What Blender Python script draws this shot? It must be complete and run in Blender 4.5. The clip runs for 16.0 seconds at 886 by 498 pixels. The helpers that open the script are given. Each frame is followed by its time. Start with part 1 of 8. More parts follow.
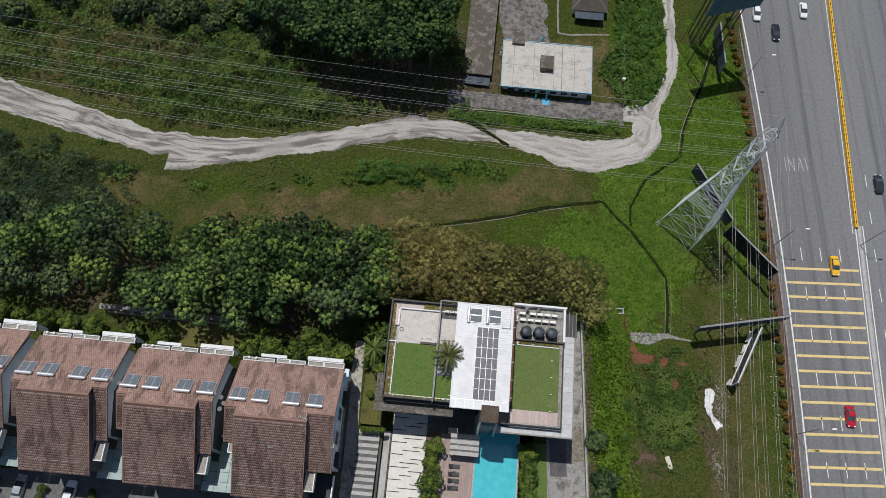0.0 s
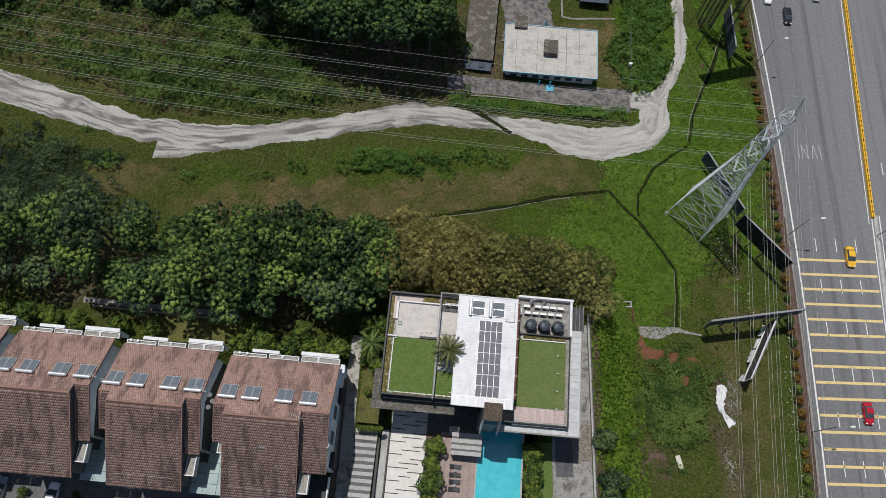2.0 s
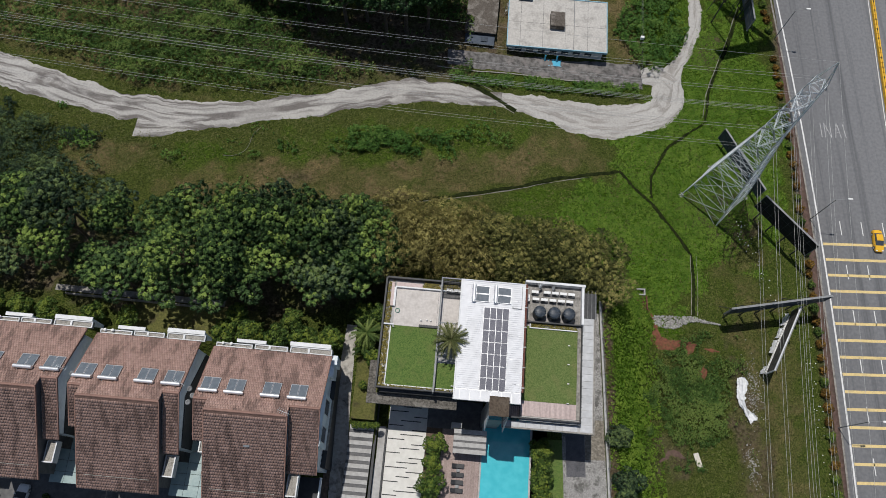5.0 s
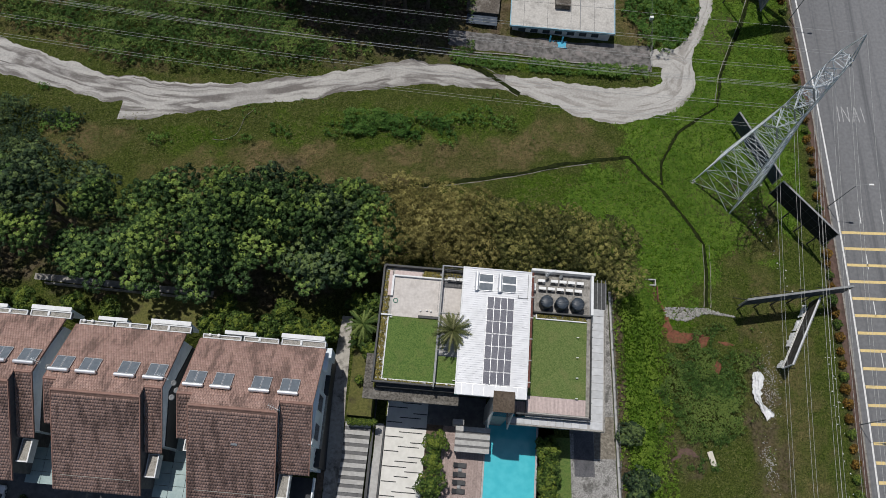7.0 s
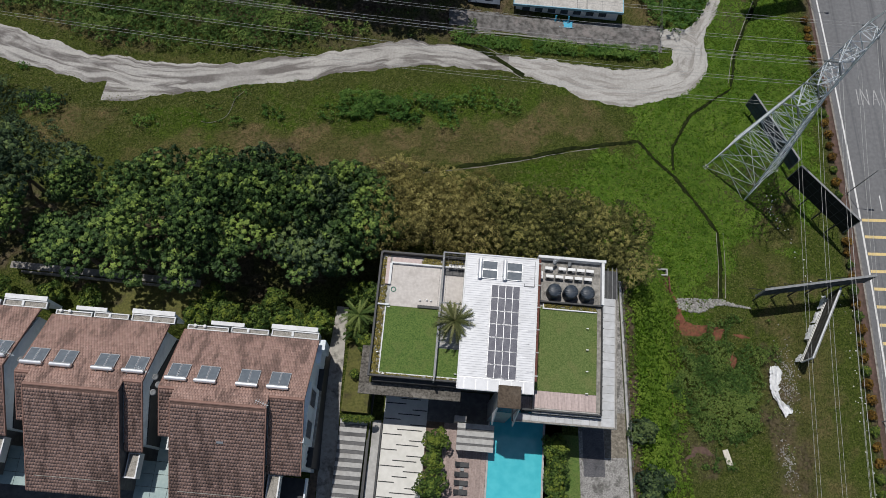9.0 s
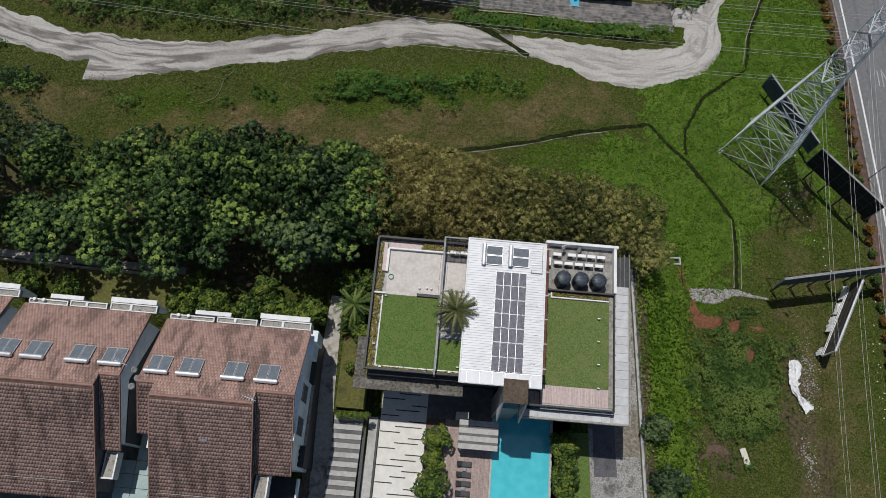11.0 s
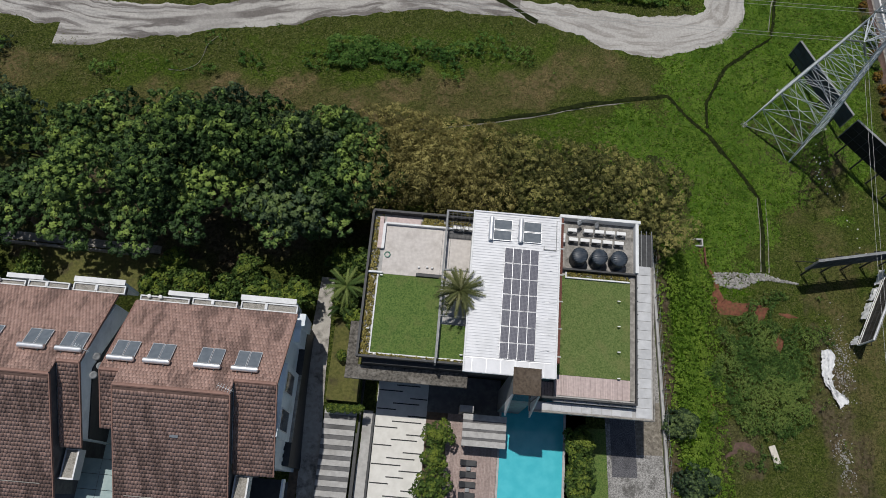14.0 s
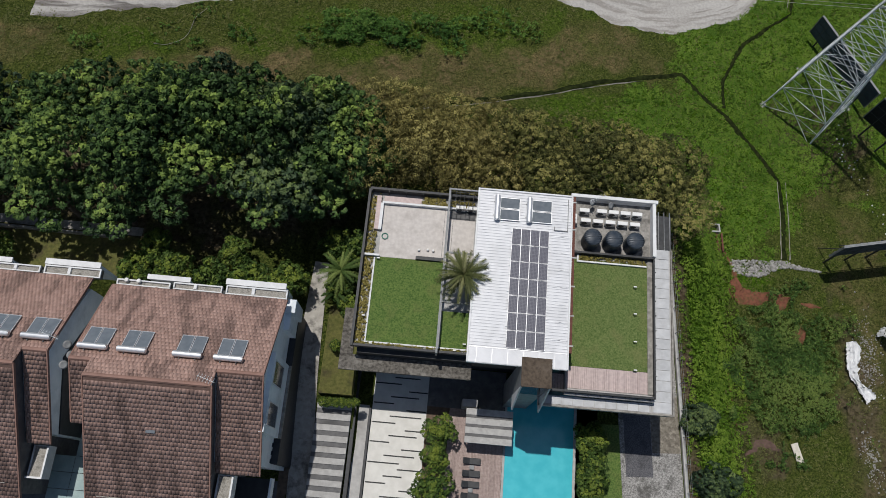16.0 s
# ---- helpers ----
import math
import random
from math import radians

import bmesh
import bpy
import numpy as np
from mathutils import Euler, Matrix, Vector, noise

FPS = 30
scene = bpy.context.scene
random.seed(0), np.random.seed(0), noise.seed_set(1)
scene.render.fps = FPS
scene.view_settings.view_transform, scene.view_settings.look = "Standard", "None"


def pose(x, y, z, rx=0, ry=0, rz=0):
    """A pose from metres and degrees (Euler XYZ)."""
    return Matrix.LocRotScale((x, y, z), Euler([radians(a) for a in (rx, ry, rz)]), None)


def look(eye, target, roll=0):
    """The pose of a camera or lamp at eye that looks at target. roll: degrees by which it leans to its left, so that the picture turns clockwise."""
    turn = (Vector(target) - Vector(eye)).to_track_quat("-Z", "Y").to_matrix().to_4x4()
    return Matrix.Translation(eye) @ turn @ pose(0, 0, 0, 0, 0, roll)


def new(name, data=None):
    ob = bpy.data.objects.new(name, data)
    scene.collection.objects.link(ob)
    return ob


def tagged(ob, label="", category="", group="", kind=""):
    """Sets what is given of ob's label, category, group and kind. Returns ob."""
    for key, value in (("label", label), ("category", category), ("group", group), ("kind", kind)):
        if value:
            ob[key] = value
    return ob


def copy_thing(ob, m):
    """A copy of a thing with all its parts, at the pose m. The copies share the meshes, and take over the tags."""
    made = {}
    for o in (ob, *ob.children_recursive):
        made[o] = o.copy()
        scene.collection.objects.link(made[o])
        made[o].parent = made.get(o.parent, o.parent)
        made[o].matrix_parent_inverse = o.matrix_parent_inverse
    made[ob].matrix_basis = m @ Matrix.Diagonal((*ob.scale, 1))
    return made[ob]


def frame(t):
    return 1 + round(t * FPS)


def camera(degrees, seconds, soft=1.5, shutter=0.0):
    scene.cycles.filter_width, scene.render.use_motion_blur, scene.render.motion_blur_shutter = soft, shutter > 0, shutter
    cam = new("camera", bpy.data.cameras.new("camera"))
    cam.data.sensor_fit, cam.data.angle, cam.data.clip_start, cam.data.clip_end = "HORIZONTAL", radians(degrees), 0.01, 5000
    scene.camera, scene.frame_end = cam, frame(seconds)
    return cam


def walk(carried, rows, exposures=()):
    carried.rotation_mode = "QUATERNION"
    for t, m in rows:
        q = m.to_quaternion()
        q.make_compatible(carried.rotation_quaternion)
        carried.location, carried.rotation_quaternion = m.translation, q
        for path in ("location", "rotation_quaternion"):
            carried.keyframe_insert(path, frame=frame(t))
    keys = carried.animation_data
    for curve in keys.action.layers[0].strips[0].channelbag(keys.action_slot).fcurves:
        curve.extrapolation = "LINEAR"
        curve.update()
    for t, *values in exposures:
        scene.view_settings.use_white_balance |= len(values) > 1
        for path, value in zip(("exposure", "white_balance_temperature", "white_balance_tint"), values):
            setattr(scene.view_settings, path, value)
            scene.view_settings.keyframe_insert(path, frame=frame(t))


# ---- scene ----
# ---- camera: a drone sinking straight down, tilted ahead ----
cam = camera(61.9, 16.0, soft=0.5)
# turned so that x and y run along the walls of the villa, z = 0 on the highway
SITE = pose(0, 0, 25.3, 0, 0, -3.8)
PATH = [
    (0, (-0.04, -0.13, 121.57), (-0.23, 33.94, 27.56), 5.46),
    (0.5, (-0.03, 0.11, 120.08), (-0.21, 34.10, 26.04), 5.44),
    (1, (-0.03, 0.33, 118.57), (-0.19, 34.24, 24.50), 5.43),
    (1.5, (-0.02, 0.53, 117.04), (-0.17, 34.37, 22.94), 5.42),
    (2, (-0.01, 0.72, 115.49), (-0.15, 34.49, 21.36), 5.41),
    (2.5, (-0.00, 0.90, 113.92), (-0.13, 34.60, 19.77), 5.40),
    (3, (0.01, 1.06, 112.34), (-0.11, 34.70, 18.16), 5.39),
    (3.5, (0.02, 1.22, 110.74), (-0.09, 34.79, 16.55), 5.38),
    (4, (0.03, 1.37, 109.13), (-0.07, 34.88, 14.92), 5.37),
    (6.5, (0.08, 2.02, 101.00), (0.02, 35.27, 6.69), 5.35),
    (7, (0.09, 2.15, 99.36), (0.03, 35.34, 5.03), 5.35),
    (7.5, (0.10, 2.27, 97.72), (0.05, 35.41, 3.38), 5.35),
    (8, (0.11, 2.39, 96.09), (0.06, 35.49, 1.72), 5.35),
    (8.5, (0.12, 2.51, 94.45), (0.08, 35.56, 0.07), 5.35),
    (9, (0.13, 2.64, 92.81), (0.09, 35.63, -1.59), 5.35),
    (11.5, (0.17, 3.25, 84.70), (0.14, 35.97, -9.79), 5.38),
    (12, (0.18, 3.37, 83.10), (0.14, 36.03, -11.41), 5.38),
    (12.5, (0.18, 3.49, 81.50), (0.14, 36.09, -13.03), 5.39),
    (13, (0.19, 3.60, 79.91), (0.15, 36.14, -14.65), 5.40),
    (13.5, (0.19, 3.71, 78.32), (0.15, 36.19, -16.26), 5.41),
    (14, (0.19, 3.82, 76.74), (0.15, 36.23, -17.86), 5.42),
    (14.5, (0.20, 3.93, 75.17), (0.15, 36.26, -19.45), 5.44),
    (15, (0.20, 4.02, 73.61), (0.14, 36.28, -21.04), 5.45),
    (15.5, (0.20, 4.11, 72.05), (0.14, 36.29, -22.63), 5.46),
    (16, (0.19, 4.19, 70.50), (0.13, 36.29, -24.21), 5.48),
]
walk(cam, [(t, SITE @ look(e, g, r)) for t, e, g, r in PATH], [(0, 0.0), (6.5, -0.03), (16, -0.12)])

# ---- daylight: high sun from the north-north-west, clear sky ----
SUN_WAY = Vector((0.16, -0.29, -1.0)).normalized()
world = bpy.data.worlds.new("daylight")
scene.world = world
world.use_nodes = True
wn = world.node_tree
sky = wn.nodes.new("ShaderNodeTexSky")
sky.sky_type, sky.sun_disc = "NISHITA", False
sky.sun_elevation, sky.sun_rotation = radians(71.7), radians(331)
wn.links.new(sky.outputs[0], wn.nodes["Background"].inputs[0])
wn.nodes["Background"].inputs[1].default_value = 0.06
sun_data = bpy.data.lights.new("sun", "SUN")
sun_data.energy, sun_data.angle, sun_data.color = 3.35, radians(0.6), (1.0, 0.965, 0.92)
sun = new("sun", sun_data)
sun.matrix_world = Matrix.Translation((0, 40, 200)) @ SUN_WAY.to_track_quat("-Z", "Y").to_matrix().to_4x4()


# ---- mesh helpers ----
def finish(bm, smooth=False):
    bmesh.ops.recalc_face_normals(bm, faces=bm.faces)
    me = bpy.data.meshes.new("mesh")
    bm.to_mesh(me)
    bm.free()
    if smooth:
        me.shade_smooth()
    return me


PLACE = Matrix.Identity(4)      # where the block of things that is being built lies on the site


def part(name, bm, material, parent=None, label="", at=None, smooth=False, site=False):
    """Links a bmesh (or a mesh) as one object under parent. site: its coordinates are those of the site, not the parent's."""
    if site and parent is not None:
        bm.transform(parent.matrix_world.inverted() @ PLACE)
    me = finish(bm, smooth) if isinstance(bm, bmesh.types.BMesh) else bm
    if material is not None and not me.materials:
        me.materials.append(material)
    ob = new(name, me)
    if parent is not None:
        ob.parent = parent
    if at is not None:
        ob.matrix_basis = at
    if label:
        ob["label"] = label
    return ob


def thing(name, at, label, category, group="", kind=""):
    ob = new(name)
    ob.empty_display_size = 0.2
    ob.matrix_basis = PLACE @ at
    ob.matrix_world = PLACE @ at
    return tagged(ob, label, category, group, kind)


def box(bm, x0, x1, y0, y1, z0, z1, m=None):
    vs = [bm.verts.new((x, y, z)) for z in (z0, z1) for x, y in ((x0, y0), (x1, y0), (x1, y1), (x0, y1))]
    for f in ((3, 2, 1, 0), (4, 5, 6, 7), (0, 1, 5, 4), (1, 2, 6, 5), (2, 3, 7, 6), (3, 0, 4, 7)):
        bm.faces.new([vs[i] for i in f])
    if m is not None:
        for v in vs:
            v.co = m @ v.co
    return vs


def boxes(*rows):
    bm = bmesh.new()
    for r in rows:
        box(bm, *r)
    return bm


def soft(bm, w=0.03, segs=1):
    bmesh.ops.bevel(bm, geom=list(bm.edges), offset=w, segments=segs, affect="EDGES", clamp_overlap=True)
    return bm


def tube(bm, a, b, r0, r1=None, n=8, caps=True):
    """A straight round bar from a to b."""
    a, b = Vector(a), Vector(b)
    r1 = r0 if r1 is None else r1
    q = (b - a).to_track_quat("Z", "Y")
    rings = []
    for p, r in ((a, r0), (b, r1)):
        rings.append([bm.verts.new(p + q @ Vector((r * math.cos(k * math.tau / n), r * math.sin(k * math.tau / n), 0))) for k in range(n)])
    for k in range(n):
        bm.faces.new((rings[0][k], rings[0][(k + 1) % n], rings[1][(k + 1) % n], rings[1][k]))
    if caps:
        bm.faces.new(rings[0][::-1])
        bm.faces.new(rings[1])
    return bm


def lathe(bm, profile, n=20, at=(0, 0, 0)):
    """Turns (radius, height) pairs round the z axis."""
    o = Vector(at)
    rings = [[bm.verts.new(o + Vector((r * math.cos(k * math.tau / n), r * math.sin(k * math.tau / n), z))) for k in range(n)] for r, z in profile]
    for a, b in zip(rings, rings[1:]):
        for k in range(n):
            bm.faces.new((a[k], a[(k + 1) % n], b[(k + 1) % n], b[k]))
    bm.faces.new(rings[0][::-1])
    bm.faces.new(rings[-1])
    return bm


def raw_mesh(verts, faces, tone=None):
    """A mesh from numpy arrays; tone: a number per vertex for the material."""
    me = bpy.data.meshes.new("mesh")
    verts, faces = np.asarray(verts, np.float32), np.asarray(faces, np.int32)
    me.vertices.add(len(verts))
    me.vertices.foreach_set("co", verts.ravel())
    k = faces.shape[1]
    me.loops.add(faces.size)
    me.loops.foreach_set("vertex_index", faces.ravel())
    me.polygons.add(len(faces))
    me.polygons.foreach_set("loop_start", np.arange(len(faces), dtype=np.int32) * k)
    if tone is not None:
        a = me.attributes.new("tone", "FLOAT", "POINT")
        a.data.foreach_set("value", np.asarray(tone, np.float32))
    me.update()
    me.validate()
    return me


def smoothstep(a, b, x):
    t = np.clip((x - a) / (b - a), 0, 1)
    return t * t * (3 - 2 * t)


def value_noise(x, y, size, seed=0):
    """Smooth random numbers 0..1 over the plan, of the given grain in metres."""
    x, y = np.asarray(x, float) / size, np.asarray(y, float) / size
    xi, yi = np.floor(x).astype(np.int64), np.floor(y).astype(np.int64)
    u, v = x - xi, y - yi
    u, v = u * u * (3 - 2 * u), v * v * (3 - 2 * v)

    def h(i, j):
        n = (i * 374761393 + j * 668265263 + seed * 974711) & 0x7FFFFFFF
        n = ((n ^ (n >> 13)) * 1274126177) & 0x7FFFFFFF
        return ((n ^ (n >> 16)) & 0xFFFF) / 65535.0
    return (h(xi, yi) * (1 - u) + h(xi + 1, yi) * u) * (1 - v) + (h(xi, yi + 1) * (1 - u) + h(xi + 1, yi + 1) * u) * v


# ---- materials ----
def nodes_of(name):
    m = bpy.data.materials.new(name)
    m.use_nodes = True
    return m, m.node_tree.nodes, m.node_tree.links


def surface(name, a, b, grain=1.0, rough=0.8, bump=0.3, metal=0.0, stain=None, stain_size=4.0, stain_amount=0.5, vary=0.0, island=False, fine=0.0, spec=0.3, stretch=(1, 1, 1), stain_edge=0.72):
    """A surface of colours a and b mixed by noise of the given grain (metres), with stains at a larger scale and a fine relief."""
    m, n, l = nodes_of(name)
    bs = n["Principled BSDF"]
    bs.inputs["Roughness"].default_value, bs.inputs["Metallic"].default_value = rough, metal
    bs.inputs["Specular IOR Level"].default_value = spec
    geo = n.new("ShaderNodeNewGeometry")
    tex = n.new("ShaderNodeTexNoise")
    tex.inputs["Scale"].default_value, tex.inputs["Detail"].default_value = 1.0 / grain, 6.0
    l.new(geo.outputs["Position"], tex.inputs["Vector"])
    ramp = n.new("ShaderNodeMapRange")
    ramp.inputs[1].default_value, ramp.inputs[2].default_value = 0.35, 0.65
    l.new(tex.outputs["Fac"], ramp.inputs[0])
    mix = n.new("ShaderNodeMix")
    mix.data_type = "RGBA"
    mix.inputs[6].default_value, mix.inputs[7].default_value = (*a, 1), (*b, 1)
    l.new(ramp.outputs[0], mix.inputs[0])
    out = mix.outputs[2]
    if stain is not None:
        t2 = n.new("ShaderNodeTexNoise")
        t2.inputs["Scale"].default_value, t2.inputs["Detail"].default_value, t2.inputs["Roughness"].default_value = 1.0 / stain_size, 8.0, 0.65
        if stretch != (1, 1, 1):
            vm = n.new("ShaderNodeVectorMath")
            vm.operation = "MULTIPLY"
            vm.inputs[1].default_value = stretch
            l.new(geo.outputs["Position"], vm.inputs[0])
            l.new(vm.outputs[0], t2.inputs["Vector"])
        else:
            l.new(geo.outputs["Position"], t2.inputs["Vector"])
        r2 = n.new("ShaderNodeMapRange")
        r2.inputs[1].default_value, r2.inputs[2].default_value, r2.inputs[4].default_value = 0.5, stain_edge, stain_amount
        l.new(t2.outputs["Fac"], r2.inputs[0])
        mx = n.new("ShaderNodeMix")
        mx.data_type = "RGBA"
        mx.inputs[7].default_value = (*stain, 1)
        l.new(r2.outputs[0], mx.inputs[0])
        l.new(out, mx.inputs[6])
        out = mx.outputs[2]
    if vary:
        info = n.new("ShaderNodeObjectInfo")
        hsv = n.new("ShaderNodeHueSaturation")
        r3 = n.new("ShaderNodeMapRange")
        r3.inputs[3].default_value, r3.inputs[4].default_value = 1 - vary, 1 + vary
        l.new(geo.outputs["Random Per Island"] if island else info.outputs["Random"], r3.inputs[0])
        l.new(r3.outputs[0], hsv.inputs["Value"])
        l.new(out, hsv.inputs["Color"])
        out = hsv.outputs[0]
    l.new(out, bs.inputs["Base Color"])
    if bump:
        bp = n.new("ShaderNodeBump")
        bp.inputs["Strength"].default_value, bp.inputs["Distance"].default_value = bump, 0.05
        t3 = n.new("ShaderNodeTexNoise")
        t3.inputs["Scale"].default_value, t3.inputs["Detail"].default_value = 4.0 / (fine or grain), 4.0
        l.new(geo.outputs["Position"], t3.inputs["Vector"])
        l.new(t3.outputs["Fac"], bp.inputs["Height"])
        l.new(bp.outputs[0], bs.inputs["Normal"])
    return m


def leaves(name, dark, mid, light, see=0.25, rough=0.5):
    """Foliage: the tuft's tone picks its colour, each leaf and each plant varies."""
    m, n, l = nodes_of(name)
    bs = n["Principled BSDF"]
    bs.inputs["Roughness"].default_value = rough
    bs.inputs["Specular IOR Level"].default_value = 0.14
    at = n.new("ShaderNodeAttribute")
    at.attribute_name = "tone"
    geo, info = n.new("ShaderNodeNewGeometry"), n.new("ShaderNodeObjectInfo")
    add = n.new("ShaderNodeMath")
    add.operation = "MULTIPLY_ADD"
    add.inputs[1].default_value = 0.28
    l.new(geo.outputs["Random Per Island"], add.inputs[0])
    l.new(at.outputs["Fac"], add.inputs[2])
    add2 = n.new("ShaderNodeMath")
    add2.operation = "MULTIPLY_ADD"
    add2.inputs[1].default_value = 0.4
    l.new(info.outputs["Random"], add2.inputs[0])
    l.new(add.outputs[0], add2.inputs[2])
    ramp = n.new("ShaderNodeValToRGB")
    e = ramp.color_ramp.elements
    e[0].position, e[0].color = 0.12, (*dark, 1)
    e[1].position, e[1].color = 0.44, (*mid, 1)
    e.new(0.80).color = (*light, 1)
    sc = n.new("ShaderNodeMath")
    sc.operation = "MULTIPLY"
    sc.inputs[1].default_value = 1 / 1.6
    l.new(add2.outputs[0], sc.inputs[0])
    l.new(sc.outputs[0], ramp.inputs[0])
    l.new(ramp.outputs[0], bs.inputs["Base Color"])
    tr = n.new("ShaderNodeBsdfTranslucent")
    l.new(ramp.outputs[0], tr.inputs[0])
    mx = n.new("ShaderNodeMixShader")
    mx.inputs[0].default_value = see
    l.new(bs.outputs[0], mx.inputs[1])
    l.new(tr.outputs[0], mx.inputs[2])
    l.new(mx.outputs[0], n["Material Output"].inputs[0])
    return m


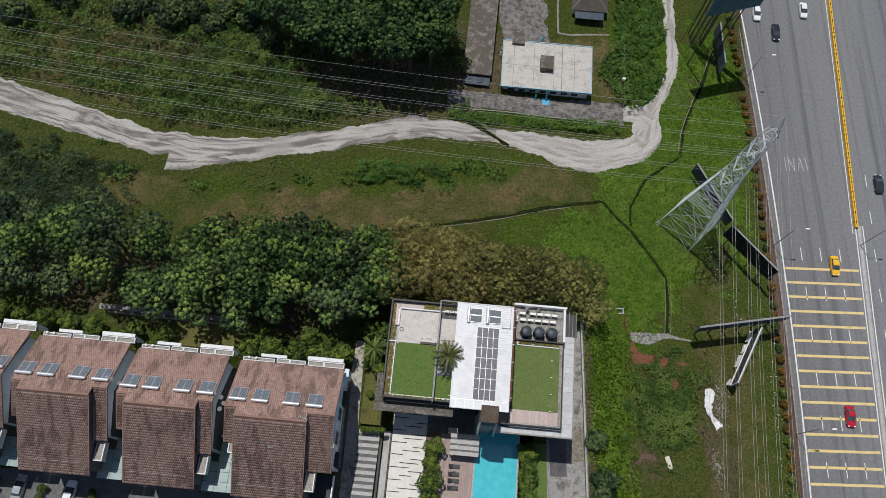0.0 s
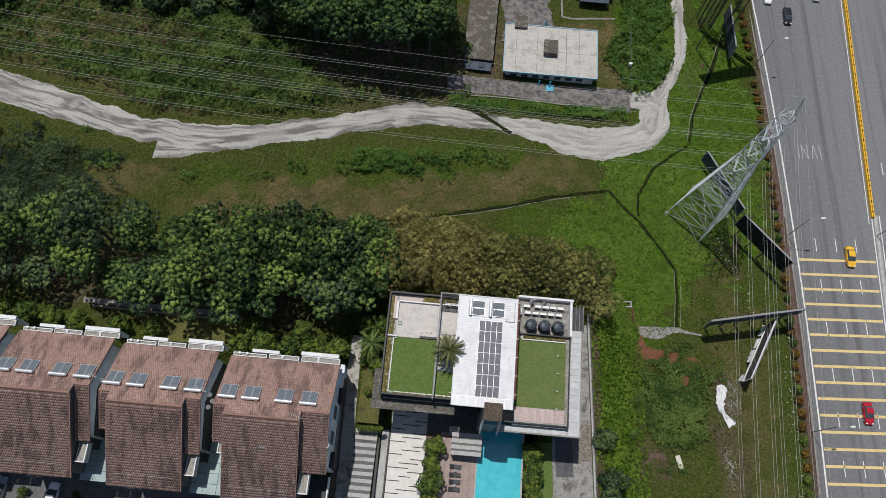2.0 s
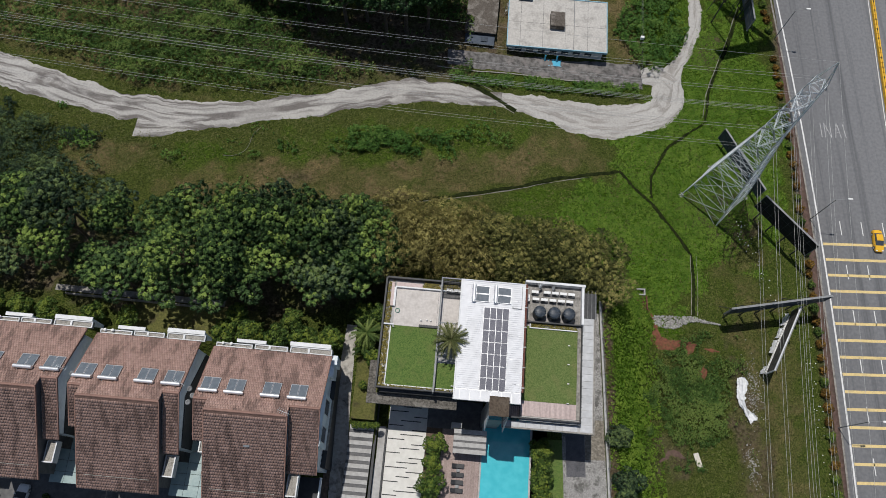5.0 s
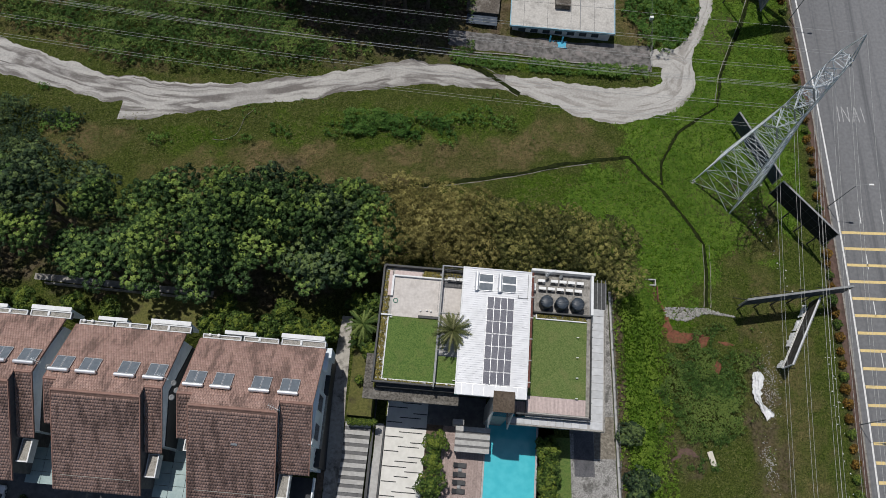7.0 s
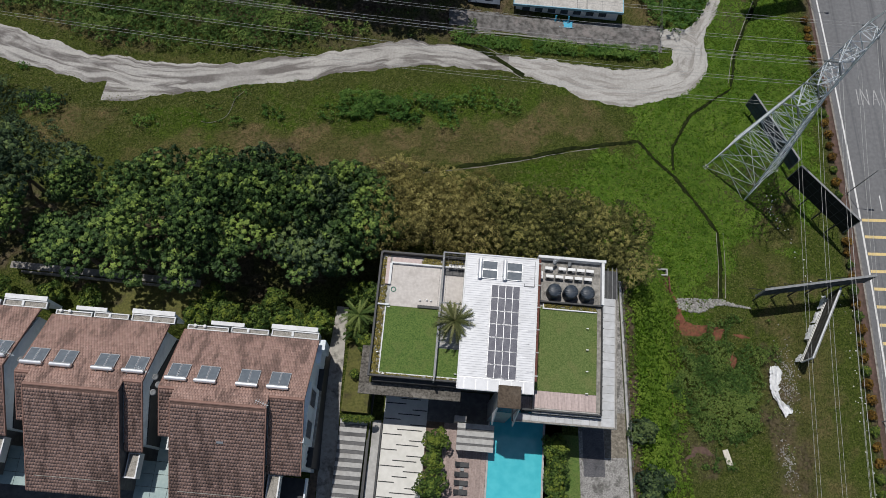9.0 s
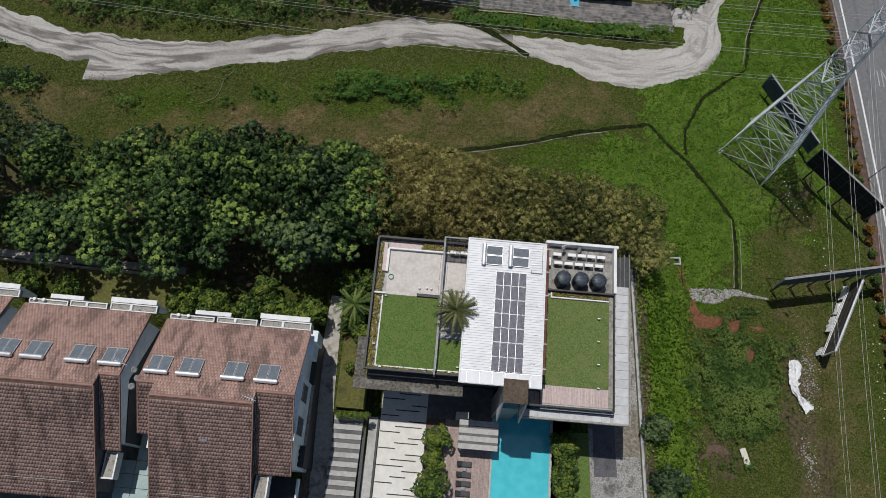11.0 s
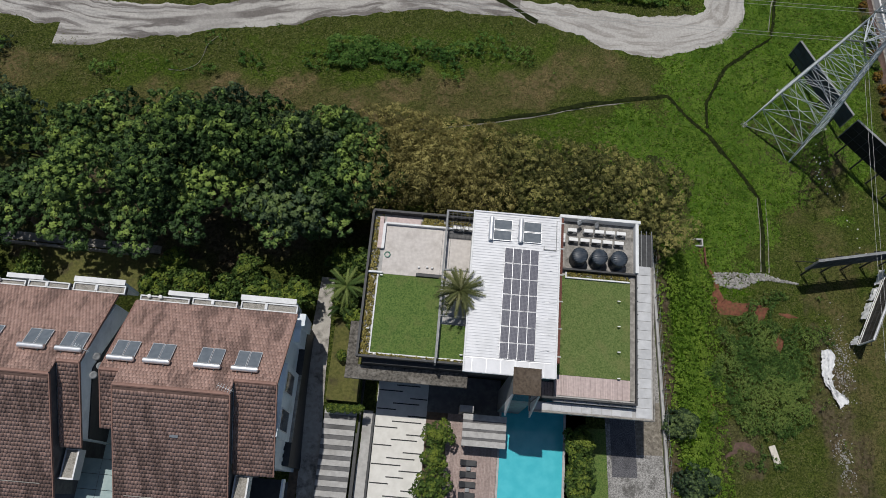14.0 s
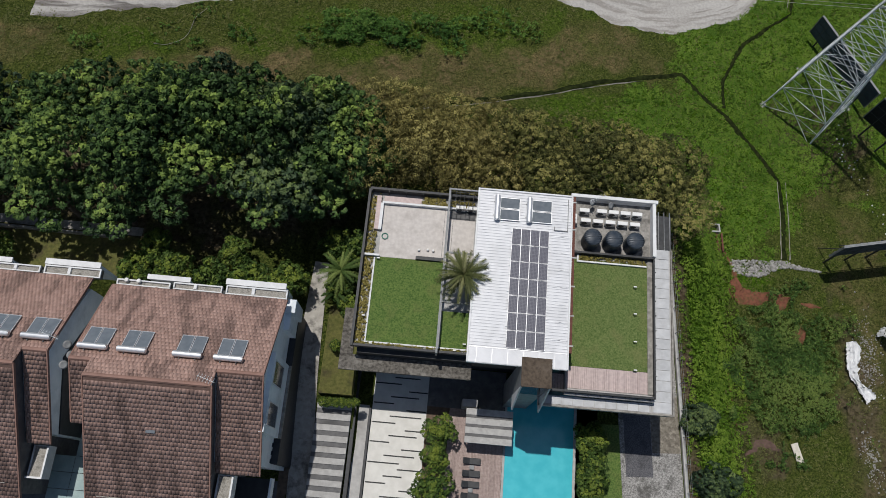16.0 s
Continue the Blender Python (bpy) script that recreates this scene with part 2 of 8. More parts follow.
M = {
    "asphalt": surface("asphalt", (0.165, 0.168, 0.175), (0.205, 0.208, 0.215), 0.6, 0.9, 0.25, stain=(0.095, 0.098, 0.105), stain_size=1.8, stain_amount=0.75, fine=0.1, stretch=(1, 0.015, 1), stain_edge=0.64),
    "white_paint_line": surface("white_road_paint", (0.62, 0.62, 0.60), (0.75, 0.75, 0.73), 0.3, 0.7, 0.1, stain=(0.35, 0.35, 0.35), stain_size=1.2),
    "worn_paint": surface("worn_road_paint", (0.24, 0.24, 0.245), (0.50, 0.50, 0.49), 0.35, 0.8, 0.1, stain=(0.20, 0.20, 0.205), stain_size=0.7, stain_amount=0.9),
    "yellow_paint_line": surface("yellow_road_paint", (0.62, 0.47, 0.20), (0.72, 0.56, 0.27), 0.3, 0.7, 0.1, stain=(0.36, 0.30, 0.19), stain_size=1.5),
    "yellow_barrier": surface("yellow_barrier_paint", (0.75, 0.42, 0.03), (0.80, 0.48, 0.05), 0.3, 0.5, 0.1, stain=(0.3, 0.2, 0.05), stain_size=0.8),
    "black_rubber": surface("black_rubber", (0.02, 0.02, 0.02), (0.03, 0.03, 0.03), 0.2, 0.7, 0.1),
    "concrete": surface("concrete", (0.36, 0.355, 0.345), (0.45, 0.445, 0.43), 0.5, 0.85, 0.25, stain=(0.22, 0.21, 0.19), stain_size=2.5, stain_amount=0.6),
    "old_concrete": surface("old_concrete", (0.22, 0.205, 0.185), (0.33, 0.315, 0.285), 0.35, 0.9, 0.5, stain=(0.07, 0.065, 0.055), stain_size=1.3, stain_amount=0.85),
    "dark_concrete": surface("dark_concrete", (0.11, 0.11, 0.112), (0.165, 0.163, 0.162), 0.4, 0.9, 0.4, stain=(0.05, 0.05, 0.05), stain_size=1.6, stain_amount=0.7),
    "lane": surface("stained_pale_lane", (0.34, 0.322, 0.288), (0.43, 0.408, 0.365), 0.5, 0.85, 0.2, stain=(0.08, 0.075, 0.068), stain_size=1.4, stain_amount=0.8, stain_edge=0.66),
    "paving": surface("pale_grey_paving", (0.45, 0.46, 0.47), (0.53, 0.54, 0.55), 0.6, 0.8, 0.12, stain=(0.36, 0.36, 0.35), stain_size=1.3, stain_amount=0.5, vary=0.06),
    "dark_drive": surface("dark_patterned_paving", (0.055, 0.055, 0.062), (0.15, 0.15, 0.16), 0.12, 0.85, 0.4, stain=(0.03, 0.03, 0.034), stain_size=1.2, stain_amount=0.7),
    "brown_drive": surface("brown_stained_concrete", (0.12, 0.105, 0.085), (0.21, 0.19, 0.155), 0.3, 0.9, 0.4, stain=(0.36, 0.33, 0.27), stain_size=0.5, stain_amount=0.7, stain_edge=0.66),
    "pale_floor": surface("pale_screed", (0.50, 0.465, 0.435), (0.585, 0.55, 0.515), 0.4, 0.8, 0.12, stain=(0.36, 0.33, 0.30), stain_size=1.3, stain_amount=0.6),
    "plant_deck": surface("stained_plant_deck", (0.20, 0.19, 0.175), (0.34, 0.325, 0.30), 0.4, 0.85, 0.2, stain=(0.09, 0.085, 0.078), stain_size=1.4, stain_amount=0.8, stain_edge=0.62),
    "mossy_concrete": surface("black_stained_concrete", (0.05, 0.046, 0.04), (0.16, 0.148, 0.13), 0.3, 0.9, 0.4, stain=(0.27, 0.255, 0.23), stain_size=1.0, stain_amount=0.6, stain_edge=0.64),
    "tower_brown": surface("brown_stained_tower_top", (0.06, 0.045, 0.033), (0.11, 0.085, 0.062), 0.3, 0.9, 0.3, stain=(0.17, 0.14, 0.11), stain_size=1.5),
    "court": surface("pale_court_concrete", (0.60, 0.59, 0.55), (0.68, 0.67, 0.63), 0.8, 0.75, 0.1, stain=(0.50, 0.49, 0.45), stain_size=2.2, stain_amount=0.45),
    "white_wall": surface("white_wall_paint", (0.66, 0.67, 0.67), (0.74, 0.75, 0.75), 0.7, 0.75, 0.1, stain=(0.42, 0.42, 0.41), stain_size=1.6, stain_amount=0.4),
    "house_wall": surface("pale_blue_wall_paint", (0.74, 0.80, 0.83), (0.80, 0.85, 0.88), 0.7, 0.8, 0.1, stain=(0.36, 0.41, 0.43), stain_size=2.4, stain_amount=0.5),
    "black_wall": surface("charcoal_wall", (0.030, 0.032, 0.036), (0.045, 0.047, 0.052), 0.6, 0.6, 0.15),
    "white_roof": surface("white_roof_sheet", (0.63, 0.64, 0.66), (0.69, 0.70, 0.72), 0.8, 0.45, 0.05, stain=(0.47, 0.48, 0.49), stain_size=2.0, stain_amount=0.45, spec=0.4),
    "tile": surface("brown_roof_tile", (0.378, 0.242, 0.200), (0.450, 0.298, 0.250), 0.5, 0.85, 0.3, stain=(0.105, 0.070, 0.060), stain_size=1.5, stain_amount=0.58, stretch=(1, 0.30, 0.30), vary=0.13, island=True, stain_edge=0.585),
    "tile_single": surface("brown_roof_tile_single", (0.378, 0.242, 0.200), (0.450, 0.298, 0.250), 0.5, 0.85, 0.3, stain=(0.105, 0.070, 0.060), stain_size=1.5, stain_amount=0.58, stretch=(1, 0.30, 0.30), vary=0.13, stain_edge=0.585),
    "tile_under": surface("dark_roof_underlay", (0.11, 0.07, 0.058), (0.15, 0.098, 0.082), 0.5, 0.9, 0.2),
    "ridge_tile": surface("brown_ridge_flashing", (0.255, 0.150, 0.120), (0.300, 0.180, 0.145), 0.8, 0.8, 0.15, stain=(0.19, 0.122, 0.105), stain_size=2.0),
    "collector": surface("solar_collector_glass", (0.120, 0.140, 0.160), (0.160, 0.180, 0.200), 0.5, 0.12, 0.0, spec=0.6),
    "steel": surface("brushed_steel", (0.66, 0.68, 0.70), (0.74, 0.75, 0.77), 0.3, 0.35, 0.03, metal=0.6),
    "alu": surface("aluminium_frame", (0.62, 0.63, 0.65), (0.70, 0.71, 0.72), 0.3, 0.4, 0.02, metal=0.5),
    "galvanised": surface("galvanised_steel", (0.56, 0.60, 0.63), (0.70, 0.74, 0.77), 0.6, 0.5, 0.05, metal=0.15, stain=(0.25, 0.27, 0.28), stain_size=2.0, stain_amount=0.4),
    "dark_steel": surface("dark_painted_steel", (0.03, 0.032, 0.035), (0.05, 0.052, 0.055), 0.4, 0.55, 0.05),
    "grey_steel": surface("grey_painted_steel", (0.20, 0.21, 0.215), (0.27, 0.28, 0.285), 0.5, 0.55, 0.05, stain=(0.13, 0.12, 0.11), stain_size=1.2),
    "rust": surface("rust_red_gutter", (0.10, 0.035, 0.025), (0.15, 0.055, 0.04), 0.3, 0.7, 0.2),
    "tank": surface("blue_black_tank_plastic", (0.025, 0.035, 0.05), (0.045, 0.058, 0.075), 0.5, 0.4, 0.05, stain=(0.09, 0.10, 0.11), stain_size=0.6, stain_amount=0.5),
    "appliance": surface("white_appliance_paint", (0.72, 0.72, 0.70), (0.78, 0.78, 0.76), 0.4, 0.5, 0.03),
    "timber": surface("weathered_deck_timber", (0.30, 0.23, 0.21), (0.40, 0.32, 0.29), 0.25, 0.8, 0.3, stain=(0.20, 0.15, 0.14), stain_size=1.5, vary=0.12),
    "pink_deck": surface("pink_grey_composite_deck", (0.44, 0.355, 0.335), (0.53, 0.43, 0.405), 0.35, 0.75, 0.2, vary=0.1),
    "water": surface("pool_water", (0.06, 0.45, 0.53), (0.085, 0.51, 0.585), 1.2, 0.08, 0.06, fine=0.9, spec=0.5),
    "pool_tile": surface("turquoise_pool_tile", (0.05, 0.40, 0.48), (0.08, 0.46, 0.54), 0.2, 0.3, 0.1),
    "soil": surface("bare_soil", (0.10, 0.075, 0.055), (0.17, 0.12, 0.085), 0.4, 0.95, 0.6),
    "red_soil": surface("red_laterite_soil", (0.12, 0.046, 0.028), (0.20, 0.080, 0.048), 0.4, 0.95, 0.7, stain=(0.06, 0.075, 0.02), stain_size=1.0, stain_amount=0.9),
    "verge": surface("brown_verge_soil", (0.085, 0.055, 0.045), (0.14, 0.09, 0.072), 0.5, 0.95, 0.6, stain=(0.05, 0.05, 0.03), stain_size=1.5),
    "yard": surface("stained_yard_paving", (0.070, 0.066, 0.062), (0.19, 0.182, 0.174), 0.8, 0.9, 0.4, stain=(0.25, 0.225, 0.215), stain_size=1.8, stain_amount=0.75, fine=0.2, stain_edge=0.66),
    "flat_roof": surface("weathered_flat_roof", (0.42, 0.40, 0.37), (0.52, 0.50, 0.465), 0.35, 0.9, 0.2, stain=(0.17, 0.16, 0.145), stain_size=2.2, stain_amount=0.8, stain_edge=0.80),
    "brown_roof": surface("dark_weathered_flat_roof", (0.070, 0.060, 0.050), (0.13, 0.113, 0.095), 0.3, 0.9, 0.3, stain=(0.25, 0.23, 0.205), stain_size=1.6, stain_amount=0.7, stain_edge=0.62),
    "dark_tile": surface("dark_hip_roof_tile", (0.06, 0.052, 0.045), (0.095, 0.083, 0.072), 0.3, 0.85, 0.4, stain=(0.14, 0.12, 0.10), stain_size=1.2, stain_amount=0.5),
    "blue_trim": surface("pale_blue_trim", (0.22, 0.40, 0.50), (0.28, 0.47, 0.57), 0.4, 0.6, 0.05),
    "blue_steel": surface("bright_blue_steel", (0.05, 0.33, 0.50), (0.08, 0.40, 0.57), 0.4, 0.5, 0.05),
    "teal_board": surface("teal_hoarding_sheet", (0.03, 0.12, 0.17), (0.045, 0.16, 0.215), 1.5, 0.5, 0.05),
    "hoarding": surface("black_hoarding_back", (0.016, 0.016, 0.017), (0.026, 0.026, 0.028), 0.8, 0.8, 0.1),
    "hoarding_grey": surface("dark_grey_hoarding_sheet", (0.04, 0.055, 0.078), (0.06, 0.08, 0.11), 0.9, 0.6, 0.1),
    "batten": surface("dark_steel_batten", (0.055, 0.058, 0.062), (0.085, 0.088, 0.092), 0.4, 0.6, 0.1),
    "sheet": surface("torn_white_sheeting", (0.60, 0.61, 0.62), (0.72, 0.73, 0.74), 0.4, 0.6, 0.3),
    "drive": surface("worn_patterned_drive", (0.15, 0.146, 0.138), (0.40, 0.39, 0.372), 0.14, 0.9, 0.5, stain=(0.08, 0.077, 0.07), stain_size=1.6, stain_amount=0.8, stain_edge=0.62),
    "ditch": surface("shaded_ditch_mud", (0.010, 0.014, 0.006), (0.026, 0.034, 0.011), 0.5, 1.0, 0.6, spec=0.0),
    "porch": surface("pale_teal_glass_porch", (0.27, 0.36, 0.36), (0.34, 0.43, 0.42), 0.8, 0.3, 0.02, stain=(0.19, 0.26, 0.26), stain_size=1.5),
    "gravel": surface("gravel_bed", (0.24, 0.225, 0.20), (0.42, 0.40, 0.36), 0.12, 0.95, 0.8, stain=(0.09, 0.085, 0.07), stain_size=0.5, stain_amount=0.8),
    "window": surface("dark_window_glass", (0.05, 0.06, 0.075), (0.07, 0.085, 0.10), 0.8, 0.08, 0.0, spec=0.6),
    "stone": surface("grey_rubble_stone", (0.22, 0.215, 0.205), (0.36, 0.35, 0.33), 0.3, 0.95, 0.5, vary=0.3, island=True),
    "lawn": surface("roof_lawn", (0.054, 0.108, 0.022), (0.142, 0.208, 0.052), 0.15, 0.95, 1.0, stain=(0.16, 0.17, 0.06), stain_size=2.0, stain_amount=0.6, fine=0.1),
    "lawn_east": surface("yellowing_roof_lawn", (0.072, 0.118, 0.028), (0.165, 0.212, 0.070), 0.15, 0.95, 1.0, stain=(0.185, 0.188, 0.075), stain_size=1.9, stain_amount=0.6, fine=0.1),
    "dry_lawn": surface("dry_lawn", (0.075, 0.082, 0.022), (0.135, 0.130, 0.040), 0.3, 0.95, 0.8, fine=0.12, stain=(0.055, 0.045, 0.025), stain_size=1.6, stain_amount=0.8, stain_edge=0.66),
    "bark": surface("grey_brown_bark", (0.09, 0.07, 0.055), (0.14, 0.115, 0.09), 0.3, 0.9, 0.6),
    "wire": surface("aluminium_conductor", (0.42, 0.42, 0.40), (0.50, 0.50, 0.48), 1.0, 0.5, 0.0, metal=0.3),
    "glass_insulator": surface("grey_insulator", (0.13, 0.15, 0.16), (0.18, 0.20, 0.21), 0.3, 0.3, 0.0),
    "dark_plank": surface("dark_slot_grating", (0.04, 0.04, 0.04), (0.06, 0.06, 0.06), 0.3, 0.8, 0.2),
    "pale_timber": surface("pale_plank", (0.55, 0.51, 0.44), (0.65, 0.61, 0.54), 0.4, 0.8, 0.2),
    "hose_green": surface("green_hose_rubber", (0.02, 0.16, 0.11), (0.03, 0.20, 0.14), 0.2, 0.5, 0.02),
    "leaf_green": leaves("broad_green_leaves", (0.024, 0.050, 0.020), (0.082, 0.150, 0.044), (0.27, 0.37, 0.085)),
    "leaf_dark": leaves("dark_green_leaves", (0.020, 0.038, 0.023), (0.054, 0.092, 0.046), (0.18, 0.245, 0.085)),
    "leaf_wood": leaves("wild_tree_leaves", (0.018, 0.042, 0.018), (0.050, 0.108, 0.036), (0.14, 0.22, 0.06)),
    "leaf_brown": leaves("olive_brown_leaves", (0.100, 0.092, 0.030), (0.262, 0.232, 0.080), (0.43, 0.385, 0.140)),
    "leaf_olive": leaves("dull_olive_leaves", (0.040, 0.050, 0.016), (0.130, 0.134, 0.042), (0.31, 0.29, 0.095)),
    "leaf_hedge": leaves("hedge_leaves", (0.030, 0.062, 0.016), (0.095, 0.155, 0.034), (0.21, 0.265, 0.045)),
    "leaf_bush": leaves("field_bush_leaves", (0.028, 0.075, 0.016), (0.080, 0.175, 0.034), (0.16, 0.26, 0.055)),
    "leaf_planter": leaves("yellow_planter_leaves", (0.09, 0.085, 0.02), (0.24, 0.21, 0.06), (0.38, 0.32, 0.11)),
    "leaf_scrub": leaves("scrub_leaves", (0.022, 0.050, 0.013), (0.062, 0.128, 0.028), (0.19, 0.26, 0.065)),
    "leaf_frond": leaves("dark_palm_fronds", (0.026, 0.052, 0.014), (0.075, 0.125, 0.034), (0.22, 0.28, 0.085)),
    "leaf_bank": leaves("bright_bank_leaves", (0.048, 0.105, 0.009), (0.118, 0.215, 0.022), (0.22, 0.32, 0.045)),
    "torn_board": surface("bare_hoarding_back", (0.045, 0.041, 0.038), (0.080, 0.073, 0.068), 0.7, 0.8, 0.1),
    "leaf_palm": leaves("palm_fronds", (0.035, 0.045, 0.014), (0.125, 0.140, 0.052), (0.37, 0.36, 0.18)),
    "field_grass": leaves("olive_field_grass", (0.050, 0.072, 0.018), (0.092, 0.110, 0.032), (0.165, 0.160, 0.060), see=0.3, rough=0.6),
    "leaf_rust": leaves("rust_orange_shrub_leaves", (0.08, 0.05, 0.015), (0.20, 0.115, 0.024), (0.32, 0.20, 0.045)),
    "grass": leaves("grass_blades", (0.034, 0.088, 0.007), (0.084, 0.168, 0.015), (0.18, 0.275, 0.038), see=0.3, rough=0.6),
}


def car_paint(name, colour):
    return surface(name, colour, tuple(min(1, c * 1.1) for c in colour), 1.0, 0.25, 0.0, spec=0.6)


def rutted(name, light, mid, dark):
    """Loose sand with ruts that follow the strip's own length."""
    mt, n, l = nodes_of(name)
    bs = n["Principled BSDF"]
    bs.inputs["Roughness"].default_value = 0.95
    bs.inputs["Specular IOR Level"].default_value = 0.15
    geo = n.new("ShaderNodeNewGeometry")
    al, ac, comb = n.new("ShaderNodeAttribute"), n.new("ShaderNodeAttribute"), n.new("ShaderNodeCombineXYZ")
    al.attribute_name, ac.attribute_name = "along", "across"
    sc = n.new("ShaderNodeMath")
    sc.operation = "MULTIPLY"
    sc.inputs[1].default_value = 0.12
    l.new(al.outputs["Fac"], sc.inputs[0])
    l.new(ac.outputs["Fac"], comb.inputs[0])
    l.new(sc.outputs[0], comb.inputs[1])
    t1, t2 = n.new("ShaderNodeTexNoise"), n.new("ShaderNodeTexNoise")
    t1.inputs["Scale"].default_value, t1.inputs["Detail"].default_value, t1.inputs["Distortion"].default_value = 0.62, 10.0, 1.6
    t2.inputs["Scale"].default_value, t2.inputs["Detail"].default_value, t2.inputs["Roughness"].default_value = 2.6, 10.0, 0.75
    l.new(comb.outputs[0], t1.inputs["Vector"])
    l.new(geo.outputs["Position"], t2.inputs["Vector"])
    ramp = n.new("ShaderNodeValToRGB")
    e = ramp.color_ramp.elements
    e[0].position, e[0].color = 0.41, (*dark, 1)
    e[1].position, e[1].color = 0.55, (*light, 1)
    e.new(0.475).color = (*mid, 1)
    l.new(t1.outputs["Fac"], ramp.inputs[0])
    t3 = n.new("ShaderNodeTexNoise")
    t3.inputs["Scale"].default_value, t3.inputs["Detail"].default_value = 0.11, 3.0
    l.new(geo.outputs["Position"], t3.inputs["Vector"])
    r3 = n.new("ShaderNodeMapRange")
    r3.inputs[1].default_value, r3.inputs[2].default_value, r3.inputs[3].default_value, r3.inputs[4].default_value = 0.32, 0.46, 0.2, 1.0
    l.new(t3.outputs["Fac"], r3.inputs[0])
    plain = n.new("ShaderNodeMix")
    plain.data_type = "RGBA"
    plain.inputs[6].default_value = (*[0.3 * a + 0.7 * b for a, b in zip(light, mid)], 1)
    l.new(r3.outputs[0], plain.inputs[0])
    l.new(ramp.outputs[0], plain.inputs[7])
    mx = n.new("ShaderNodeMix")
    mx.data_type, mx.blend_type = "RGBA", "MULTIPLY"
    r2 = n.new("ShaderNodeMapRange")
    r2.inputs[1].default_value, r2.inputs[2].default_value, r2.inputs[3].default_value, r2.inputs[4].default_value = 0.36, 0.62, 0.80, 1.10
    l.new(t2.outputs["Fac"], r2.inputs[0])
    mx.inputs[0].default_value = 1.0
    l.new(plain.outputs[2], mx.inputs[6])
    l.new(r2.outputs[0], mx.inputs[7])
    l.new(mx.outputs[2], bs.inputs["Base Color"])
    bp = n.new("ShaderNodeBump")
    bp.inputs["Strength"].default_value, bp.inputs["Distance"].default_value = 0.06, 0.06
    l.new(t1.outputs["Fac"], bp.inputs["Height"])
    bp2 = n.new("ShaderNodeBump")
    bp2.inputs["Strength"].default_value, bp2.inputs["Distance"].default_value = 0.6, 0.05
    l.new(t2.outputs["Fac"], bp2.inputs["Height"])
    l.new(bp.outputs[0], bp2.inputs["Normal"])
    l.new(bp2.outputs[0], bs.inputs["Normal"])
    return mt


M["track"] = rutted("rutted_sandy_track", (0.42, 0.405, 0.38), (0.29, 0.277, 0.26), (0.17, 0.156, 0.146))


M["track_plain"] = rutted("plain_sandy_track", (0.43, 0.415, 0.39), (0.39, 0.375, 0.35), (0.29, 0.272, 0.25))


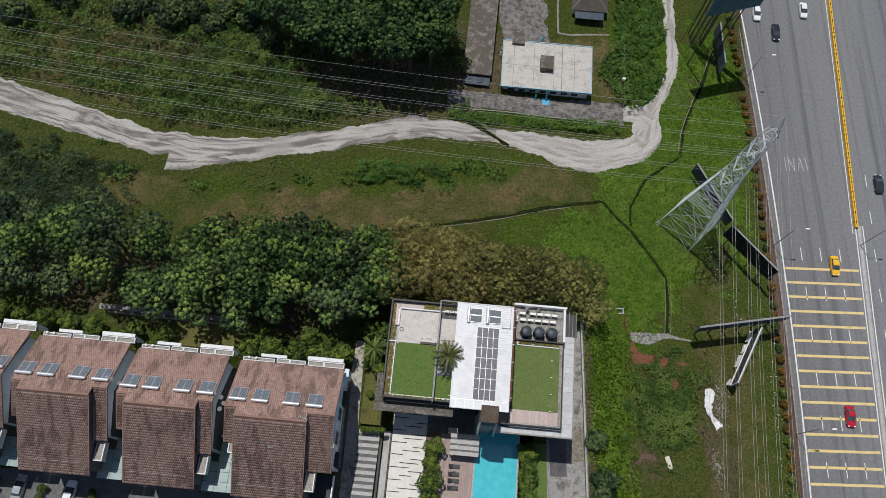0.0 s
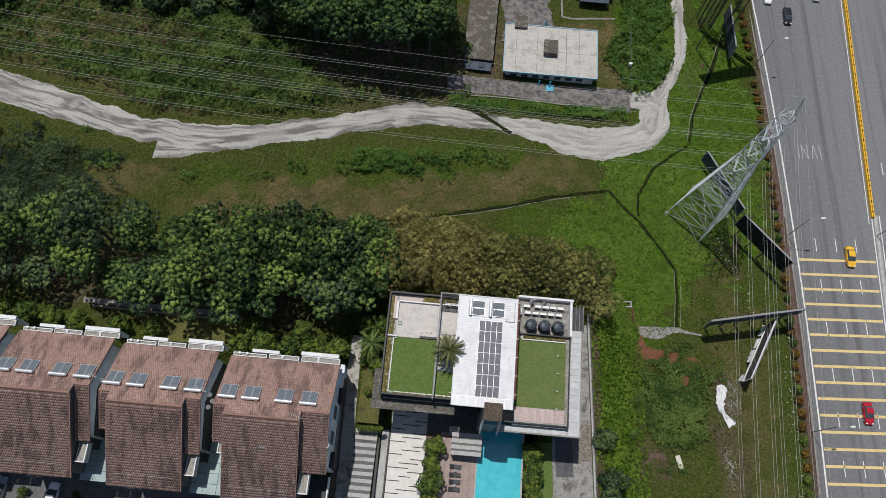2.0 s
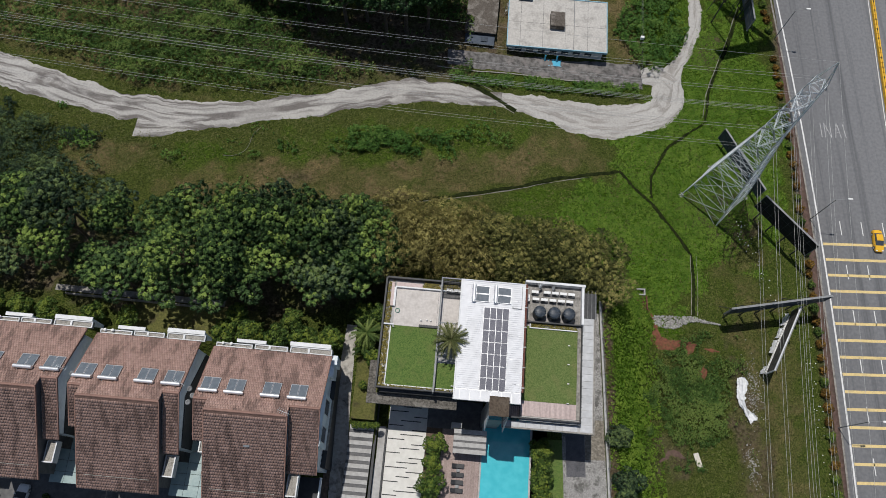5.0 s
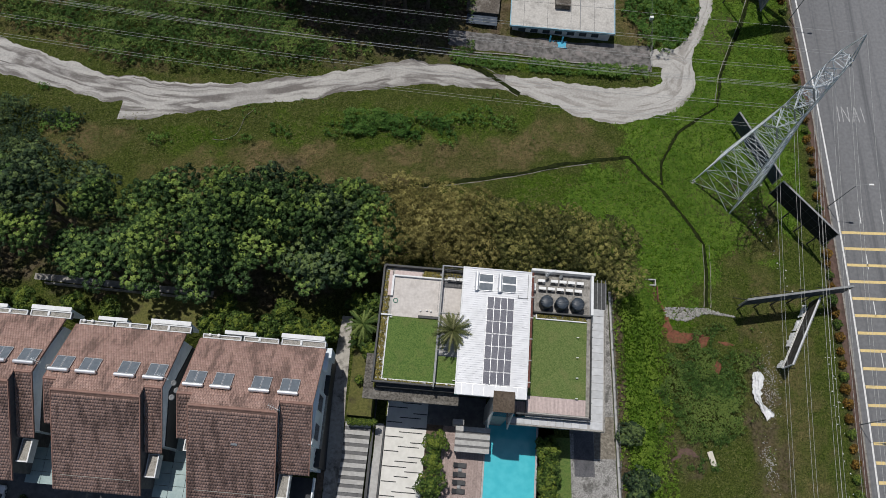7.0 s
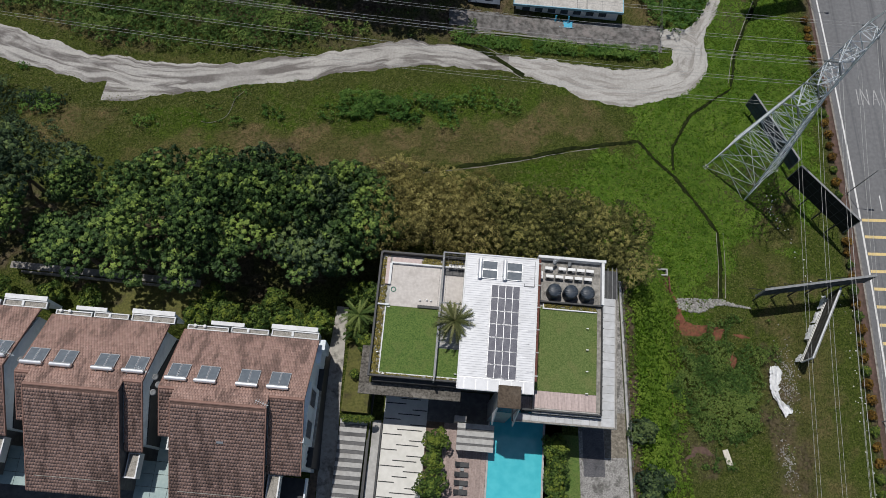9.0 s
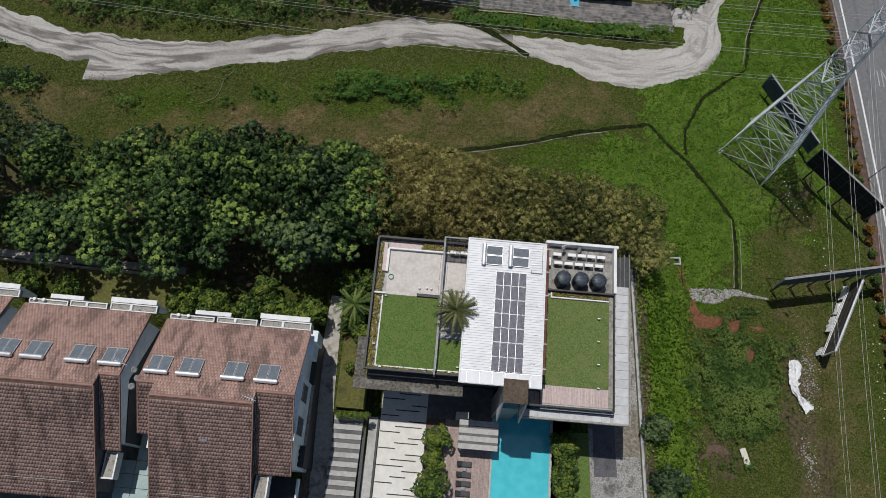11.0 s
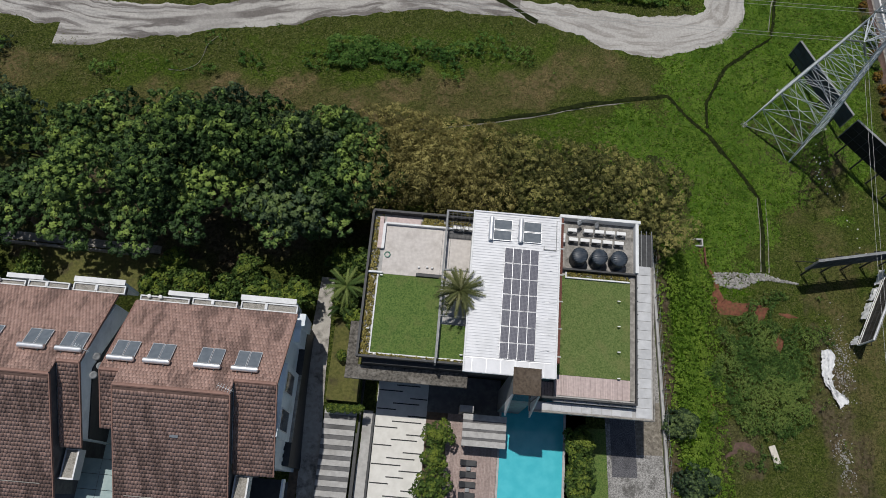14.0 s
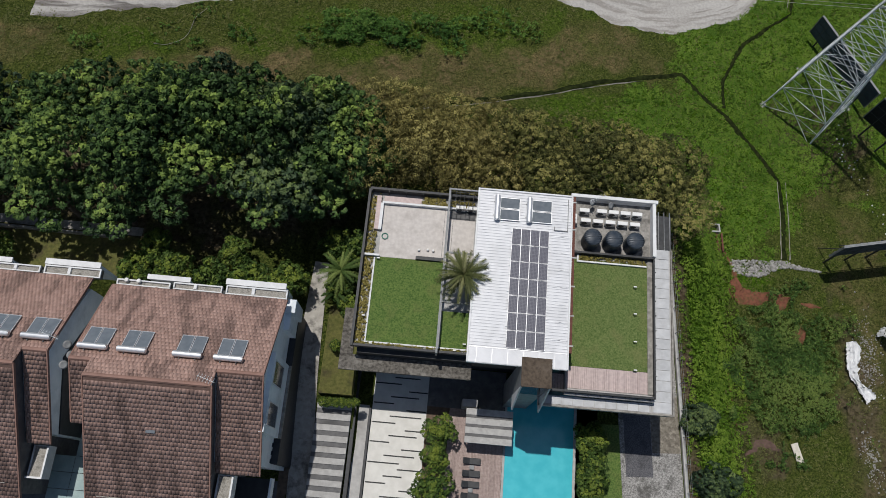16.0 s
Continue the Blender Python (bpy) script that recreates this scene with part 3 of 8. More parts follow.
def ground_material():
    """Turf that is lush, dry or bare by the ground's own attributes, with mottling at three scales."""
    m, n, l = nodes_of("turf_ground")
    bs = n["Principled BSDF"]
    bs.inputs["Roughness"].default_value = 0.95
    bs.inputs["Specular IOR Level"].default_value = 0.04
    geo = n.new("ShaderNodeNewGeometry")

    def noise_at(size, lo, hi, detail=6.0):
        t = n.new("ShaderNodeTexNoise")
        t.inputs["Scale"].default_value, t.inputs["Detail"].default_value, t.inputs["Roughness"].default_value = 1 / size, detail, 0.6
        l.new(geo.outputs["Position"], t.inputs["Vector"])
        r = n.new("ShaderNodeMapRange")
        r.inputs[1].default_value, r.inputs[2].default_value = lo, hi
        l.new(t.outputs["Fac"], r.inputs[0])
        return r.outputs[0], t.outputs["Fac"]

    def mix(fac, a, b):
        x = n.new("ShaderNodeMix")
        x.data_type = "RGBA"
        l.new(fac, x.inputs[0])
        for s, v in ((6, a), (7, b)):
            if isinstance(v, tuple):
                x.inputs[s].default_value = (*v, 1)
            else:
                l.new(v, x.inputs[s])
        return x.outputs[2]

    def attr(name):
        a = n.new("ShaderNodeAttribute")
        a.attribute_name = name
        return a.outputs["Fac"]
    small, smallf = noise_at(0.6, 0.42, 0.57, 9.0)
    big, _ = noise_at(5.0, 0.35, 0.65)
    fine, finef = noise_at(0.22, 0.42, 0.58, 8.0)
    mid, _ = noise_at(1.7, 0.38, 0.60, 8.0)
    plain = mix(small, (0.042, 0.068, 0.013), (0.104, 0.138, 0.032))
    plain = mix(big, plain, mix(fine, (0.058, 0.072, 0.018), (0.134, 0.138, 0.044)))
    plain = mix(mid, plain, mix(fine, (0.060, 0.066, 0.018), (0.118, 0.140, 0.034)))
    lush = mix(small, (0.042, 0.100, 0.005), (0.130, 0.236, 0.015))
    lush = mix(fine, mix(mid, lush, (0.068, 0.140, 0.009)), (0.096, 0.184, 0.012))
    dry = mix(fine, (0.080, 0.064, 0.028), (0.215, 0.165, 0.082))
    dry = mix(mid, dry, mix(small, (0.062, 0.066, 0.022), (0.160, 0.122, 0.064)))
    soil = mix(small, (0.065, 0.046, 0.032), (0.13, 0.10, 0.07))
    cell = n.new("ShaderNodeTexVoronoi")
    cell.inputs["Scale"].default_value = 1 / 0.62
    warp = n.new("ShaderNodeVectorMath")
    warp.operation = "ADD"
    wob = n.new("ShaderNodeTexNoise")
    wob.inputs["Scale"].default_value = 1.3
    l.new(geo.outputs["Position"], wob.inputs["Vector"])
    l.new(geo.outputs["Position"], warp.inputs[0])
    l.new(wob.outputs["Color"], warp.inputs[1])
    l.new(warp.outputs[0], cell.inputs["Vector"])
    tuft = n.new("ShaderNodeMapRange")
    tuft.inputs[1].default_value, tuft.inputs[2].default_value, tuft.inputs[3].default_value, tuft.inputs[4].default_value = 0.10, 0.55, 1.0, 0.0
    l.new(cell.outputs["Distance"], tuft.inputs[0])
    # Tuft shade is painted in: the turf darkens in the gaps between tussocks.
    lush = mix(tuft.outputs[0], mix(fine, (0.022, 0.054, 0.004), (0.066, 0.126, 0.009)), lush)
    plain = mix(tuft.outputs[0], mix(fine, (0.026, 0.042, 0.008), (0.078, 0.092, 0.022)), plain)
    c = mix(attr("lush"), plain, lush)
    c = mix(attr("dry"), c, dry)
    c = mix(attr("soil"), c, soil)
    l.new(c, bs.inputs["Base Color"])
    bp = n.new("ShaderNodeBump")
    bp.inputs["Strength"].default_value, bp.inputs["Distance"].default_value = 1.0, 0.40
    l.new(smallf, bp.inputs["Height"])
    bp2 = n.new("ShaderNodeBump")
    bp2.inputs["Strength"].default_value, bp2.inputs["Distance"].default_value = 1.0, 0.14
    l.new(finef, bp2.inputs["Height"])
    bp3 = n.new("ShaderNodeBump")
    bp3.inputs["Strength"].default_value, bp3.inputs["Distance"].default_value = 0.8, 0.18
    l.new(tuft.outputs[0], bp3.inputs["Height"])
    l.new(bp.outputs[0], bp2.inputs["Normal"])
    l.new(bp2.outputs[0], bp3.inputs["Normal"])
    l.new(bp3.outputs[0], bs.inputs["Normal"])
    return m


# ---- ground ----
def terrain(x, y):
    """Height of the ground: a field that falls to the highway, and the raised housing platform."""
    x, y = np.asarray(x, float), np.asarray(y, float)
    f = np.interp(x, [-400, -90, -57, -40, -13, 10, 35, 60, 71, 74], [15, 14, 11.2, 8.5, 4.7, 2.5, 0.9, 0.7, 0.5, -0.06])
    edge = np.interp(x, [-70, -10, 0, 60], [38.5, 33.5, 36, 36])
    d = np.hypot(np.maximum(x - 30.0, 0), np.maximum(y - edge, 0))
    back, mid = 13 + 3.9 * smoothstep(22, 27, y), 12.6 + 3.6 * smoothstep(3, 19, y)
    p = np.where(x < -13.5, back, np.where(x < -6.5, mid, 12.9))
    z = f + (p - f) * (1 - smoothstep(0, 12, d))
    wild = (1 - smoothstep(68, 72, x)) * np.where((x < 31) & (y < 34), 0.0, 1.0)
    return z + wild * (0.5 * (value_noise(x, y, 4.5, 3) - 0.5) + 0.16 * (value_noise(x, y, 1.6, 5) - 0.5))


def ground_z(x, y):
    return float(terrain(x, y))


def blot(x, y, cx, cy, rx, ry, turn=0.0, rough=0.5, seed=0):
    """1 inside an uneven oval on the plan, 0 outside."""
    a = radians(turn)
    u, v = (x - cx) * math.cos(a) + (y - cy) * math.sin(a), -(x - cx) * math.sin(a) + (y - cy) * math.cos(a)
    r = np.hypot(u / rx, v / ry) + rough * (value_noise(x, y, 3.0, seed) - 0.5) + 0.5 * rough * (value_noise(x, y, 0.9, seed + 7) - 0.5)
    return 1 - smoothstep(0.8, 1.12, r)


def highway_west(y):
    return 75.9 - 0.00045 * (np.asarray(y, float) - 48) ** 2


def highway_median(y):
    return 91.0 + 0.051 * (np.asarray(y, float) - 25)


def build_ground():
    xs = np.concatenate([[-2500, -900, -400, -200, -130], np.arange(-100, 80, 0.6), [80, 100, 130, 200, 400, 900, 2500]])
    ys = np.concatenate([[-2500, -900, -400, -150, -60, -30], np.arange(-12, 132, 0.6), [134, 150, 200, 400, 900, 2500]])
    X, Y = np.meshgrid(xs, ys)
    Z = terrain(X, Y)
    verts = np.stack([X, Y, Z], -1).reshape(-1, 3)
    ny, nx = X.shape
    i = np.arange(nx * ny).reshape(ny, nx)
    faces = np.stack([i[:-1, :-1], i[:-1, 1:], i[1:, 1:], i[1:, :-1]], -1).reshape(-1, 4)
    me = raw_mesh(verts, faces)
    x, y = X.ravel(), Y.ravel()
    lush = np.maximum.reduce([blot(x, y, 47, 60, 13, 30, -20, 0.4, 1), blot(x, y, 36, 52, 12, 11, 0, 0.4, 2), 0.55 * blot(x, y, 22, 57.5, 9, 3.6, 12, 0.6, 29), blot(x, y, 35.5, 22, 5, 26, 0, 0.4, 3), 0.45 * blot(x, y, -41, 61, 6.5, 3.0, 0, 0.7, 4), 0.35 * blot(x, y, -2, 69, 26, 4.5, 8, 0.9, 6), 0.12 * blot(x, y, 62, 30, 13, 45, 0, 0.9, 7), 0.75 * blot(x, y, 60, 80, 12, 32, 0, 0.7, 5), 0.6 * blot(x, y, 47, 102, 7, 18, 0, 0.5, 10), 0.45 * blot(x, y, 26, 83.6, 20, 1.6, 0, 0.5, 24)])
    lush *= 0.75 + 0.5 * value_noise(x, y, 2.5, 9)
    dry = np.maximum.reduce([0.95 * blot(x, y, -22, 57.5, 24, 5.0, 7, 0.8, 11), 0.85 * blot(x, y, 10, 63.5, 14, 4.5, 12, 0.8, 12), 0.75 * blot(x, y, 25, 68.5, 9, 4.0, -16, 0.9, 25), 0.9 * blot(x, y, -59, 60, 8, 4.0, -4, 0.7, 16), 0.8 * blot(x, y, -70, 92, 17, 9, 10, 0.9, 13), 0.7 * blot(x, y, -37, 97, 7, 3.5, 0, 0.8, 26), 0.7 * blot(x, y, -70, 80.5, 24, 2.2, -14, 0.8, 27), 0.6 * blot(x, y, 61, 20, 6, 30, 0, 1.0, 14), 0.7 * blot(x, y, 38, 96, 7, 9, 0, 0.8, 15), 0.95 * blot(x, y, 33, 103, 10, 4, 0, 0.6, 17), 0.95 * blot(x, y, 39.5, 97, 3.5, 9, 0, 0.6, 19), 0.8 * blot(x, y, 13, 96, 4, 10, 0, 0.6, 18), 0.8 * blot(x, y, 5.5, 96, 2.6, 11, 0, 0.6, 28)])
    dry = dry * (0.45 + 0.55 * smoothstep(0.3, 0.7, value_noise(x, y, 2.2, 21)))
    soil = np.maximum.reduce([0.8 * blot(x, y, -42, 38, 34, 8, -6, 0.5, 31), 0.7 * blot(x, y, 58, 12, 3.5, 16, 6, 0.9, 32), 0.55 * blot(x, y, -12, 85, 24, 6, 8, 0.7, 33), 0.75 * blot(x, y, 57.5, 93, 3, 5, -20, 0.6, 34), 0.8 * smoothstep(71.0, 72.5, x), 0.7 * blot(x, y, 42, 11, 5, 4, 0, 0.9, 36), 0.7 * blot(x, y, -30, 90, 30, 8, 4, 0.5, 37), 0.95 * blot(x, y, -8, 92, 22, 7.5, 0, 0.4, 38), 0.8 * blot(x, y, 6, 96, 3.5, 12, 0, 0.4, 39), 0.75 * blot(x, y, 15.5, 97, 3.5, 9, 0, 0.5, 40), 0.7 * blot(x, y, 57, 57, 7, 7, 0, 0.9, 42), 0.5 * blot(x, y, -60, 98, 9, 6, 0, 0.8, 43), 0.5 * blot(x, y, -24, 58.6, 4.5, 1.6, 0, 0.9, 44), 0.9 * blot(x, y, 30.1, 14, 0.9, 30, 0, 0.3, 45)])
    soil = soil * (0.4 + 0.6 * smoothstep(0.35, 0.65, value_noise(x, y, 1.7, 41)))
    for name, v in (("lush", lush), ("dry", dry), ("soil", soil)):
        me.attributes.new(name, "FLOAT", "POINT").data.foreach_set("value", np.clip(v, 0, 1).astype(np.float32))
    me.materials.append(ground_material())
    me.shade_smooth()
    return tagged(new("ground", me), "rough grassy ground, lush green, dry brown and bare in places", "ground", kind="structure")


build_ground()


DRAINS = [[(-10.3, 54.7), (-2.2, 56.4), (13.1, 59.5), (21.9, 61.9), (31.3, 64.0), (36.6, 64.9), (37.9, 64.4), (40.4, 61.2), (43.8, 57.6), (46.6, 53.6), (50.1, 48.0)],
          [(65.6, 105.2), (62.6, 97.3), (59.2, 89.5), (56.6, 83.0), (55.4, 77.6), (54.8, 76.3), (47.9, 71.3), (46.9, 70.2), (44.3, 65.6), (43.4, 63.6), (43.3, 59.6)],
          [(7.5, 82.2), (10.6, 80.8), (16.9, 77.0)],
          [(50.1, 48.0), (49.9, 42), (49.3, 36.4)]]


def spline(points, step):
    """Points about step metres apart along a smooth line through the given (x, y, width) rows."""
    p = np.array(points, float)
    p = np.vstack([2 * p[0] - p[1], p, 2 * p[-1] - p[-2]])
    out = []
    for a, b, c, d in zip(p, p[1:], p[2:], p[3:]):
        k = max(2, int(np.hypot(*(c - b)[:2]) / step))
        for t in np.arange(k) / k:
            out.append(0.5 * (2 * b + (c - a) * t + (2 * a - 5 * b + 4 * c - d) * t * t + (3 * b - a - 3 * c + d) * t ** 3))
    out.append(p[-2])
    return np.array(out)


def strip_mesh(points, step, lift, ragged=0.0, across=6, seed=0, hollow=0.0):
    """A strip that lies on the ground along a line; ragged: how far its edges wander."""
    c = spline(points, step)
    d = np.gradient(c[:, :2], axis=0)
    d /= np.linalg.norm(d, axis=1)[:, None]
    nrm = np.stack([-d[:, 1], d[:, 0]], -1)
    rows = []
    for k in range(across + 1):
        s = 2 * k / across - 1
        w = c[:, 2] / 2
        if ragged:
            side = seed + (0 if s < 0 else 50)
            w = w + ragged * (value_noise(c[:, 0], c[:, 1], 3.5, side) - 0.5) * 2 + 0.45 * ragged * (value_noise(c[:, 0], c[:, 1], 1.3, side + 3) - 0.5) * 2 + 0.35 * ragged * (value_noise(c[:, 0], c[:, 1], 0.55, side + 6) - 0.5) * 2
        xy = c[:, :2] + nrm * (s * w)[:, None]
        rut = hollow * (1 - s * s)
        z = terrain(xy[:, 0], xy[:, 1]) + (lift if 0 < k < across or not ragged else -0.03) - rut
        rows.append(np.column_stack([xy, z]))
    v = np.stack(rows, 1)
    nlen = len(c)
    i = np.arange(nlen * (across + 1)).reshape(nlen, across + 1)
    f = np.stack([i[:-1, :-1], i[1:, :-1], i[1:, 1:], i[:-1, 1:]], -1).reshape(-1, 4)[:, ::-1]
    me = raw_mesh(v.reshape(-1, 3), f)
    run = np.concatenate([[0], np.cumsum(np.hypot(*np.diff(c[:, :2], axis=0).T))])
    across_m = (np.linspace(-1, 1, across + 1)[None] * c[:, 2:3] / 2)
    for name, val in (("along", np.repeat(run, across + 1)), ("across", across_m.ravel())):
        me.attributes.new(name, "FLOAT", "POINT").data.foreach_set("value", np.asarray(val, np.float32))
    me.shade_smooth()
    return me


TRACK = [(-104, 81.8, 6.6), (-88, 77.9, 6.6), (-80, 75.7, 6.6), (-71, 73.5, 6.4), (-65, 71.8, 5.8), (-59, 70.4, 5.6), (-54, 69.9, 5.6), (-49.5, 69.4, 5.8), (-44, 69.5, 5.9), (-38.8, 70.2, 5.4), (-33, 71.5, 5.0), (-26.5, 73.4, 4.9), (-20, 75.2, 5.0), (-14, 77.1, 5.1), (-8, 78.9, 5.5), (-2, 79.7, 5.4), (2.5, 79.9, 5.0), (9, 79.7, 3.7), (14, 79.25, 3.1), (17.5, 78.8, 4.0), (21.3, 78.3, 5.2), (25, 77.8, 6.0), (28, 77.0, 7.1), (31, 76.3, 8.0), (34.4, 75.8, 8.2), (39.5, 76.4, 7.4), (44.4, 77.8, 6.6), (47.7, 80.3, 6.4), (48.7, 83.4, 6.8), (49.0, 86.2, 5.0), (50.4, 89.2, 3.0), (52.4, 92.4, 2.2), (54.1, 96.2, 2.3), (55.3, 100.2, 2.7), (55.7, 105, 2.8), (55.7, 112, 2.7), (56.0, 120, 3.0), (56.4, 140, 4)]
track = part("dirt_road", strip_mesh(TRACK[:20], 0.35, 0.10, 0.5, 10, 2), M["track"])
tagged(track, "pale sandy dirt track with ruts across the field", "dirt road", kind="structure")
track_end = part("dirt_road_end", strip_mesh(TRACK[18:], 0.35, 0.112, 0.5, 10, 2), M["track_plain"])
tagged(track_end, "pale sandy turn at the end of the dirt track", "dirt road", kind="structure")
track_spur = part("dirt_road_spur", strip_mesh([(-53.4, 66.3, 5.2), (-51.5, 66.2, 4.6), (-48, 66.8, 4.2), (-43, 67.8, 3.2), (-38, 69.2, 2.2)], 0.35, 0.09, 0.5, 6, 9), M["track"])
tagged(track_spur, "pale sandy edge where the dirt track widens", "dirt road", kind="structure")
track_fork = part("dirt_road_fork", strip_mesh([(41.2, 86.4, 2.6), (44.5, 87.1, 3.8), (47.4, 86.8, 5.0), (49.6, 85.2, 4.4)], 0.35, 0.12, 0.4, 6, 14), M["track_plain"])
tagged(track_fork, "pale sandy mouth of the yard drive", "dirt road", kind="structure")

# ---- highway ----
RY = np.arange(-60.0, 181.0, 2.0)


def road_strip(name, x_of_0, x_of_1, z, material, label, category, y=RY, thick=0.0):
    v0, v1 = np.stack([x_of_0(y), y, 0 * y + z], -1), np.stack([x_of_1(y), y, 0 * y + z], -1)
    k = len(y)
    v = np.concatenate([v0, v1])
    i = np.arange(k - 1)
    f = np.stack([i, i + k, i + k + 1, i + 1], -1)
    if thick:
        v = np.concatenate([v, v - [0, 0, thick]])
        f = np.concatenate([f, np.stack([i + 1, i + 1 + 2 * k, i + 2 * k, i], -1), np.stack([i + k, i + 3 * k, i + 1 + 3 * k, i + 1 + k], -1), [[0, 2 * k, 3 * k, k]], [[k - 1, 2 * k - 1, 4 * k - 1, 3 * k - 1]]])
    return tagged(part(name, raw_mesh(v, f), material), label, category, kind="structure")


W_, M_ = highway_west, highway_median
road_strip("road", lambda y: W_(y) - 1.2, lambda y: M_(y) + 34, 0.02, M["asphalt"], "grey worn asphalt of a wide highway", "road", thick=0.3)
road_strip("road_edge_line", lambda y: W_(y) - 0.15, lambda y: W_(y) + 0.15, 0.026, M["white_paint_line"], "solid white edge line on the highway", "road marking")
road_strip("kerb", lambda y: W_(y) - 1.55, lambda y: W_(y) - 1.2, 0.17, M["old_concrete"], "stained concrete kerb beside the highway", "kerb", thick=0.4)
road_strip("verge", lambda y: W_(y) - 2.9, lambda y: W_(y) - 1.55, 0.14, M["verge"], "narrow brown soil verge behind the kerb", "verge", thick=0.4)
south = RY[RY <= 62]
north = RY[RY >= 60]
road_strip("median", lambda y: M_(y) + 0.35, lambda y: M_(y) + 1.25, 0.16, M["concrete"], "low pale concrete median strip of the highway", "median", y=south, thick=0.2)
for off in (-0.1, 1.55):
    road_strip("road_edge_line", lambda y: M_(y) + off, lambda y: M_(y) + off + 0.22, 0.026, M["white_paint_line"], "solid white line beside the median", "road marking", y=south)
road_strip("road_edge_line", lambda y: M_(y) - 0.75, lambda y: M_(y) - 0.6, 0.026, M["white_paint_line"], "thin worn line beside the yellow barrier", "road marking", y=north)


def marking(name, x0, x1, y0, y1, material, label, group):
    bm = boxes((x0, x1, y0, y1, 0.0, 0.008))
    cx, cy = (x0 + x1) / 2, (y0 + y1) / 2
    bm.transform(Matrix.Translation((-cx, -cy, 0)))
    return tagged(part(name, bm, M[material], at=pose(cx, cy, 0.021)), label, "road marking", group, "structure")


for k in range(24):
    y = 51.65 - 3.135 * k
    marking("rumble_bar", float(W_(y)) + 0.25, float(M_(y)) - 0.35, y - 0.26, y + 0.26, "yellow_paint_line", "faded yellow transverse bar painted across the lanes", "transverse bars")
for k in range(-7, 13):
    y = 46.1 - 8.9 * k
    for lane in (1, 2, 3):
        if y > 58:
            continue
        x = float(W_(y)) + (float(M_(y)) - float(W_(y))) * lane * 0.252
        marking("lane_dash", x - 0.08, x + 0.08, y - 1.45, y + 1.45, "white_paint_line", "white lane dash on the asphalt", "lane dashes")
    for off in (4.6,) if 8 < y < 62 else ():
        x = float(M_(y)) + off
        marking("lane_dash", x - 0.08, x + 0.08, y - 1.45 + 18, y + 1.45 + 18, "white_paint_line", "white lane dash on the asphalt", "lane dashes")
for dx, dy, h, lean in ((0.0, 0, 3.3, 0), (0.75, 0, 3.3, 0), (1.35, 0, 3.5, 20), (1.95, 0, 3.3, 0), (3.05, 0, 3.5, -9), (3.65, 0, 3.5, 9), (3.35, -0.5, 0.5, 90), (4.75, 0, 3.3, 6)):
    stroke = marking("road_lettering", 79.4 + dx - 0.09, 79.4 + dx + 0.09, 76.4 + dy - h / 2, 76.4 + dy + h / 2, "worn_paint", "worn white stroke of lettering painted on the lane", "road lettering")
    stroke.matrix_basis = stroke.matrix_basis @ pose(0, 0, 0.0005 * abs(lean), 0, 0, lean)


def build_barrier():
    """Yellow and black plastic median barrier, made of linked blocks."""
    t = thing("median_barrier", pose(float(M_(62)), 62, 0.02), "long yellow plastic median barrier with black gaps", "barrier")
    bm = bmesh.new()
    for s in (-1, 1):
        box(bm, 0.19 * s - 0.13, 0.19 * s + 0.13, -0.56, 0.56, 0, 0.75)
    soft(bm, 0.04)
    me = finish(bm)
    bm = boxes((-0.09, 0.09, -0.25, 0.25, 0.1, 0.78))
    me2 = finish(bm)
    for k in range(72):
        y = k * 1.2
        x = float(M_(62 + y)) - float(M_(62))
        part("barrier_block", me, M["yellow_barrier"], t, at=pose(x, y, 0, 0, 0, -2.9))
        if k % 2 == 0:
            part("barrier_joint", me2, M["black_rubber"], t, at=pose(x, y + 0.6, 0, 0, 0, -2.9))


build_barrier()


# ---- villa ----
G0, GARDEN, WHITE = 13.0, 24.5, 28.5      # ground floor, roof gardens, penthouse roof
PLACE = pose(9, 23, 0, 0, 0, -3.3) @ pose(-9, -23, 0)
villa = thing("villa", pose(9, 23, G0), "large flat-roofed villa with roof gardens and a white metal roof", "house")


def vpart(name, rows, material, label="", bevel=0.0, parent=villa):
    bm = boxes(*rows)
    if bevel:
        soft(bm, bevel)
    return part(name, bm, M[material], parent, label, site=True)


vpart("wall", [(-5.6, 14.6, 17.9, 33.2, G0, 23.9), (14.6, 23.4, 15.4, 34.6, G0, 23.9)], "black_wall", "dark charcoal outer walls")
vpart("roof_slab", [(-6.2, 14.6, 17.2, 33.6, 23.9, 24.42), (14.6, 23.3, 14.3, 35.0, 23.9, 24.42)], "concrete")
# stained ledge that runs round the west end, one floor down
vpart("ledge", [(-7.6, 5.6, 15.15, 16.7, 22.1, 22.5), (-7.6, -6.3, 16.7, 21.4, 22.1, 22.5)], "mossy_concrete", "black-stained concrete ledge", 0.03)
vpart("ledge_beam", [(-5.8, 14.4, 16.7, 17.3, 21.9, 23.9)], "black_wall")
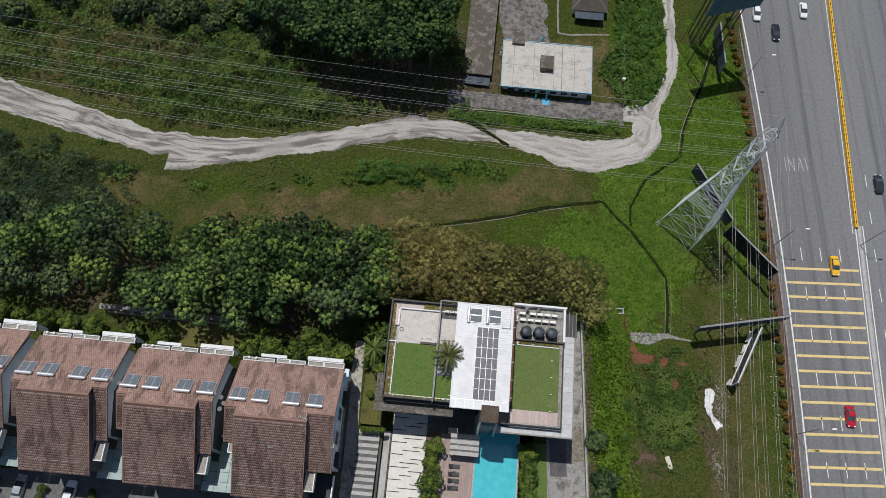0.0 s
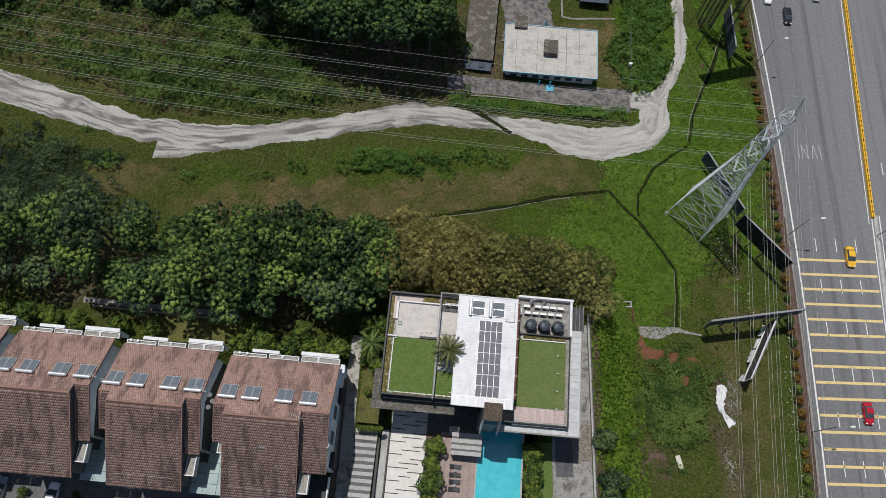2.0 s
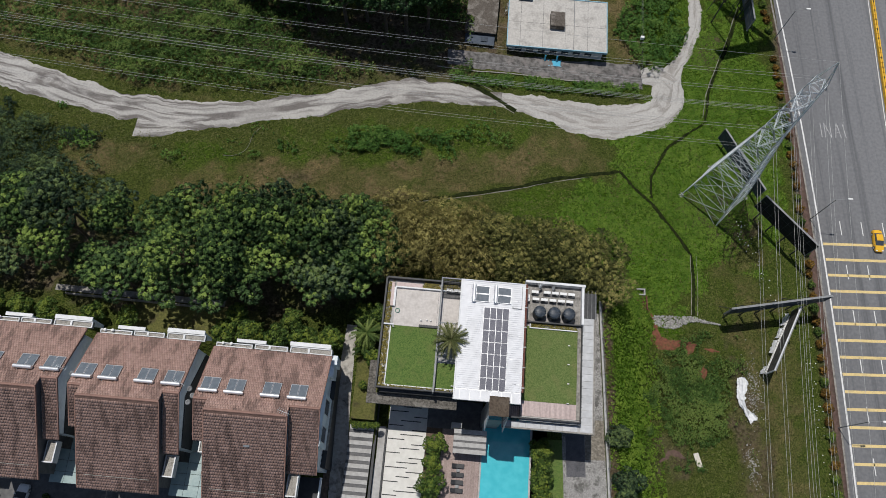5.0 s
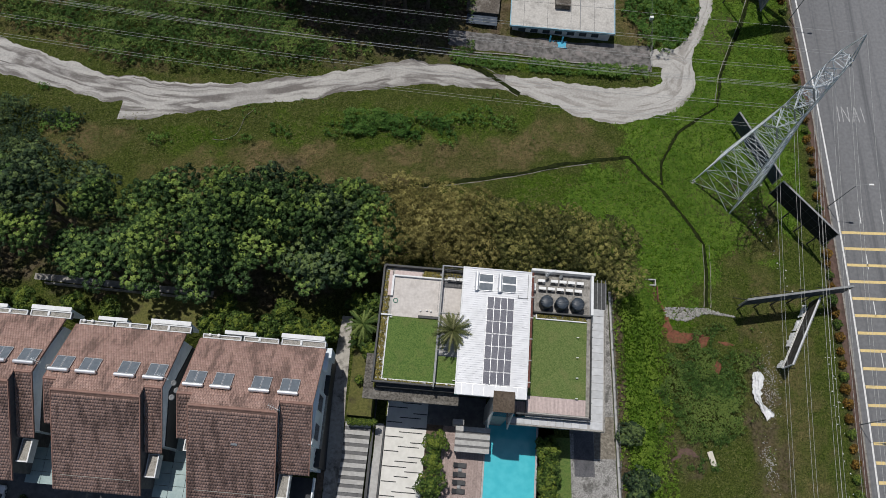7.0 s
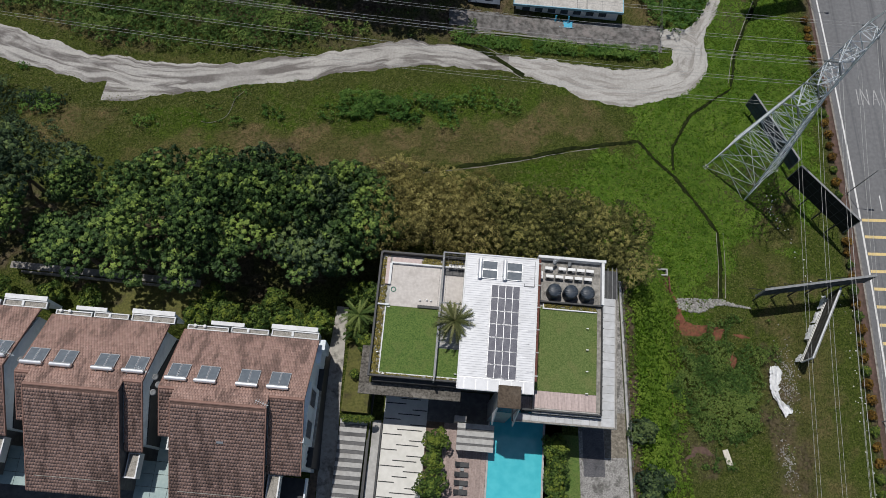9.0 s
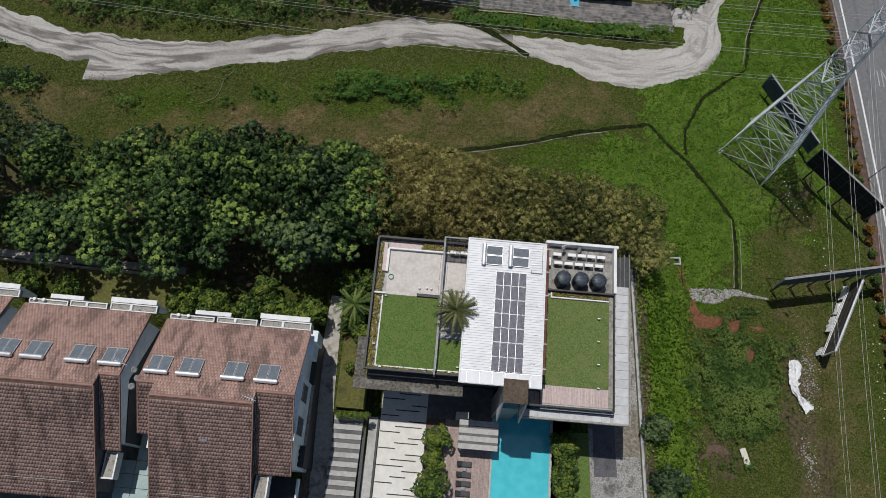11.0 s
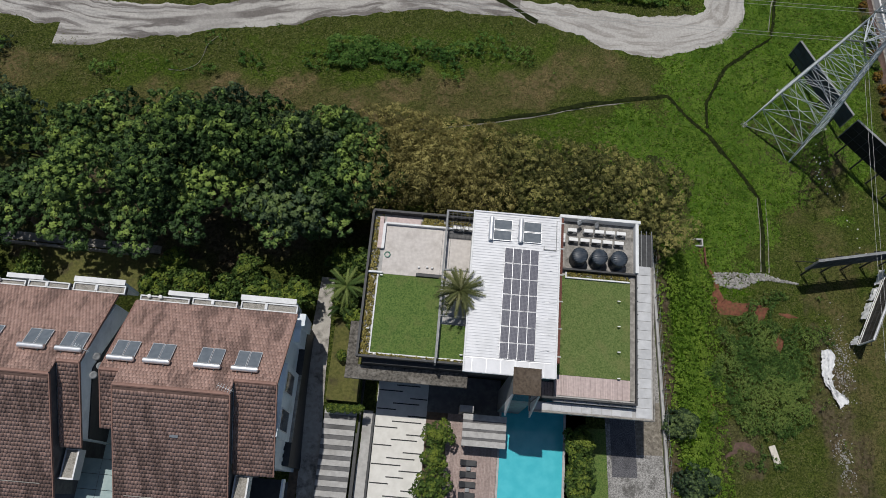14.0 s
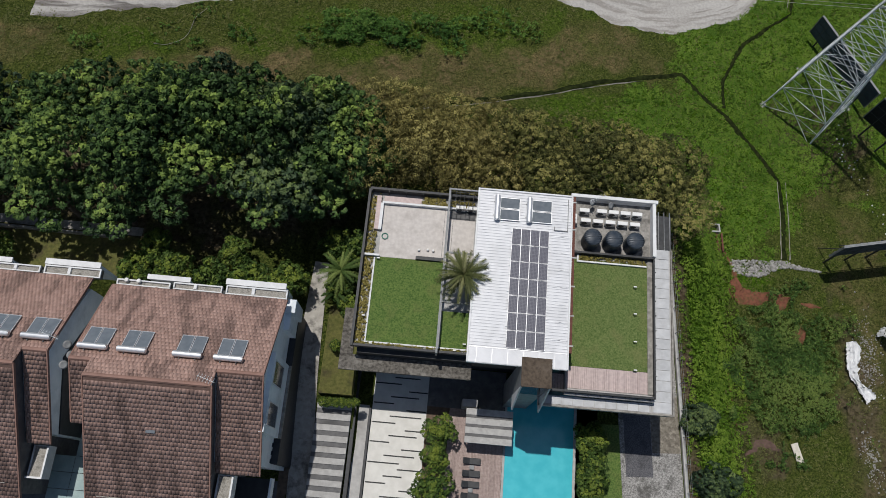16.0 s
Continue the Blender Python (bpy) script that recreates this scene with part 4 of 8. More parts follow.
# parapets of the west garden
vpart("parapet", [(-6.4, -6.15, 17.1, 33.7, 24.42, 25.3), (-6.15, 4.85, 17.1, 17.32, 24.42, 25.2), (-6.15, 4.9, 33.45, 33.7, 24.42, 25.35)], "dark_steel", "dark metal parapet")
for x in range(7):
    vpart("parapet_fin", [(-6.1 + 1.75 * x, -6.02 + 1.75 * x, 33.3, 33.45, 24.42, 25.3)], "dark_steel")
for rows in ([(-5.15, -5.0, 17.75, 26.3, 24.42, 24.66)], [(-5.15, 4.85, 17.6, 17.74, 24.42, 24.66)], [(-4.9, 4.7, 32.2, 32.4, 24.42, 24.9), (-5.05, -4.75, 29.3, 32.2, 24.42, 24.9)], [(-6.15, -4.6, 26.4, 26.6, 24.42, 25.0)]):
    vpart("planter_kerb", rows, "white_wall")
vpart("bench", [(-4.75, -0.9, 32.4, 33.0, 24.42, 24.85), (-5.5, -5.05, 29.3, 33.0, 24.42, 24.85)], "pink_deck", "low timber bench")
vpart("terrace_floor", [(-4.75, 4.8, 26.5, 32.2, 24.42, 24.46)], "pale_floor", "pale worn screed floor")
for x in (1.62, 2.5):
    vpart("floor_joint", [(x, x + 0.03, 26.6, 32.2, 24.46, 24.465)], "dark_concrete")
vpart("lawn", [(-5.0, 1.95, 17.74, 26.45, 24.42, 24.52)], "lawn", "clipped green roof lawn")
vpart("lawn", [(2.2, 4.85, 17.74, 21.4, 24.42, 24.52)], "lawn", "small shaded strip of roof lawn")
vpart("kerb_step", [(-0.95, 1.9, 26.45, 26.8, 24.46, 24.8)], "dark_steel", "dark low step")
vpart("service_deck", [(2.2, 4.8, 31.2, 33.4, 24.47, 24.5)], "dark_concrete")
# slim frame that crosses the west garden
frame_bm = boxes((1.85, 2.05, 16.9, 34.0, 25.9, 26.1), (1.85, 2.05, 16.9, 17.08, 24.4, 25.9), (1.85, 2.05, 33.8, 34.0, 24.4, 25.9), (1.85, 2.05, 26.1, 26.26, 24.4, 25.9), (2.05, 4.9, 33.84, 34.0, 25.9, 26.1), (2.05, 4.9, 27.0, 27.16, 25.9, 26.08), (2.05, 4.9, 21.9, 22.06, 25.9, 26.08))
part("pergola_frame", frame_bm, M["grey_steel"], villa, "slim grey steel pergola frame", site=True)
for k in range(6):
    vpart("pergola_bar", [(2.1 + 0.45 * k, 2.14 + 0.45 * k, 31.6, 33.84, 25.98, 26.02)], "dark_steel")
for k in range(5):
    vpart("pergola_bar", [(2.05, 4.9, 31.7 + 0.48 * k, 31.74 + 0.48 * k, 25.94, 25.98)], "dark_steel")

# penthouse with a ribbed white sheet roof
vpart("penthouse_wall", [(5.3, 13.6, 18.0, 32.8, 24.42, 28.05)], "black_wall")
vpart("penthouse_fascia", [(4.75, 14.1, 15.9, 33.25, 28.05, 28.38)], "white_wall", "white roof fascia")
bm = boxes((4.88, 14.0, 15.95, 33.1, 28.38, 28.43))
roof_sheet = part("white_metal_roof", bm, M["white_roof"], villa, "ribbed white metal roof sheets", site=True)
rib_me = finish(boxes((4.88, 14.0, -0.03, 0.03, 0.0, 0.045)))
villa_in = villa.matrix_world.inverted() @ PLACE
for k in range(52):
    part("roof_rib", rib_me, M["white_roof"], roof_sheet, at=villa_in @ pose(0, 17.55 + 0.30 * k, 28.43))
for k in range(6):
    vpart("flashing_seam", [(5.6 + 1.45 * k, 5.64 + 1.45 * k, 15.95, 17.4, 28.43, 28.46)], "alu")
vpart("flashing_seam", [(4.9, 14.0, 17.35, 17.42, 28.43, 28.47)], "alu")
for x in (12.4, 13.1):
    for k in range(9):
        vpart("sheet_seam", [(x, x + 0.9, 18.6 + 1.7 * k, 18.63 + 1.7 * k, 28.5, 28.51)], "alu")
vpart("roof_pipe", [(12.35, 12.42, 29.4, 29.8, 28.5, 28.57), (12.35, 13.7, 29.4, 29.46, 28.5, 28.57), (13.64, 13.7, 29.46, 32.8, 28.5, 28.57)], "grey_steel")
vpart("roof_edge", [(4.72, 4.88, 15.9, 33.25, 28.38, 28.56), (14.0, 14.14, 15.9, 33.25, 28.38, 28.56), (4.88, 14.0, 33.1, 33.25, 28.38, 28.56)], "white_wall")
vpart("gutter", [(14.2, 14.5, 17.6, 33.4, 27.7, 28.0)], "rust", "rust red gutter under the white roof edge")
for k in range(6):
    vpart("gutter_bracket", [(14.14, 14.62, 18.2 + 2.9 * k, 18.34 + 2.9 * k, 28.0, 28.06)], "concrete")
# stair tower with two splayed fins
vpart("stair_tower", [(9.85, 12.4, 14.05, 16.5, G0, 29.3)], "grey_steel", "grey stair tower with a brown stained top")
vpart("tower_top", [(9.75, 12.5, 13.93, 16.6, 29.3, 29.5)], "tower_brown", "brown stained tower top")
for x in (9.75, 12.34):
    bm = bmesh.new()
    vs = [bm.verts.new(p) for p in ((x, 14.0, 29.25), (x + 0.15, 14.0, 29.25), (x + 0.15, 14.0, 22.5), (x, 14.0, 22.5), (x, 12.6, 22.5), (x + 0.15, 12.6, 22.5))]
    for f in ((0, 1, 2, 3), (0, 4, 5, 1), (0, 3, 4), (1, 5, 2), (3, 2, 5, 4)):
        bm.faces.new([vs[i] for i in f])
    part("fin", bm, M["white_wall"], villa, "pale splayed fin", site=True)
part("tower_window", boxes((10.0, 12.2, 13.98, 14.05, 24.6, 29.0)), M["window"], villa, site=True)

# east roof garden
vpart("lawn", [(14.75, 22.6, 17.1, 28.1, 24.42, 24.52)], "lawn_east", "clipped yellow-green roof lawn")
for k in range(45):
    x = 14.7 + 0.178 * k
    vpart("deck_board", [(x, x + 0.165, 14.95, 17.08, 24.42, 24.5)], "pink_deck")
# Hidden slab, added so that no sun passes between the boards.
vpart("deck_base", [(12.5, 14.6, 14.6, 16.4, 23.7, 24.0)], "dark_steel")
for k in range(7):
    vpart("deck_board", [(12.55 + 0.29 * k, 12.8 + 0.29 * k, 14.7, 16.3, 24.0, 24.08)], "timber")
vpart("garden_edge", [(22.6, 23.1, 14.95, 28.6, 24.42, 24.6)], "old_concrete", "rough pale gravel edging")
vpart("garden_wall", [(23.1, 23.25, 14.5, 28.7, 24.42, 25.1), (12.5, 23.1, 14.5, 14.7, 24.42, 25.0), (14.6, 23.1, 28.55, 28.75, 24.42, 25.2)], "dark_steel", "thin dark railing wall")
for k in range(9):
    vpart("railing_post", [(13.2 + 1.2 * k, 13.24 + 1.2 * k, 14.4, 14.5, 24.3, 25.0)], "dark_steel")
    vpart("railing_post", [(23.25, 23.36, 15.2 + 1.5 * k, 15.24 + 1.5 * k, 24.3, 25.1)], "dark_steel")
vpart("planter_kerb", [(15.4, 22.5, 27.75, 27.9, 24.52, 24.75), (15.4, 15.55, 27.9, 28.5, 24.52, 24.75)], "white_wall")
# paving slabs of the ledge outside the east garden
vpart("ledge", [(23.3, 25.45, 13.2, 30.2, 22.9, 23.5), (12.2, 23.3, 13.2, 14.3, 22.9, 23.5)], "concrete", "grey concrete ledge", 0.04)
random.seed(4)
for k in range(16):
    y = 13.45 + 1.05 * k
    vpart("paving_slab", [(23.45, 25.15, y, y + 1.0, 23.5, 23.55 + 0.03 * random.random())], "paving")
for k in range(10):
    x = 12.4 + 1.07 * k
    vpart("paving_slab", [(x, x + 1.02, 13.42, 14.25, 23.5, 23.55 + 0.03 * random.random())], "paving")
vpart("ledge_rim", [(25.3, 25.47, 13.2, 30.2, 23.5, 23.72), (12.2, 25.3, 13.18, 13.34, 23.5, 23.72)], "old_concrete")
# plant area in the north-east corner
vpart("plant_floor", [(14.6, 23.3, 28.75, 34.6, 24.42, 24.5)], "plant_deck", "stained concrete plant deck")
vpart("plant_parapet", [(14.5, 23.5, 34.5, 34.85, 24.42, 25.6), (22.95, 23.3, 28.75, 34.5, 24.42, 25.5)], "white_wall", "grey-white parapet")
# Dark sheet stands in for the shade below the thin rails.
vpart("side_canopy", [(23.8, 25.9, 30.4, 34.6, 22.0, 22.15)], "dark_steel")
for k in range(4):
    vpart("canopy_rail", [(23.9 + 0.6 * k, 23.96 + 0.6 * k, 30.2, 35.0, 22.15, 22.3)], "grey_steel")
# windows under the slab
for k in range(4):
    vpart("window", [(-4.9 + 2.6 * k, -2.6 + 2.6 * k, 17.82, 17.9, 14.0, 17.0)], "window")
for k in range(3):
    vpart("window", [(15.2 + 2.6 * k, 17.4 + 2.6 * k, 15.32, 15.4, 14.0, 17.0)], "window")


def solar_array():
    t = thing("solar_array", pose(10.07, 23.36, 28.5), "four columns of blue-grey solar panels on the white roof", "solar array")
    m, n, l = nodes_of("solar_cells")
    bs = n["Principled BSDF"]
    bs.inputs["Roughness"].default_value = 0.18
    tc, br = n.new("ShaderNodeTexCoord"), n.new("ShaderNodeTexBrick")
    br.offset = 0.0
    br.inputs["Color1"].default_value = br.inputs["Color2"].default_value = (0.112, 0.113, 0.138, 1)
    br.inputs["Mortar"].default_value = (0.20, 0.20, 0.22, 1)
    br.inputs["Scale"].default_value, br.inputs["Mortar Size"].default_value = 1.0, 0.012
    br.inputs["Brick Width"].default_value, br.inputs["Row Height"].default_value = 0.137, 0.137
    l.new(tc.outputs["Object"], br.inputs["Vector"])
    l.new(br.outputs[0], bs.inputs["Base Color"])
    frame_me = finish(boxes((-0.447, 0.447, -0.82, -0.80, 0, 0.045), (-0.447, 0.447, 0.80, 0.82, 0, 0.045), (-0.447, -0.422, -0.80, 0.80, 0, 0.045), (0.422, 0.447, -0.80, 0.80, 0, 0.045)))
    cell_me = finish(boxes((-0.422, 0.422, -0.80, 0.80, 0.005, 0.04)))
    rail = bmesh.new()
    for r in range(7):
        for s in (-0.45, 0.45):
            y = (r - 3) * 1.69 + s
            box(rail, -1.95, 1.95, y - 0.02, y + 0.02, 0, 0.07)
    part("mounting_rail", rail, M["alu"], t)
    for c in range(4):
        for r in range(7):
            x, y = (c - 1.5) * 0.9 , (r - 3) * 1.69
            p = part("panel", cell_me, m, t, at=pose(x, y, 0.075))
            part("panel_frame", frame_me, M["alu"], p)


solar_array()


def water_heater(m, span, depth, label, group):
    """A pair of flat collectors under a lying steel tank; y runs up the slope to the tank."""
    t = thing("solar_water_heater", m, label, "solar water heater", group)
    for s in (-1, 1):
        x0, x1 = (0.03, span / 2) if s > 0 else (-span / 2, -0.03)
        c = part("collector", boxes((x0 + 0.05, x1 - 0.05, -depth, -0.05, 0.06, 0.13)), M["collector"], t, "dark glass collector")
        part("collector_frame", boxes((x0, x1, -depth - 0.06, -depth, 0.05, 0.15), (x0, x1, -0.05, 0.0, 0.05, 0.15), (x0, x0 + 0.05, -depth, -0.05, 0.05, 0.15), (x1 - 0.05, x1, -depth, -0.05, 0.05, 0.15)), M["alu"], c)
    bm = bmesh.new()
    k = span / 2 + 0.12
    tube(bm, (-k, 0.28, 0.34), (k, 0.28, 0.34), 0.27, n=18)
    soft_edges = [e for e in bm.edges if len(e.link_faces) == 2 and any(len(f.verts) > 4 for f in e.link_faces)]
    bmesh.ops.bevel(bm, geom=soft_edges, offset=0.06, segments=2, affect="EDGES")
    tank = part("tank", bm, M["steel"], t, "brushed steel tank", smooth=False)
    for s in (-1, 1):
        part("bracket", boxes((s * span * 0.3 - 0.03, s * span * 0.3 + 0.03, -0.1, 0.6, 0.0, 0.1)), M["grey_steel"], t)
    return t


for k, x in enumerate((6.95, 10.1)):
    water_heater(pose(x, 31.2, 28.5, 0, 0, 90), 2.35, 1.9, "solar water heater with two dark collectors on the white roof", "villa water heaters")


def water_tank(x, y):
    t = thing("water_tank", pose(x, y, 24.5), "round blue-black plastic water tank with a ribbed lid", "water tank", "roof water tanks")
    bm = bmesh.new()
    prof = [(0.86, 0.0)]
    for k in range(6):
        z = 0.1 + 0.27 * k
        prof += [(0.88, z), (0.91, z + 0.08), (0.88, z + 0.2)]
    prof += [(0.90, 1.75), (0.9, 1.82), (0.7, 1.95), (0.3, 2.02)]
    lathe(bm, prof, 28)
    part("shell", bm, M["tank"], t, smooth=True)
    for k in range(7):
        u = -0.66 + 0.22 * k
        w = math.sqrt(max(0.05, 0.8 - u * u))
        part("lid_rib", soft(boxes((-w * 0.95, w * 0.95, u - 0.03, u + 0.03, 1.9, 1.9 + 0.14 * (1 - abs(u)))), 0.01), M["tank"], t, at=pose(0, 0, 0, 0, 0, 8))
    return t


for x in (16.65, 18.8, 20.97):
    water_tank(x, 29.95)


def condenser():
    t = thing("air_conditioner", pose(0, 0, 0), "white air conditioner outdoor unit on the plant deck", "air conditioner", "roof air conditioners")
    part("casing", soft(boxes((-0.46, 0.46, -0.18, 0.18, 0.08, 0.78)), 0.03), M["appliance"], t)
    bm = bmesh.new()
    lathe(bm, [(0.27, 0.0), (0.27, 0.02), (0.1, 0.03)], 20)
    bm.transform(pose(-0.12, -0.18, 0.43, 90))
    part("fan_grille", bm, M["dark_steel"], t)
    for x in (-0.32, 0.32):
        part("foot", boxes((x - 0.04, x + 0.04, -0.2, 0.2, 0, 0.08)), M["grey_steel"], t)
    return t


unit = condenser()
big = Matrix.Diagonal((1.12, 1.15, 1.1, 1))
spots = [(16.1 + 1.27 * k, 32.1) for k in range(5)] + [(15.95, 33.2)] + [(17.75 + 1.22 * k, 33.25) for k in range(4)]
unit.matrix_basis = PLACE @ pose(*spots[0], 24.5) @ big
for x, y in spots[1:]:
    copy_thing(unit, PLACE @ pose(x, y, 24.5)).matrix_basis = PLACE @ pose(x, y, 24.5) @ big
copy_thing(unit, PLACE @ pose(14.98, 32.2, 24.5, 0, 0, 90))
for x in (3.2, 4.35):
    copy_thing(unit, PLACE @ pose(x, 32.3, 24.5)).matrix_basis = PLACE @ pose(x, 32.3, 24.5) @ pose(0, 0, 0) @ big


def aerial():
    t = thing("roof_aerial", pose(16.9, 34.0, 24.5), "grey television aerial with two dishes on a mast", "aerial")
    part("mast", tube(bmesh.new(), (0, 0, 0), (0, 0, 2.4), 0.03), M["galvanised"], t)
    bm = bmesh.new()
    tube(bm, (-0.7, -0.3, 2.2), (0.9, 0.4, 2.3), 0.02, n=6)
    for k in range(7):
        u = -0.6 + 0.23 * k
        tube(bm, (u + 0.1, u * 0.43 - 0.28, 2.25), (u - 0.1, u * 0.43 + 0.28, 2.25), 0.012, n=5)
    part("yagi", bm, M["galvanised"], t)
    for dx, z in ((-0.35, 1.2), (1.7, 0.7)):
        bm = bmesh.new()
        lathe(bm, [(0.05, 0.0), (0.25, 0.05), (0.38, 0.14), (0.39, 0.15), (0.2, 0.08)], 20)
        bm.transform(pose(dx, 0, z, 40, 0, 60))
        part("dish", bm, M["grey_steel"], t, smooth=True)
    bm = tube(bmesh.new(), (1.7, 0, 0), (1.7, 0, 0.75), 0.03)
    part("dish_post", bm, M["galvanised"], t)


aerial()


def spike_lamp(x, y, z):
    t = thing("garden_light", pose(x, y, z), "small white spike garden light in the lawn", "garden light", "roof garden lights")
    part("stem", tube(bmesh.new(), (0, 0, 0), (0, 0, 0.35), 0.03), M["dark_steel"], t)
    part("head", soft(boxes((-0.05, 0.28, -0.06, 0.06, 0.32, 0.44)), 0.02), M["appliance"], t)
    return t


for k in range(4):
    spike_lamp(21.2, 17.15 + 2.8 * k, 24.52)
for x, y in ((-4.8, 26.2), (-5.6, 20.2), (-4.6, 17.5), (3.6, 17.5), (4.5, 18.2)):
    spike_lamp(x, y, 24.5)


# ---- villa grounds ----
def slab(name, rows, material, label, category, bevel=0.0):
    bm = boxes(*rows)
    xs, ys, zs = [v.co.x for v in bm.verts], [v.co.y for v in bm.verts], [v.co.z for v in bm.verts]
    o = Vector(((min(xs) + max(xs)) / 2, (min(ys) + max(ys)) / 2, min(zs)))
    bm.transform(Matrix.Translation(-o))
    if bevel:
        soft(bm, bevel)
    return tagged(part(name, bm, M[material], at=PLACE @ Matrix.Translation(o)), label, category, kind="structure")


court = slab("courtyard", [(-4.45, 1.55, -14, 17.8, 12.8, 13.02)], "court", "pale concrete courtyard with dark drainage slots", "courtyard")
random.seed(9)
for k in range(44):
    y = 17.6 - 0.70 * k - 0.12 * random.random()
    w = 2.0 + 1.6 * random.random()
    x = (-4.35 if k % 3 == 0 else 1.5 - w if k % 3 == 1 else -2.8 + 0.6 * random.random())
    bm = boxes((0, w, -0.07, 0.07, 0, 0.01))
    part("slot", bm, M["dark_plank"], court, at=pose(x + 1.45, y - 1.9, 0.221))
slab("courtyard_wall", [(-4.75, -4.5, -14, 12.6, 12.8, 13.5)], "dark_steel", "low dark steel wall beside the courtyard", "wall")
slab("courtyard_walk", [(-6.0, -4.75, -14, 12.9, 12.8, 13.25)], "concrete", "raised pale concrete walk", "walkway")
slab("boundary_wall", [(-6.4, -6.05, -14, 17.2, 12.4, 14.4)], "dark_steel", "dark low wall along the stair", "wall")

stair = thing("garden_stair", pose(-9.2, 4, 12.3), "long outdoor stair of pale concrete treads with dark risers", "stair", kind="structure")
for k in range(24):
    y = 12.6 - 1.13 * k
    z = 15.3 - 0.19 * k
    x0 = -10.15 - 0.03 * (12.6 - y)
    part("tread", soft(boxes((x0, x0 + 3.7, y - 0.66, y, z - 0.8, z)), 0.02), M["concrete"], stair, site=True)
    part("dark_tread", boxes((x0, x0 + 3.7, y - 1.13, y - 0.66, z - 0.9, z - 0.12)), M["dark_concrete"], stair, "dark stained concrete", site=True)
lane_bm = strip_mesh([(-12.5, -14, 2.5), (-12.3, 4, 2.5), (-12.15, 14, 2.5), (-11.9, 20, 2.3), (-11.6, 25, 1.9), (-11.3, 29, 1.6)], 1.0, 0.16, 0.0, 4)
tagged(part("service_lane", lane_bm, M["lane"]), "pale concrete lane with black stains beside the end house", "lane", kind="structure")
tagged(part("lane_bed", strip_mesh([(-14.2, -14, 1.2), (-14.0, 4, 1.2), (-13.8, 14, 1.1), (-13.4, 22, 1.0)], 1.0, 0.10, 0.0, 3), M["soil"]), "dark soil strip at the foot of the end house", "planting bed", kind="structure")
slab("side_lawn", [(-10.1, -6.45, 13.4, 23, 15.3, 16.35)], "dry_lawn", "dry yellow-green side lawn beside the villa", "lawn")

pool = thing("swimming_pool", pose(13.4, 3, 13), "turquoise swimming pool partly in the villa's shade", "swimming pool", kind="structure")
part("basin", boxes((10.2, 18.0, -12, 17.0, 11.4, 12.75)), M["pool_tile"], pool, site=True)
part("water", boxes((10.4, 17.8, -11.8, 16.9, 12.75, 12.93)), M["water"], pool, "clear turquoise water", site=True)
part("coping", boxes((10.15, 10.4, -12, 17.0, 12.75, 13.03), (17.8, 18.1, -12, 17.0, 12.75, 13.03)), M["concrete"], pool, site=True)
deck = thing("pool_deck", pose(6.3, 3, 12.8), "weathered grey-pink timber pool deck", "deck", kind="structure")
slab("planting_bed", [(1.55, 4.0, -14, 13.4, 12.7, 12.98)], "soil", "dark soil bed beside the courtyard", "planting bed")
for k in range(38):
    x = 4.05 + 0.16 * k
    part("deck_board", boxes((x, x + 0.15, -12, 13.4, 12.85, 13.02 + 0.006 * (k % 3))), M["timber"], deck, site=True)
# Dark concrete stands in for the shade under the villa.
slab("dark_terrace", [(1.55, 10.1, 13.4, 17.8, 12.7, 13.0)], "dark_concrete", "terrace under the villa, its shade put into a dark colour", "terrace")

cabana = thing("pool_cabana", pose(7.6, 11.6, 13), "flat-roofed pool cabana with grey and white roof bands", "cabana")
for k in range(4):
    y = 9.65 + 0.97 * k
    part("roof_band", soft(boxes((5.75, 10.75, y, y + 0.66, 15.7, 16.0)), 0.015), M["concrete"], cabana, site=True)
    if k < 3:
        part("roof_band", boxes((5.78, 10.72, y + 0.66, y + 0.97, 15.7, 15.93)), M["dark_concrete"], cabana, site=True)
for x, y in ((5.95, 9.85), (10.05, 9.85), (5.95, 13.2), (10.05, 13.2)):
    part("post", boxes((x - 0.08, x + 0.08, y - 0.08, y + 0.08, 13, 15.7)), M["dark_steel"], cabana, site=True)
slab("cabana_step", [(5.3, 6.9, 13.4, 14.2, 13.0, 15.6)], "concrete", "small raised concrete block by the cabana", "step")


def lounger():
    t = thing("sun_lounger", pose(0, 0, 0), "black sun lounger on the pool deck", "sun lounger", "sun loungers by the pool")
    part("seat", soft(boxes((-0.9, 0.3, -0.33, 0.33, 0.3, 0.38)), 0.02), M["dark_steel"], t)
    part("backrest", soft(boxes((0.0, 0.8, -0.33, 0.33, 0, 0.07)), 0.02), M["dark_steel"], t, at=pose(0.3, 0, 0.32, 0, -25, 0))
    for x in (-0.75, 0.2):
        for y in (-0.28, 0.28):
            part("leg", boxes((x - 0.03, x + 0.03, y - 0.03, y + 0.03, 0, 0.3)), M["dark_steel"], t)
    return t


lg = lounger()
lg.matrix_basis = PLACE @ pose(6.9, 7.95, 13.03, 0, 0, 180)
for y in (6.65, 5.55, 4.35):
    copy_thing(lg, PLACE @ pose(6.9, y, 13.03, 0, 0, 180))
for y in (7.3, 4.95):
    t = thing("side_table", pose(6.9, y, 13.03), "small low dark table between the loungers", "side table", "lounger tables")
    part("top", soft(boxes((-0.25, 0.25, -0.22, 0.22, 0.28, 0.33)), 0.01), M["grey_steel"], t)
    for sx in (-0.2, 0.2):
        part("leg", boxes((sx - 0.02, sx + 0.02, -0.02, 0.02, 0, 0.28)), M["dark_steel"], t)

